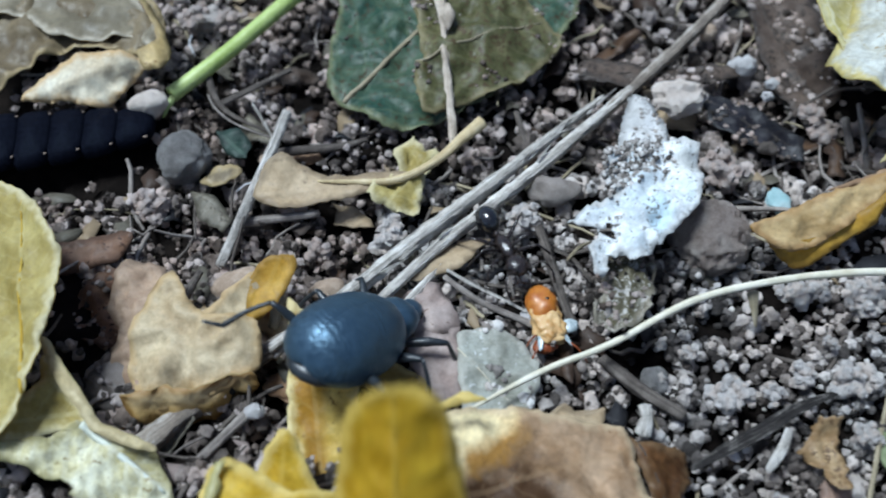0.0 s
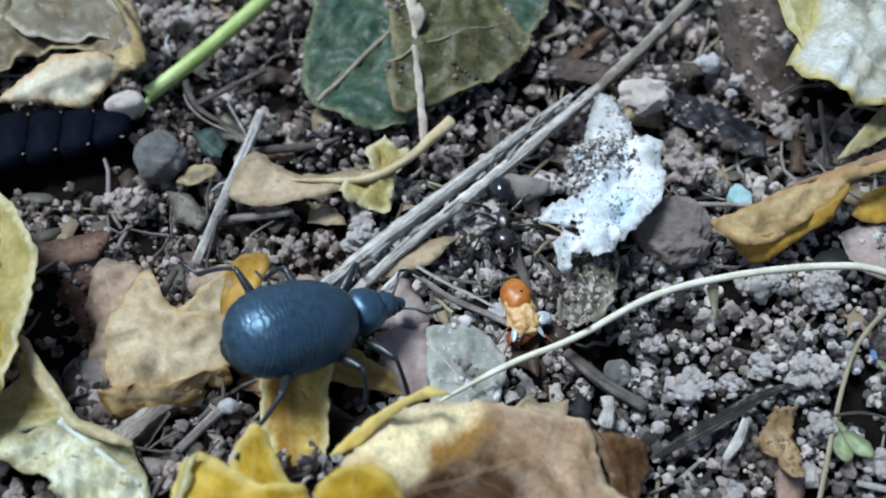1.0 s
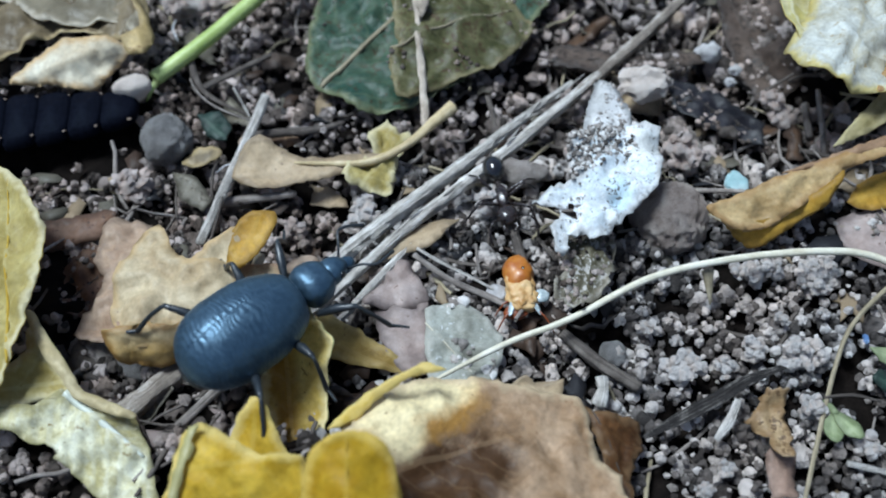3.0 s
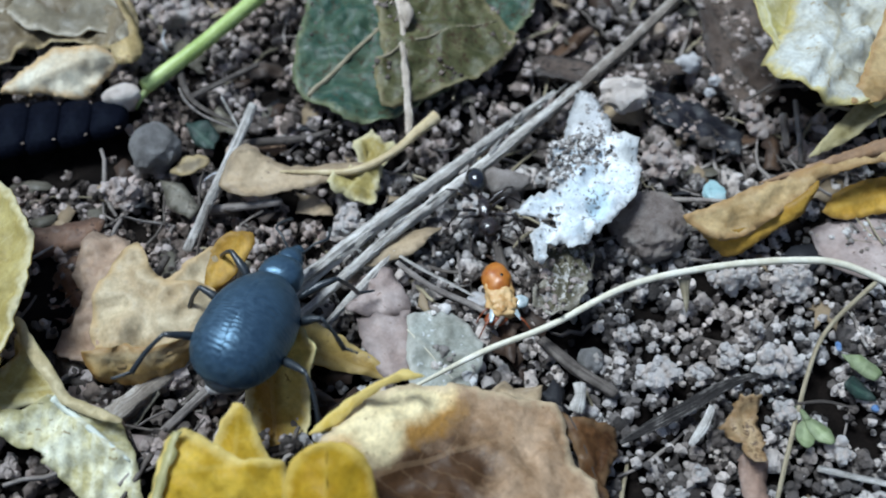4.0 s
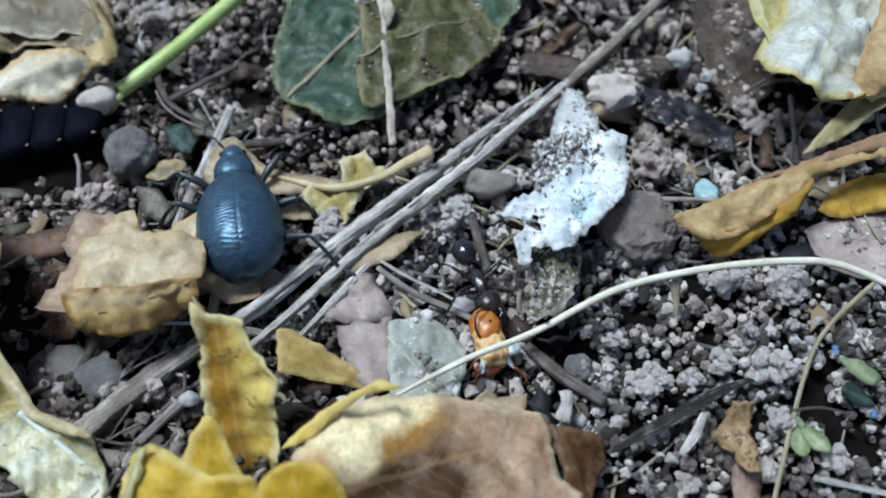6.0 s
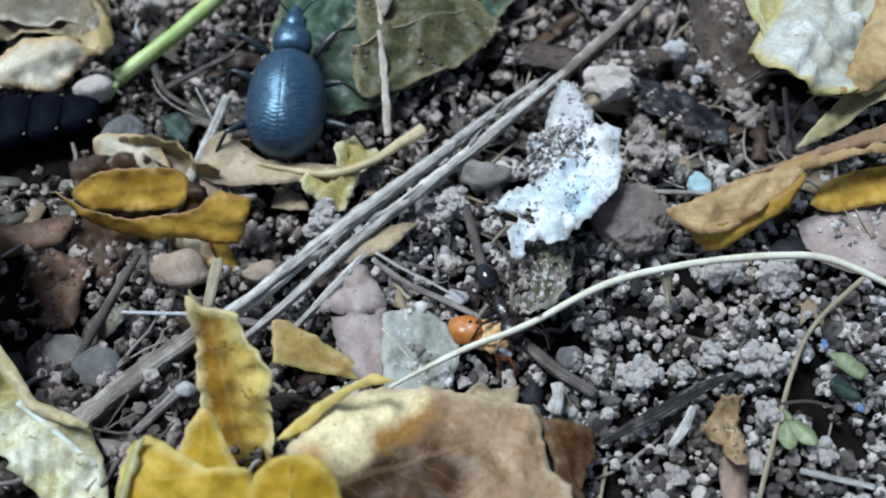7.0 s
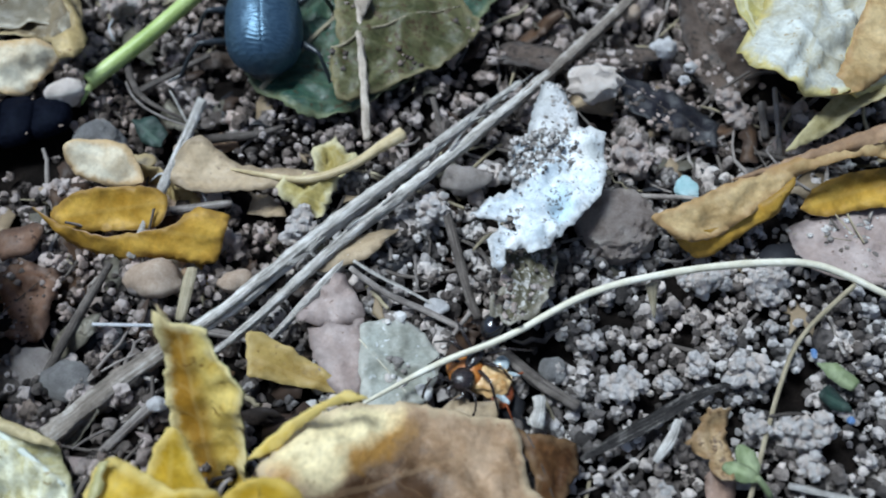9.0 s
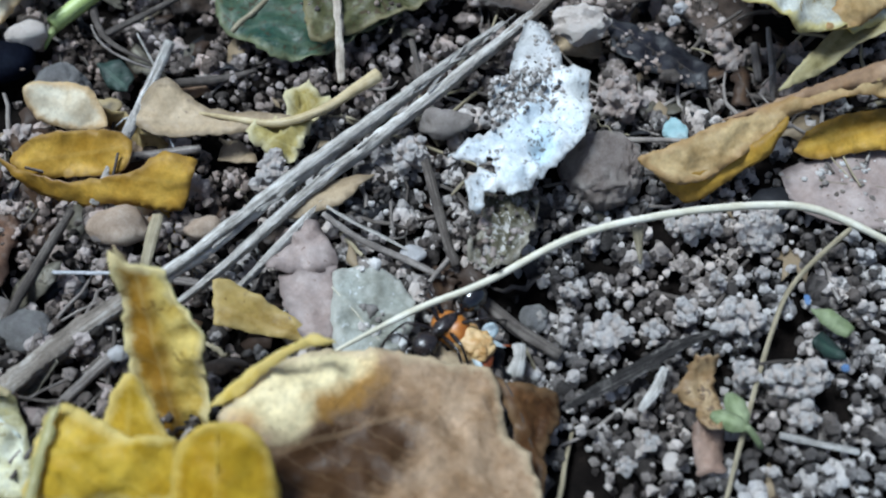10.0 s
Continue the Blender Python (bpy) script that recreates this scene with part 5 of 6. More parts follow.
stem_thing("twig", "black bark sliver on soil", [(-12.4, 10.6, 0.5), (-7.7, 11.0, 0.7), (-5.3, 12.0, 0.5)], [0.3, 0.35, 0.15], M_TWIG, seed=23)
stem_thing("twig", "grey bark sliver on soil", [(-14.2, 4.1, 0.5), (-8.4, 5.0, 0.6)], [0.35, 0.3], M_TWIG_GREY, seed=24)
stem_thing("twig", "third grey strand of split straw", [(1.1, 1.6, 0.9), (-1.8, -2.3, 0.9), (-4.8, -6.0, 0.6)], [0.25, 0.34, 0.2], M_STRAW, seed=26, furrow=0.16)
stem_thing("twig", "tan curled bark bit beside straw", [(-10.3, -0.6, 1.0), (-10.4, -2.8, 1.1), (-10.6, -4.4, 0.8)], [0.35, 0.45, 0.3], M_STALK_OLIVE, seed=27, flat=0.5)
stem_thing("twig", "pale dry twig on the crumbs", [(21.3, -11.3, 1.0), (20.4, -12.6, 0.9), (19.7, -13.6, 0.6)], [0.2, 0.22, 0.15], M_TWIG_GREY, seed=28)
stem_thing("twig", "thin dark twig beside white leaf", [(10.2, -0.9, 0.9), (9.0, 0.8, 1.2), (7.9, 1.6, 1.0)], [0.12, 0.16, 0.1], M_TWIG, seed=29)
stem_thing("fibre", "fine pale curved root hair", [(-14.3, 6.6, 1.0), (-13.2, 7.0, 1.5), (-11.0, 6.1, 1.3), (-10.1, 4.9, 0.8)], [0.06, 0.07, 0.05], M_WHITE_FIBRE, "fibre", seed=30)
stem_thing("fibre", "fine dark curved root hair", [(-19.0, 18.7, 1.0), (-19.2, 19.2, 1.8), (-17.6, 19.4, 1.0)], [0.07, 0.08, 0.05], M_TWIG, "fibre", seed=31)
stem_thing("twig", "pale straight straw bit on crumbs", [(27.0, -15.4, 0.9), (31.2, -16.4, 0.9)], [0.2, 0.2], M_STRAW, seed=32)
stem_thing("fibre", "thin pale curving rootlet over soil", [(-17.6, 15.7, 1.3), (-16.8, 14.2, 1.4), (-15.3, 12.8, 1.4), (-13.0, 11.6, 1.4), (-11.1, 11.2, 1.2)], [0.08, 0.1, 0.09, 0.08, 0.06], M_TWIG_GREY, "fibre", seed=33)
stem_thing("fibre", "short white hooked root hair", [(-19.8, 22.2, 1.4), (-19.7, 20.7, 1.8), (-19.2, 19.8, 1.4)], [0.07, 0.08, 0.05], M_WHITE_FIBRE, "fibre", seed=34)
stem_thing("straw_chip", "white torn splinter of dry straw", [(12.5, -10.0, 1.4), (12.5, -10.9, 1.5), (12.2, -11.8, 1.2)], [0.42, 0.34, 0.5], M_STRAW, "straw", seed=35, flat=0.35, furrow=0.2)
stem_thing("fibre", "thin tan rootlet over crumbs", [(0.6, -0.2, 1.3), (2.2, -1.3, 1.3), (4.5, -2.5, 1.1), (6.0, -3.4, 1.0)], [0.12, 0.12, 0.1, 0.08], M_STRAW, "fibre", seed=36)
stem_thing("fibre", "short grey upright root hair", [(4.7, 0.2, 1.2), (4.8, -1.5, 1.4), (5.0, -2.3, 1.0)], [0.1, 0.12, 0.08], M_TWIG_GREY, "fibre", seed=37)
stem_thing("twig", "small tan splinter beside white leaf", [(8.6, 0.6, 1.3), (9.4, 1.4, 1.6), (10.4, 2.1, 1.4)], [0.08, 0.14, 0.06], M_STALK_OLIVE, seed=38)
stem_thing("fibre", "thin dark bent rootlet on crumbs", [(26.5, -11.2, 1.2), (28.2, -11.1, 1.4), (30.0, -11.4, 1.1)], [0.1, 0.1, 0.07], M_TWIG, "fibre", seed=39)
stem_thing("twig", "thin grey upright stalk beside bleached leaf", [(31.1, 14.0, 2.4), (31.2, 11.3, 1.4), (31.0, 8.9, 0.8)], [0.16, 0.24, 0.2], M_TWIG_GREY, seed=40)
stem_thing("twig", "small dark twig stub behind straw", [(5.8, 14.1, 1.2), (6.3, 11.8, 1.0), (6.6, 10.8, 0.6)], [0.2, 0.24, 0.2], M_TWIG, seed=41)
stem_thing("straw_chip", "pale split straw bit under bark strip", [(20.9, -11.5, 1.4), (20.3, -12.7, 1.2), (19.3, -13.9, 0.9)], [0.2, 0.36, 0.2], M_STRAW, "straw", seed=42, flat=0.5, furrow=0.2)
stem_thing("fibre", "thin pale rootlet beside green stem", [(-14.1, 14.8, 1.3), (-13.0, 12.9, 1.2), (-12.2, 11.4, 1.0)], [0.08, 0.1, 0.07], M_STRAW, "fibre", seed=43)
stem_thing("fibre", "small tan hanging leaf shred", [(20.0, -2.8, 2.8), (20.3, -4.5, 1.2)], [0.42, 0.06], M_STALK_OLIVE, "shred", seed=25, flat=0.4)

# ---- stones ----


def pebble(name, label, at, size, mat, seed, category="stone", group="", **opts):
    ob = new(name, lump_mesh(name, mat, seed=seed, scale=size, **opts))
    ob.location = [v * MM for v in at]
    return tagged(ob, label, category, group)


GRANULES = [lump_mesh("granule", M_CRUMB, 2, 60.5 + i, 0.3, 1.3, 0.2, smooth=False) for i in range(8)]
CORES = [lump_mesh("core", M_CRUMB, 3, 59.0 + i, 0.25, 1.2, 0.12) for i in range(4)]
DARK_GRANULES = [lump_mesh("granule", M_HUMUS, 2, 60.5 + i, 0.3, 1.3, 0.2, smooth=False) for i in range(8)]
DARK_CORES = [lump_mesh("core", M_HUMUS, 3, 59.0 + i, 0.25, 1.2, 0.12) for i in range(4)]


def dry(x, y):
    """Pale dry crumbs lie in the middle and near right; the rest of the soil is darker humus."""
    return -5 + 3 * noise3(x, y, 8, 0.3, 2) < x and y < 9 + 2.5 * noise3(x, y, 9, 0.3, 2)


def clod_thing(name, label, at, size, seed, category="clod", count=24, flat=0.7):
    """A clod: a core with granules stuck all over it."""
    rng = np.random.default_rng(seed)
    root = thing(name, label, category, at)
    grains, cores = (GRANULES, CORES) if dry(at[0], at[1]) else (DARK_GRANULES, DARK_CORES)
    part("core", cores[seed % 4], root, m=mpose(0, 0, 0, 0, 0, rng.uniform(0, 360)) @ Matrix.Diagonal((0.5 * size, 0.48 * size, 0.5 * size * flat, 1)))
    for i in range(count):
        d = rng.normal(size=3)
        d *= size * rng.uniform(0.5, 0.95) / np.linalg.norm(d)
        s = min(size * rng.uniform(0.18, 0.4), 0.42)
        part("granule", grains[i % 8], root, m=mpose(d[0], d[1], d[2] * flat, *rng.uniform(0, 360, 3)) @ Matrix.Diagonal((s, s, s * 0.9, 1)))
    return root


pebble("stone", "beige angular pebble on dark soil", (18.1, 14.8, 2.0), (1.9, 1.4, 1.2), M_PEBBLE_PALE, 1.5, amp=.2, fine=.2, f=1.7, smooth=False)
pebble("ball", "grey ribbed round dropping", (-18.5, 9.5, 1.2), (1.85, 1.9, 1.8), M_PEBBLE_GREY, 2.5, amp=.08, fine=.04, sub=5, f=2.2)
pebble("ball", "brown pitted round dropping", (18.5, 2.6, 1.2), (2.6, 2.6, 2.3), M_BALL_BROWN, 3.5, amp=.06, fine=.08, sub=5, f=2.6)
pebble("stone", "small pale round bead of soil", (21.7, 23.2, 1.0), (.75, .8, .7), M_PEBBLE_BEIGE, 4.5, amp=.1)
pebble("stone", "whitish lump of dry soil", (23.5, 19.7, 0.8), (.85, .6, .6), M_PALE_BIT, 5.5, amp=.3)
clod_thing("clod", "brown lump of dry soil", (-20.0, 24.7, 0.8), 1.57, 305)
pebble("stone", "pinkish tan pebble beside a stem", (-21.6, 14.1, 1.9), (1.35, 1.0, 1.1), M_PEBBLE_PALE, 7.5, amp=.2, fine=.1)
pebble("stone", "round tan pebble half buried", (-12.9, -1.1, 0.3), (1.9, 1.4, 1.2), M_PEBBLE_BEIGE, 8.5, amp=.2)
pebble("stone", "smooth grey pebble on soil", (-17.4, -8.5, 0.2), (1.8, 1.4, 1.2), M_PEBBLE_GREY, 9.5, amp=.15)
pebble("stone", "grey-brown pebble half buried in soil", (-20.9, -8.6, 0.2), (1.5, 1.3, 1.1), M_CLOD, 10.5, amp=.25)
pebble("stone", "tan pebble beside the straw", (-7.3, -1.5, 0.6), (1.3, .8, .8), M_PEBBLE_BEIGE, 11.5, amp=.25)
pebble("stone", "pale grey lump of dry soil beside white leaf", (8.1, 6.7, 1.1), (1.7, 1.1, .9), M_CLOD, 12.5, amp=.35, fine=.14)
pebble("stone", "small pale stone beside ant", (6.1, -3.3, 0.5), (.8, .6, .5), M_PALE_BIT, 13.5, amp=.25)
pebble("stone", "grey pebble among soil crumbs", (13.6, -7.8, 0.3), (.8, .9, .7), M_PEBBLE_GREY, 15.5, amp=.25)
pebble("flake", "pale cyan flake beside yellow leaf", (23.6, 5.4, 1.6), (.85, 1.0, .35), M_CYAN, 16.5, amp=.3)
pebble("bead", "tiny bright blue bead of plastic", (31.5, -11.4, 1.0), (.26, .26, .25), M_BLUE, 17.5, amp=.1)
pebble("flake", "small blue speck on soil", (30.2, -6.9, 1.0), (.2, .35, .15), M_BLUE, 18.5, amp=.2)
pebble("stone", "white knob on twig end", (-10.9, -10.6, 1.6), (.6, .5, .45), M_PALE_BIT, 19.5, amp=.2)
pebble("stone", "tan lump under curled leaf", (-11.9, 9.2, 0.8), (1.1, .9, .8), M_PEBBLE_BEIGE, 20.5, amp=.3)
pebble("stone", "brown lump of dry soil", (-19.3, 24.9, 0.9), (1.3, 1.1, 1.0), M_CLOD, 21.5, amp=.35)
clod_thing("clod", "lumpy clod of dry soil", (-20.4, 5.7, 0.5), 1.44, 321)
clod_thing("clod", "whitish lump of dry soil", (-3.6, 2.5, 0.5), 1.10, 322)
clod_thing("clod", "grey clod beside white leaf", (20.5, 9.1, 0.8), 1.10, 323)
clod_thing("clod", "grey clod among soil crumbs", (28.8, -0.8, 0.3), 1.19, 324)
pebble("stone", "brown lump under dark twig", (-20.1, -7.7, 0.3), (1.7, 1.4, 1.0), M_CLOD, 26.5, amp=.3, fine=.1)
pebble("stone", "tan pebble beside grey ball", (-11.5, 9.4, 0.6), (1.0, .7, .7), M_PEBBLE_BEIGE, 27.5, amp=.3)
clod_thing("clod", "grey clod beside the larva", (-23.0, 0.2, 0.4), 1.3, 327)
clod_thing("clod", "grey clod under the twig", (-8.2, 2.2, 0.3), 1.0, 328)
clod_thing("clod", "brown clod beside leaf stalk", (-17.9, 24.7, 0.4), 1.3, 329)
clod_thing("clod", "pale clod beside dark leaf", (28.5, 12.9, 0.6), 1.1, 330)
clod_thing("clod", "pale clod beside the straw", (1.0, 4.6, 0.4), 1.0, 331)
clod_thing("clod", "pale clod on the crumbs", (17.8, -9.0, 0.8), 1.2, 332)
clod_thing("clod", "pale clod on the crumbs", (26.0, -8.0, 0.9), 1.2, 333)
clod_thing("clod", "pale clod on the crumbs", (28.4, -1.7, 0.5), 1.3, 334)
pebble("stone", "pale bead of dry soil on rotting leaf", (23.8, 18.8, 1.6), (.85, .75, .7), M_PALE_BIT, 36.5, amp=.35, fine=.15)
pebble("stone", "small pale bead of dry soil", (23.9, 10.3, 1.6), (.6, .5, .5), M_CLOD, 37.5, amp=.3, fine=.12)
pebble("stone", "small whitish soil granule on dark leaf", (25.4, 16.5, 1.8), (.5, .4, .4), M_PALE_BIT, 38.5, amp=.35, fine=.12)
pebble("stone", "small whitish soil granule on dark leaf", (24.7, 15.3, 1.8), (.4, .4, .4), M_PALE_BIT, 39.5, amp=.35, fine=.12)
clod_thing("clod", "pale crumbly clod beside the rotting leaf", (28.0, 13.8, 1.4), .9, 339)
clod_thing("clod", "pale clod against the white leaf", (20.3, 8.3, 1.3), 1.6, 340)
clod_thing("clod", "grey clod beside the split straw", (6.1, 4.2, 1.0), 1.3, 341)
clod_thing("clod", "white crumbly clod at the straw", (-3.3, 3.0, 1.0), 1.2, 342)
clod_thing("clod", "pale clod on the crumbs", (24.0, -1.7, 1.0), 1.1, 343)
clod_thing("clod", "pale clod on the crumbs", (25.9, -11.6, 0.9), .9, 346)

for i, (cx, cy, cs) in enumerate([(11.0, -3.0, 0.58), (8.4, -1.6, 0.36), (4.0, -6.1, 0.4), (14.2, -5.5, 0.36), (15.8, -6.2, 0.61), (13.9, -7.8, 0.43), (18.4, -8.8, 1.01), (20.7, -9.0, 0.79), (22.8, -7.6, 0.94), (25.4, -8.4, 1.01), (25.0, -1.4, 0.94), (22.9, -1.4, 0.72), (27.9, -2.3, 1.01), (19.5, -11.3, 0.58), (17.8, -7.0, 0.43), (28.6, -14.2, 0.86), (19.7, -15.7, 0.58), (18.2, -17.1, 0.58), (28.0, -4.9, 0.5), (25.1, -5.3, 0.5)]):
    clod_thing("clod", "pale crumbly clod resting on the soil crumbs", (cx, cy, 0.7), cs, 360 + i, count=18)

# ---- loose soil ----


def crumbs():
    """Loose soil all over the visible ground: rough clumps of granules over a thin lower layer, in one heap of stuff."""
    rng = np.random.default_rng(5)
    shapes = [lump(2, i + 0.5, 0.3, 1.3, 0.2, (1, 0.9, 0.82)) for i in range(20)]
    vs, fs, base = [], [], 0
    tiny = [lump(1, i + 0.5, 0.34, 1.25, 0.2, (1, 1, 0.9)) for i in range(20)]
    idx = []

    def grain(x, y, z, s, kind=shapes):
        nonlocal base, idx
        v, f = kind[rng.integers(20)]
        q = Euler(rng.uniform(0, 6.28, 3)).to_matrix()
        vs.append(v @ np.array(q).T * s + (x, y, z))
        fs.append(f + base)
        idx += [0 if pale else 1] * len(f)
        base += len(v)

    for i in range(7000):
        x, y = rng.uniform(-37, 45), rng.uniform(-25, 36)
        s = rng.uniform(0.14, 0.36)
        z = soil_height(x, y) + rng.uniform(0.0, 0.4)
        pale = dry(x, y)
        if z + s < soil_top(x, y) - 0.1 and not (x < -21 and 7 < y < 16) and noise3(x, y, 5, 0.5, 3) > -0.1:
            grain(x, y, z, s, tiny)
    pitch = 0.9
    for gx in np.arange(-36, 44, pitch):
        for gy in np.arange(-24, 35, pitch):
            x, y = gx + rng.uniform(-0.5, 0.5), gy + rng.uniform(-0.5, 0.5)
            pale, right = dry(x, y), x > 8 and y < 5
            hollow = noise3(x, y, 3, 0.3, 6)
            if hollow < -0.24 or rng.random() < (0.2 if right else 0.3):
                continue
            if -34 < x < -21 and 7 < y < 14.5 and rng.random() < 0.85:
                continue
            s = float(np.clip(rng.lognormal(-0.92, 0.34), 0.18, 0.8))
            z = soil_height(x, y) + (rng.uniform(0.75, 1.7) if right else rng.uniform(0.55, 1.3))
            if z + s > soil_top(x, y) - 0.1:
                continue
            n = rng.integers(1, 4)
            grain(x, y, z, s)
            for j in range(n):
                d = rng.normal(size=3)
                d *= s * 1.1 / np.linalg.norm(d)
                grain(x + d[0], y + d[1], z + abs(d[2]) * 0.8, s * rng.uniform(0.3, 0.62), tiny)
    for i in range(3800):
        x, y = (rng.uniform(7, 42), rng.uniform(-22, 4)) if i < 2200 else (rng.uniform(-34, 7), rng.uniform(-12, 27))
        pale = dry(x, y)
        s = float(np.clip(rng.lognormal(-1.3, 0.3), 0.14, 0.45))
        z = soil_height(x, y) + rng.uniform(0.9, 2.0)
        if z + s < soil_top(x, y) - 0.1 and not (x < -21 and 7 < y < 16) and noise3(x, y, 3, 0.3, 6) > -0.22:
            grain(x, y, z, s, tiny)
    me = mesh_of("soil_crumbs", np.concatenate(vs), np.concatenate(fs), [M_CRUMB, M_HUMUS], idx, False)
    tagged(new("soil_crumbs", me), "pale grey-brown loose soil granules covering the ground", "soil", kind="stuff")


crumbs()


def clods():
    """Larger clods among the granules, parts of the ground."""
    rng = np.random.default_rng(8)
    kinds = [[cluster_mesh("clod", m, 20 + i, 1.0, 22, 0.75) for i in range(8)] for m in (M_HUMUS, M_CRUMB)]
    made = 0
    while made < 270:
        x, y = rng.uniform(-33, 40), rng.uniform(-17, 27)
        s = rng.uniform(0.5, 0.85 if x > 8 and y < 5 else 1.35)
        z = soil_height(x, y) + rng.uniform(0.6, 1.1)
        if z + s > soil_top(x, y) - 0.15 or (-34 < x < -21 and 7 < y < 14.5):
            continue
        ob = part("clod", kinds[dry(x, y)][made % 8], GROUND, m=mpose(x, y, z, *rng.uniform(0, 360, 3)) @ Matrix.Diagonal((s, s, s, 1)))
        made += 1


clods()


def litter():
    """Fine plant litter: torn leaf scraps, twig bits and rootlets strewn over the soil."""
    rng = np.random.default_rng(12)
    vs, fs, idx, base = [], [], [], 0
    mats = [LM["darkbrown"], LM["black"], LM["greydirt"], LM["pink"], LM["tan"], M_TWIG, M_TWIG_GREY, M_STALK_OLIVE]
    for i in range(700):
        x, y = rng.uniform(-34, 42), rng.uniform(-20, 33)
        if (x > 10 and y < 0 and rng.random() < 0.75) or (x < -21 and 7 < y < 16):
            continue
        z = soil_height(x, y) + rng.uniform(0.9, 1.6)
        if z > soil_top(x, y) - 0.2:
            continue
        turn = np.array(Euler((rng.normal(0, 0.3), rng.normal(0, 0.3), rng.uniform(0, 6.28))).to_matrix())
        if rng.random() < 0.38:
            n, m = 9, int(rng.choice([0, 0, 1, 2, 3, 4]))
            r = rng.uniform(0.5, 1.7)
            rad = r * (1 + 0.35 * rng.normal(size=n)).clip(0.4, 1.6)
            a = np.arange(n) / n * 2 * math.pi
            ring = np.stack([rad * np.cos(a), rad * np.sin(a) * 0.6, 0.25 * rng.normal(size=n)], 1)
            v = np.concatenate([ring, [[0, 0, 0.25]], ring - (0, 0, 0.1), [[0, 0, 0.15]]])
            f = [(j, (j + 1) % n, n) for j in range(n)] + [((j + 1) % n + n + 1, j + n + 1, 2 * n + 1) for j in range(n)]
            f += [((j + 1) % n, j, j + n + 1) for j in range(n)] + [((j + 1) % n, j + n + 1, (j + 1) % n + n + 1) for j in range(n)]
        else:
            m = int(rng.choice([5, 5, 6, 6, 7]))
            ln, r = rng.uniform(1.0, 4.5), rng.uniform(0.06, 0.22)
            t = np.linspace(-1, 1, 7)
            line = np.stack([t * ln, rng.normal(0, 0.25) * ln * t**2 + 0.1 * rng.normal(size=7), 0.08 * rng.normal(size=7)], 1)
            v, f = [], []
            for q in range(7):
                for j in range(6):
                    a = j * math.pi / 3
                    v.append(line[q] + r * (1 - 0.3 * abs(t[q])) * np.array((0, math.cos(a), math.sin(a))))
            for q in range(6):
                for j in range(6):
                    k = (j + 1) % 6
                    f += [(q * 6 + j, q * 6 + k, (q + 1) * 6 + k), (q * 6 + j, (q + 1) * 6 + k, (q + 1) * 6 + j)]
            v = np.array(v)
        vs.append(v @ turn.T + (x, y, z))
        fs.append(np.array(f) + base)
        idx += [m] * len(f)
        base += len(v)
    me = mesh_of("plant_litter", np.concatenate(vs), np.concatenate(fs), mats, idx)
    tagged(new("plant_litter", me), "brown and grey torn leaf scraps, twig bits and rootlets", "litter", kind="stuff")


litter()

# ---- animals ----
def shell_half(name, side, mat, y0, y1, width, height, zc, rows=190, cols=44, ridge=0.018, reach=128):
    """One half of a domed back: shouldered in front, widest past the middle, steep and blunt behind, wrinkled across."""
    verts, faces = [], []
    for i in range(rows + 1):
        s = 1 - (1 - i / rows) ** 1.35 if i > rows * 0.6 else i / rows * (1 - 0.4**1.35) / 0.6
        round_end = max(0.0, 1 - max(0.0, (s - 0.50) / 0.50) ** 3.0) ** 0.5
        wide = (0.46 + 0.54 * math.sin(min(1.0, s / 0.45) * math.pi / 2) ** 0.55) * round_end
        high = (0.55 + 0.45 * math.sin(min(1.0, s / 0.48) * math.pi / 2) ** 0.7) * round_end
        for j in range(cols + 1):
            a = radians(reach) * j / cols
            worn = 0.35 + 0.65 * min(1.0, max(0.0, (s - 0.12) / 0.3))
            wave = math.sin(s * 165 + 9.0 * noise3(s * 5, a * 3.5, side, 1.0, 6)) * (0.75 + 0.5 * noise3(s * 16, a * 6, side, 1.0, 8))
            lift = ridge * worn * wave * min(1, round_end * 1.6) - 0.004 * max(0.0, math.cos(a * 21)) ** 4
            lift += 0.012 * noise3(s * 9, a * 4, side, 1.5, 4) - 0.02 * math.exp(-((a / 0.03) ** 2))
            up = math.cos(a)
            verts.append((side * (width * wide + lift) * math.sin(a), y1 + (y0 - y1) * s, zc + (height * high + lift) * up * (1 if up > 0 else 0.66)))
    n = cols + 1
    for i in range(rows):
        for j in range(cols):
            f = (i * n + j, i * n + j + 1, (i + 1) * n + j + 1, (i + 1) * n + j)
            faces.append(f if side < 0 else f[::-1])
    return mesh_of(name, verts, faces, [mat])


def blob_mesh(name, mat, centre, size, sub=3, seed=1.0, amp=0.03, f=2.0, fine=0.0, taper=0.0, rings=0.0):
    v, f_ = lump(sub, seed, amp, f, fine)
    v = v * (1 + rings * np.sin(13 * v[:, 1:2]))
    v = v * (1 - taper * v[:, 1:2] * np.array([[1, 0, 0.6]])) * np.array(size) + np.array(centre)
    return mesh_of(name, v, f_, [mat])


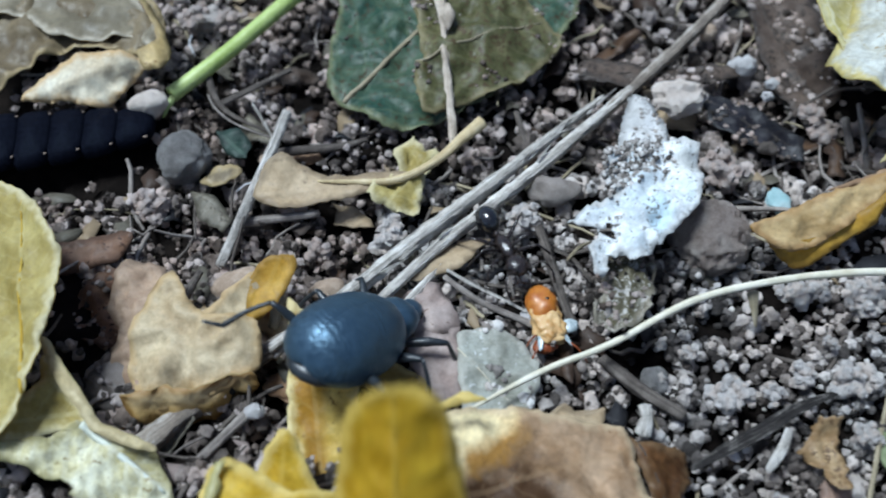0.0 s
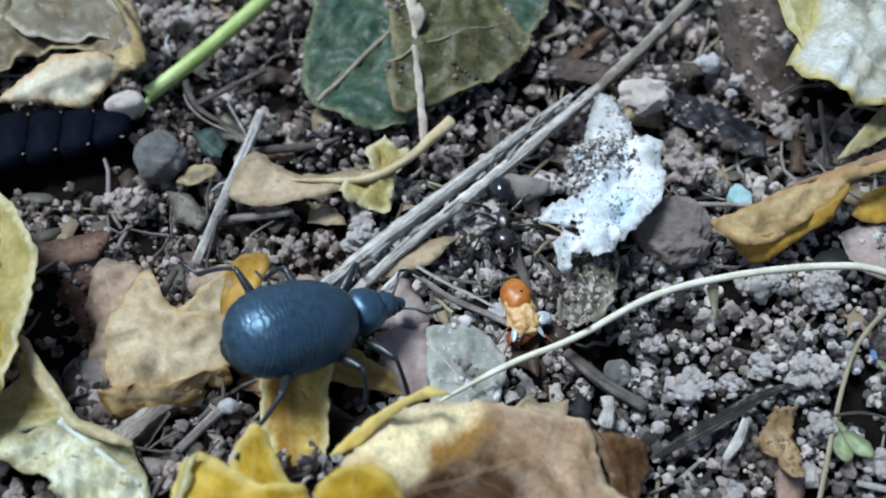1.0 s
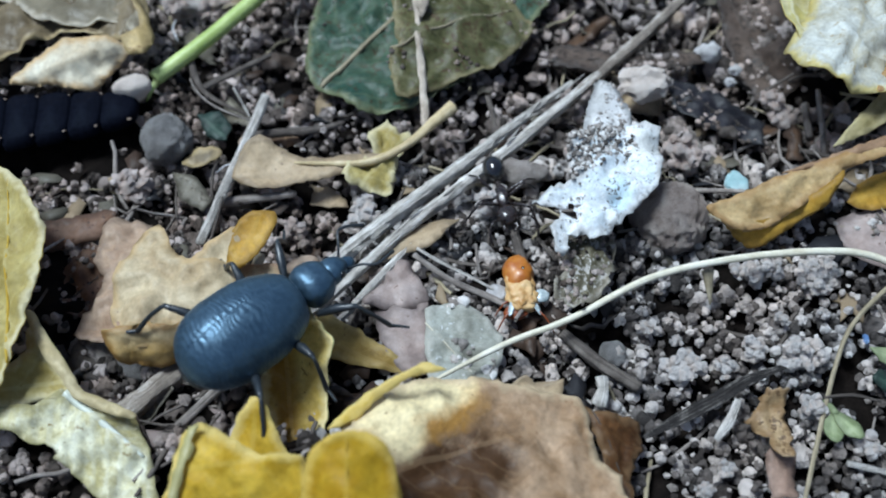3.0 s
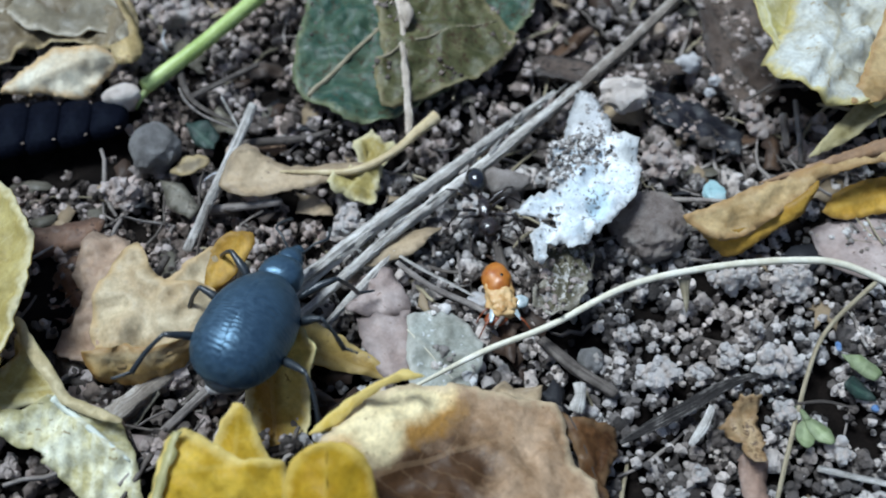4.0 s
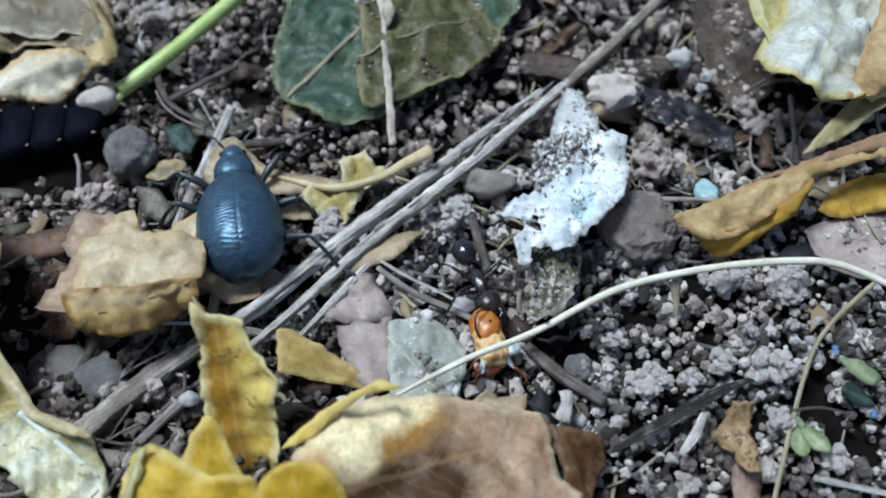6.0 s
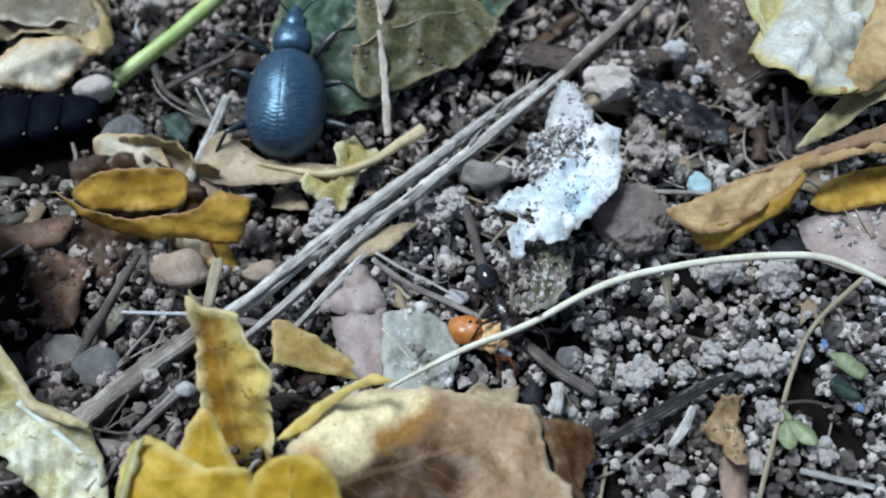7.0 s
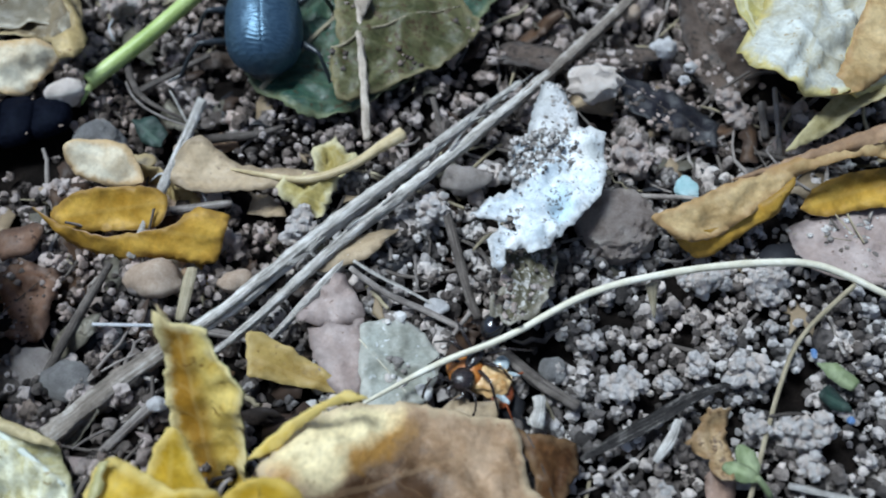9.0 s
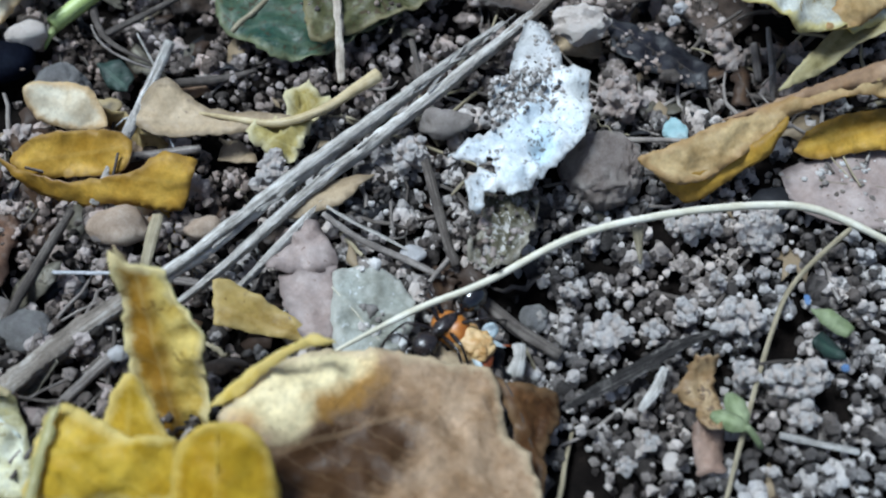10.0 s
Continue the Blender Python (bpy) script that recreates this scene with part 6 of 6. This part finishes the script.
def beetle():
    root = thing("beetle", "blue-black domed beetle with ribbed wing cases walking over the litter", "beetle")
    for side in (-1, 1):
        part("wing_case", shell_half("wing_case", side, M_BEETLE, -3.9, 4.1, 2.9, 2.75, 2.45), root)
    part("abdomen", blob_mesh("abdomen", M_BEETLE_LEG, (0, -0.2, 1.75), (2.5, 3.8, 1.25)), root)
    v, f = lump(4, 2.0, 0.012, 5.0, 0.03)
    sq = np.sign(v) * np.abs(v) ** 0.85
    part("pronotum", mesh_of("pronotum", sq * (1 - 0.1 * sq[:, 1:2] * np.array([[1, 0, 0.8]])) * (1.45, 1.32, 1.2) + (0, 5.6, 2.4), f, [M_BEETLE]), root)
    head = part("head", blob_mesh("head", M_BEETLE, (0, 7.1, 2.4), (0.92, 1.1, 0.85), seed=3, taper=0.25), root)
    part("snout", blob_mesh("snout", M_BEETLE, (0, 8.1, 2.1), (0.55, 0.75, 0.5), seed=5, taper=0.15), head)
    for side in (-1, 1):
        part("eye", blob_mesh("eye", M_EYE, (0.76 * side, 7.25, 2.6), (0.22, 0.26, 0.26), 2), head)
        part("antenna", tube_mesh("antenna", [(0.45 * side, 8.0, 2.3), (1.2 * side, 8.6, 3.0), (1.8 * side, 9.1, 3.1), (1.7 * side, 10.0, 2.9), (1.4 * side, 10.9, 2.5)], [0.09, 0.08, 0.1, 0.11, 0.15], M_BEETLE_LEG, sides=8), root)
    legs = []
    for y, sweep in ((4.6, 1.0), (2.2, 0.1), (-0.6, -1.0)):
        for side in (-1, 1):
            k = (side, 1, 1)
            reach = 1.0 if sweep >= 0 else 1.15
            knee = np.array((2.1 * reach, 1.4 * sweep, 1.0))
            foot = np.array((3.2 * reach, 2.9 * sweep, -1.5))
            toe = foot + np.array((0.9, 0.75 * sweep, -0.2))
            leg = part("leg", tube_mesh("leg", np.array([(0, 0, 0), knee * 0.5 + (0, 0, 0.15), knee]) * k, [0.2, 0.31, 0.16], M_BEETLE_LEG, sides=10, rough=0.04), root, m=mpose(1.6 * side if y > 4 else 2.1 * side, y, 1.8))
            part("tibia", tube_mesh("tibia", np.array([knee, (knee + foot) / 2 + (0.1, 0, 0.1), foot]) * k, [0.13, 0.14, 0.18], M_BEETLE_LEG, sides=8), leg)
            part("foot", tube_mesh("foot", np.array([foot, (foot + toe) / 2, toe]) * k, [0.13, 0.12, 0.08], M_BEETLE_LEG, sides=8, rough=0.35, step=0.2), leg)
            legs.append((leg, side, sweep))
    return root, legs


BEETLE, BEETLE_LEGS = beetle()


def ant():
    root = thing("ant", "glossy black and dark red ant dragging its orange prey", "ant")
    part("gaster", blob_mesh("gaster", M_ANT_BLACK, (0, -2.1, 1.35), (0.82, 1.05, 0.8), seed=1), root)
    part("waist", blob_mesh("waist", M_ANT, (0, -0.85, 1.1), (0.22, 0.3, 0.32), 2), root)
    part("thorax", blob_mesh("thorax", M_ANT, (0, 0.35, 1.2), (0.48, 1.05, 0.5), seed=2, amp=0.12, f=1.6), root)
    head = part("head", blob_mesh("head", M_ANT, (0, 2.0, 1.15), (0.78, 0.85, 0.55), seed=3), root)
    for side in (-1, 1):
        part("eye", blob_mesh("eye", M_EYE, (0.62 * side, 2.1, 1.35), (0.14, 0.16, 0.14), 2), head)
        part("jaw", tube_mesh("jaw", [(0.35 * side, 2.65, 1.05), (0.5 * side, 3.0, 1.0), (0.12 * side, 3.35, 0.95)], [0.17, 0.15, 0.05], M_ANT, sides=8), head)
        part("antenna", tube_mesh("antenna", [(0.3 * side, 2.6, 1.4), (1.3 * side, 2.9, 2.0), (1.7 * side, 3.6, 1.5), (1.6 * side, 4.2, 1.0)], [0.07, 0.06, 0.07, 0.09], M_ANT, sides=6), root)
    legs = []
    for y, sw in ((0.9, 0.9), (0.4, 0.0), (-0.1, -1.0)):
        for side in (-1, 1):
            k = (side, 1, 1)
            leg = part("leg", tube_mesh("leg", np.array([(0, 0, 0), (0.8, 0.4 * sw, 0.5), (1.5, 0.8 * sw, 0.75)]) * k, [0.12, 0.14, 0.08], M_ANT, sides=7), root, m=mpose(0.35 * side, y, 0.95))
            part("tibia", tube_mesh("tibia", np.array([(1.5, 0.8 * sw, 0.75), (2.1, 1.5 * sw, -0.1), (2.5, 2.1 * sw, -0.8)]) * k, [0.08, 0.08, 0.05], M_ANT, sides=7), leg)
            legs.append((leg, side, sw))
    return root, legs


ANT, ANT_LEGS = ant()


def prey():
    root = thing("insect_prey", "small orange and cream soft-bodied insect dragged by the ant", "insect")
    part("head", blob_mesh("head", M_PREY, (0, 1.15, 1.0), (1.05, 1.3, 0.85), seed=7, amp=0.12), root)
    part("spot", blob_mesh("spot", M_EYE, (0.25, 1.1, 1.78), (0.12, 0.13, 0.07), 2, seed=4, amp=0.2), root, "small dark spot")
    part("thorax", blob_mesh("thorax", M_PREY_PALE, (0, -0.1, 0.9), (1.0, 1.5, 0.68), sub=4, rings=0.05, seed=8, amp=0.2, f=2.2, fine=0.05), root)
    part("abdomen", blob_mesh("abdomen", M_PREY_PALE, (0.1, -0.75, 0.8), (1.1, 0.95, 0.66), sub=4, rings=0.05, seed=9, amp=0.15, f=1.5), root)
    part("tail", blob_mesh("tail", M_PREY_DARK, (-0.5, -1.5, 0.4), (0.85, 0.55, 0.45), seed=10, amp=0.1), root, "dark red tail end")
    part("wing", blob_mesh("wing", M_WING, (1.3, -0.7, 0.9), (0.55, 0.5, 0.3), seed=11, amp=0.1), root, "pale blue-white shiny wing stub")
    for side in (-1, 1):
        part("wing", blob_mesh("wing", M_WING, (0, 0, 0), (0.2, 0.85, 0.06), seed=12 + side, amp=0.15), root, "thin whitish crumpled wing", m=mpose(0.75 * side, -1.2, 0.95, 8, 20 * side, 22 * side))
    for side, y, ey, ez in ((-1, -0.6, -1.4, -0.1), (1, -1.4, -3.0, -0.1), (-1, -1.3, -2.6, 0.0)):
        part("leg", tube_mesh("leg", [(0.6 * side, y, 0.7), (1.3 * side, (y + ey) / 2, 0.8), (1.9 * side, ey, ez)], [0.08, 0.06, 0.04], M_PREY_DARK, sides=7), root)
    return root


PREY = prey()


def larva():
    """A glow-worm-like grub: overlapping black plates, each with two pale rear corners."""
    root = thing("larva", "black flat segmented beetle larva with pale plate corners", "larva", (-22.6, 12.3, 0))
    for i in range(9):
        wide = (1.75, 2.2, 2.45, 2.6, 2.65, 2.6, 2.5, 2.3, 2.0)[i]
        long = 1.42 if i else 1.6
        verts, faces = [], []
        for layer, (k, z) in enumerate(((1.0, 0.0), (0.98, 0.55), (0.8, 0.95), (0.0, 1.15))):
            for j in range(28):
                a = 2 * math.pi * j / 28
                ca, sa = math.cos(a), math.sin(a)
                e = 0.45 if i else 0.75
                x = long * k * math.copysign(abs(ca) ** e, ca)
                y = wide * k * math.copysign(abs(sa) ** 0.6, sa) * (1.0 - (0.14 if i else 0.25) * ca * k)
                verts.append((x, y, z + 0.04 * noise3(x, y, i, 1.6, 2)))
        for r in range(3):
            for j in range(28):
                faces.append((r * 28 + j, r * 28 + (j + 1) % 28, (r + 1) * 28 + (j + 1) % 28, (r + 1) * 28 + j))
        turn = 12 + 1.5 * i
        seg = part("segment", mesh_of("segment", verts, faces, [M_LARVA]), root, m=mpose(-2.3 * i, -0.5 * i + 0.02 * i * i, 1.0 + 0.12 * i - 0.012 * i * i, 0, -7, turn - 8))
        for s in (-1, 1):
            part("spot", blob_mesh("spot", M_LARVA_SPOT, (long * 0.74, s * wide * 0.74, 0.6), (0.2, 0.13, 0.08), 2, seed=i + s, amp=0.15), seg, "pale tan plate corner")
    return root


larva()

# ---- seedling and loose clod ----
SEEDLING_SIZE = 0.72
SEEDLING = thing("seedling", "tiny pale green seedling with two fleshy seed leaves", "seedling")
for a, tilt in ((-22, 35), (26, 30)):
    me = leaf_mesh("seed_leaf", [(SEEDLING_SIZE * u, SEEDLING_SIZE * v) for u, v in ((0, -0.25), (0.9, -0.75), (2.0, -0.8), (2.9, -0.3), (3.0, 0.3), (2.0, 0.8), (0.9, 0.75), (0, 0.25))], LM["seedling"], LM["seedling"], step=0.25, thick=0.14, cup=0.3, wrinkle=0.15, crease=0.1, ragged=0.03, seed=a + 40.0)
    part("seed_leaf", me, SEEDLING, m=mpose(0, 0, 0.9, 0, -tilt * 0.3, 90 + a))
part("stalk", tube_mesh("stalk", [(0, 0.1, 1.0), (0.05, -0.5, 0.7), (0.1, -1.2, 0.0)], [0.24, 0.22, 0.2], LM["seedling"], sides=8), SEEDLING)
CLOD = thing("clod", "pale clod of stuck soil granules tumbling down", "clod")
clod_rng = np.random.default_rng(77)
part("core", lump_mesh("core", M_CRUMB, 3, 59.0, 0.25, 1.2, 0.1, (1.0, 1.1, 0.6)), CLOD)
for i in range(95):
    d = clod_rng.normal(size=3)
    d *= clod_rng.uniform(0.75, 1.05) / np.linalg.norm(d)
    s = clod_rng.uniform(0.2, 0.42)
    part("granule", GRANULES[i % 8], CLOD, m=mpose(*(d * (1.5, 1.75, 1.0)), *clod_rng.uniform(0, 360, 3)) @ Matrix.Diagonal((s, s, s, 1)))

# ---- keyed poses: seconds, x, y, z (mm), turns (degrees) ----
BEETLE_ROWS = [
    (0, -6.3, -9.0, 3.2, -35, -0, -38),
    (0.3, -7.1, -9.2, 4.2, -32, 5, -43),
    (0.7, -7.5, -10.6, 4.5, -24, 7, -42),
    (1, -7.8, -8.4, 4.3, -24, 4, -58),
    (1.3, -7.5, -9.2, 4.7, -26, 6, -53),
    (1.5, -8.0, -7.3, 3.2, -29, 1, -67),
    (1.7, -9.1, -7.8, 4.9, -24, 4, -73),
    (2, -9.0, -10.1, 3.7, -30, 6, -57),
    (2.2, -9.5, -10.3, 4.2, -20, 2, -59),
    (2.5, -9.1, -10.6, 4.5, -10, 4, -45),
    (2.7, -9.8, -9.9, 4.0, -4, 0, -49),
    (3.8, -8.9, -10.1, 3.9, -13, 1, -21),
    (4.2, -8.3, -9.1, 3.8, -15, -0, -13),
    (4.5, -8.7, -6.6, 2.0, -7, 1, -19),
    (4.8, -9.1, -2.4, 1.6, -21, 2, -34),
    (5, -9.1, -1.1, 1.0, -24, -0, -33),
    (5.3, -7.7, -2.1, 1.0, -5, -3, -5),
    (5.7, -9.2, -0.2, 1.0, 4, 4, -0),
    (6, -9.0, 0.7, 0.9, -5, 5, 12),
    (6.2, -8.8, 2.9, 1.0, 0, 4, 6),
    (7.4, -5.7, 13.4, 1.2, 15, 1, -2),
    (8, -6.3, 13.8, 1.1, 13, 1, 6),
    (8.5, -6.9, 17.8, 1.1, 6, 2, 6),
    (9, -7.1, 19.0, 1.4, 9, 3, 6),
    (9.2, -7.4, 20.9, 1.5, 6, 3, 7),
    (9.5, -8.0, 22.6, 1.8, 5, 2, 8),
    (10, -8.6, 25.4, 2.0, 3, 0, 9),
]
ANT_ROWS = [
    (0, 4.3, 1.6, 0.7, -153),
    (0.5, 5.1, 3.6, 0.7, -159),
    (1, 6.6, 3.7, 0.7, -178),
    (1.5, 6.1, 4.6, 0.7, -167),
    (2, 6.4, 4.5, 0.7, -169),
    (2.5, 6.5, 4.4, 0.7, -168),
    (4, 6.5, 4.0, 0.7, -167),
    (4.5, 6.3, 4.2, 0.7, -169),
    (5, 6.8, 2.9, 0.7, -166),
    (5.3, 6.3, -0.1, 0.7, -163),
    (5.5, 6.6, -1.3, 0.7, -169),
    (6, 7.1, -1.9, 0.7, -157),
    (6.2, 7.5, -2.8, 0.7, -158),
    (7.5, 9.3, -5.4, 0.7, -157),
    (8, 9.0, -6.8, 0.7, -168),
    (8.5, 9.0, -6.9, 0.7, -201),
    (9, 8.8, -7.3, 0.7, -209),
    (9.2, 8.5, -8.7, 0.7, -211),
    (9.5, 8.7, -8.7, 0.7, -214),
    (10, 8.4, -8.7, 0.7, -224),
]
PREY_ROWS = [
    (0, 7.0, -4.0, 0.3, 13),
    (0.5, 7.4, -3.4, 0.3, 13),
    (1, 7.5, -3.8, 0.3, 12),
    (1.5, 7.8, -3.6, 0.3, 13),
    (2, 8.0, -2.6, 0.3, 10),
    (2.5, 7.8, -3.4, 0.3, 6),
    (4, 7.6, -3.3, 0.3, 9),
    (4.5, 7.9, -3.5, 0.3, 12),
    (5, 8.0, -3.3, 0.3, 10),
    (5.3, 7.6, -5.3, 0.3, 11),
    (5.5, 7.9, -6.3, 0.3, 13),
    (6, 7.9, -6.5, 0.3, 13),
    (6.2, 7.8, -6.6, 0.3, 13),
    (6.8, 8.0, -6.5, 0.3, 58),
    (7.5, 8.1, -6.45, 0.3, 100),
    (8, 8.1, -6.5, 0.3, 98),
    (8.5, 9.3, -8.1, 0.3, 80),
    (9, 9.2, -8.7, 0.3, 70),
    (9.2, 9.3, -9.0, 0.3, 66),
    (9.5, 9.4, -9.4, 0.3, 60),
    (10, 9.5, -9.6, 0.3, 52),
]
SEEDLING_ROWS = [
    (0, 26.8, -12.3, 0.4, 185),
    (8, 26.8, -12.3, 0.4, 185),
    (8.1, 26.7, -12.4, 0.5, 185),
    (8.3, 24.9, -15.2, 0.6, 50),
    (8.5, 25.0, -15.2, 0.6, 45),
    (10, 25.0, -15.2, 0.6, 45),
]
CLOD_ROWS = [
    (0, 33.8, -19.0, 0.4, 0, 0),
    (8, 33.8, -19.0, 0.4, 0, 0),
    (8.1, 32.0, -17.2, 1.6, 0, 0),
    (8.2, 29.4, -15.1, 2.2, -50, 30),
    (8.3, 28.7, -12.3, 1.0, -90, 50),
    (8.4, 28.6, -12.0, 0.8, -95, 52),
    (10, 28.6, -12.0, 0.8, -95, 52),
]
# seconds, shift (mm), lift and roll (degrees) of the crumpled leaf about its far edge
LEAF_ROWS = [(0, 0, 0, 0, 0, 0), (1.9, 0, 0, 0, 0, 0), (2.2, 0.4, 1.0, 0.6, 0, -8), (2.7, 0.4, 1.2, 0.8, 0, -10), (3.8, -0.5, 0.2, 0.3, 4, -4), (4.3, 0, 1.6, 0.8, 2, -8), (4.9, 0.8, 2.6, 0.9, 0, -14), (5.5, 0.8, 2.8, 0.9, 0, -16), (6.0, 0.6, 2.8, 1.0, 0, -22), (6.2, 0, 2.2, 1.2, 0, -34), (6.5, 0, 2.0, 1.5, 0, -80), (6.8, 0, 1.0, 1.2, 0, -135), (7.2, 0, 0, 0, 0, -180), (10, 0, 0, 0, 0, -180)]
# seconds, sideways and upward shift (mm), tilt of the springing lobe
LOBE_ROWS = [(0, 0.6, 6.2, 20), (0.2, 0.6, 0.2, 0), (0.7, 0.4, 0.9, 0), (1.0, 0.2, 0.3, 0), (1.3, 0.2, 1.6, 0), (1.6, -0.2, 3.2, 5), (1.9, 0, 2.6, 5), (2.2, 0, 2.4, 5), (2.5, 0.2, 2.6, 5), (2.7, 0, 1.0, 0), (3.8, 0, 0.4, 0), (4.5, 0, 0, 0), (10, 0, 0, 0)]
# seconds, degree to which the crumpled leaf beside it is pulled back and down
PULL_ROWS = [(0, 0), (1.3, 0), (1.5, 0.5), (1.7, 1), (2.1, 1), (2.3, 0.35), (2.5, 0), (10, 0)]
# seconds, degrees by which the upright tip is bent down about its foot under the beetle
TONGUE_ROWS = [(0, 27), (1.3, 27), (1.6, 25), (1.9, 27), (2.7, 27), (3.8, 27), (4.2, 28), (4.5, 30), (4.8, 19), (5.0, 6), (5.2, -3), (5.5, 0), (10, 0)]
# seconds, place (mm) and tilt of the cream scrap, uncovered when the leaf rolls over
FLAP_ROWS = [(0, 0.5, -10.5, -2.6, -20), (6.0, 0.5, -10.5, -2.6, -20), (6.6, 0.2, -5.0, -1.0, -10), (7.0, 0, 0, 0, 0), (10, 0, 0, 0, 0)]

# seconds, turn (degrees) of the dry leaf with the long stalk
STALK_ROWS = [(0, 11), (5.5, 11), (5.8, 3), (6.0, -6), (6.2, -5), (7.0, 0), (10, 0)]


def stride(legs, path, step, swing, lift):
    """Tripod gait: legs swing with the distance walked, three and three."""
    t0, gone = [0.0], [0.0]
    for a, b in zip(path, path[1:]):
        t0.append(b[0])
        gone.append(gone[-1] + math.hypot(b[1] - a[1], b[2] - a[2]) + 0.02 * abs(b[-1] - a[-1]))
    for n, (leg, side, sweep) in enumerate(legs):
        base = leg.matrix_basis.copy()
        phase = math.pi * ((n // 2 + (side > 0)) % 2)
        rows = []
        for t in np.arange(0, 10.01, 0.2):
            a = 2 * math.pi * np.interp(t, t0, gone) / step + phase
            rows.append((float(t), base @ pose(0, 0, 0, 0, -side * lift * max(0.0, math.cos(a)), side * swing * math.sin(a))))
        walk(leg, rows)

def motions():
    walk(BEETLE, [(t, mpose(x, y, z, 0, 0, turn) @ mpose(0, 0, 0, pitch) @ mpose(0, 0, 0, 0, bank)) for t, x, y, z, pitch, bank, turn in BEETLE_ROWS])
    walk(ANT, [(t, mpose(x, y, z, 0, 0, turn)) for t, x, y, z, turn in ANT_ROWS])
    walk(PREY, [(t, mpose(x, y, z, 0, 0, turn)) for t, x, y, z, turn in PREY_ROWS])
    walk(SEEDLING, [(t, mpose(x, y, z, 0, 0, turn)) for t, x, y, z, turn in SEEDLING_ROWS])
    walk(CLOD, [(t, mpose(x, y, z, a, b)) for t, x, y, z, a, b in CLOD_ROWS])
    stride(BEETLE_LEGS, BEETLE_ROWS, 4.2, 17, 9)
    stride(ANT_LEGS, ANT_ROWS, 2.6, 20, 10)
    # the crumpled leaf: nudged, heaved up, then rolled over by the beetle
    base = F_ROOT.matrix_basis.copy()
    hinge = Vector((-15.5, -1.5, 0.8)) * MM
    rows = []
    for t, dx, dy, dz, lift, roll in LEAF_ROWS:
        tip = Matrix.Translation(hinge) @ pose(0, 0, 0, roll, lift, 0) @ Matrix.Translation(-hinge)
        rows.append((t, Matrix.Translation(Vector((dx, dy, dz)) * MM) @ tip @ base))
    walk(F_ROOT, rows)
    tip_way = TONGUE.children[0].matrix_basis.copy()
    base_lobe, base_tongue = G_LOBE.matrix_basis.copy(), TONGUE.matrix_basis.copy()
    walk(G_LOBE, [(t, Matrix.Translation(Vector((dx, 0.3 * dz, dz)) * MM) @ base_lobe @ pose(0, 0, 0, tilt)) for t, dx, dz, tilt in LOBE_ROWS])
    walk(TONGUE, [(t, base_tongue @ tip_way @ Matrix.Translation((-7 * MM, 0, 0)) @ pose(0, 0, 0, 0, bend) @ Matrix.Translation((7 * MM, 0, 0)) @ tip_way.inverted()) for t, bend in TONGUE_ROWS])
    base_pull = Y_ROOT.matrix_basis.copy()
    walk(Y_ROOT, [(t, Matrix.Translation(Vector((0, -2.8 * k, -1.0 * k)) * MM) @ base_pull) for t, k in PULL_ROWS])
    base_flap = CREAM_FLAP.matrix_basis.copy()
    walk(CREAM_FLAP, [(t, Matrix.Translation(Vector((dx, dy, dz)) * MM) @ base_flap @ pose(0, 0, 0, tilt)) for t, dx, dy, dz, tilt in FLAP_ROWS])
    base_dry = C_ROOT.matrix_basis.copy()
    walk(C_ROOT, [(t, base_dry @ pose(0, 0, 0, 0, 0, turn)) for t, turn in STALK_ROWS])


motions()
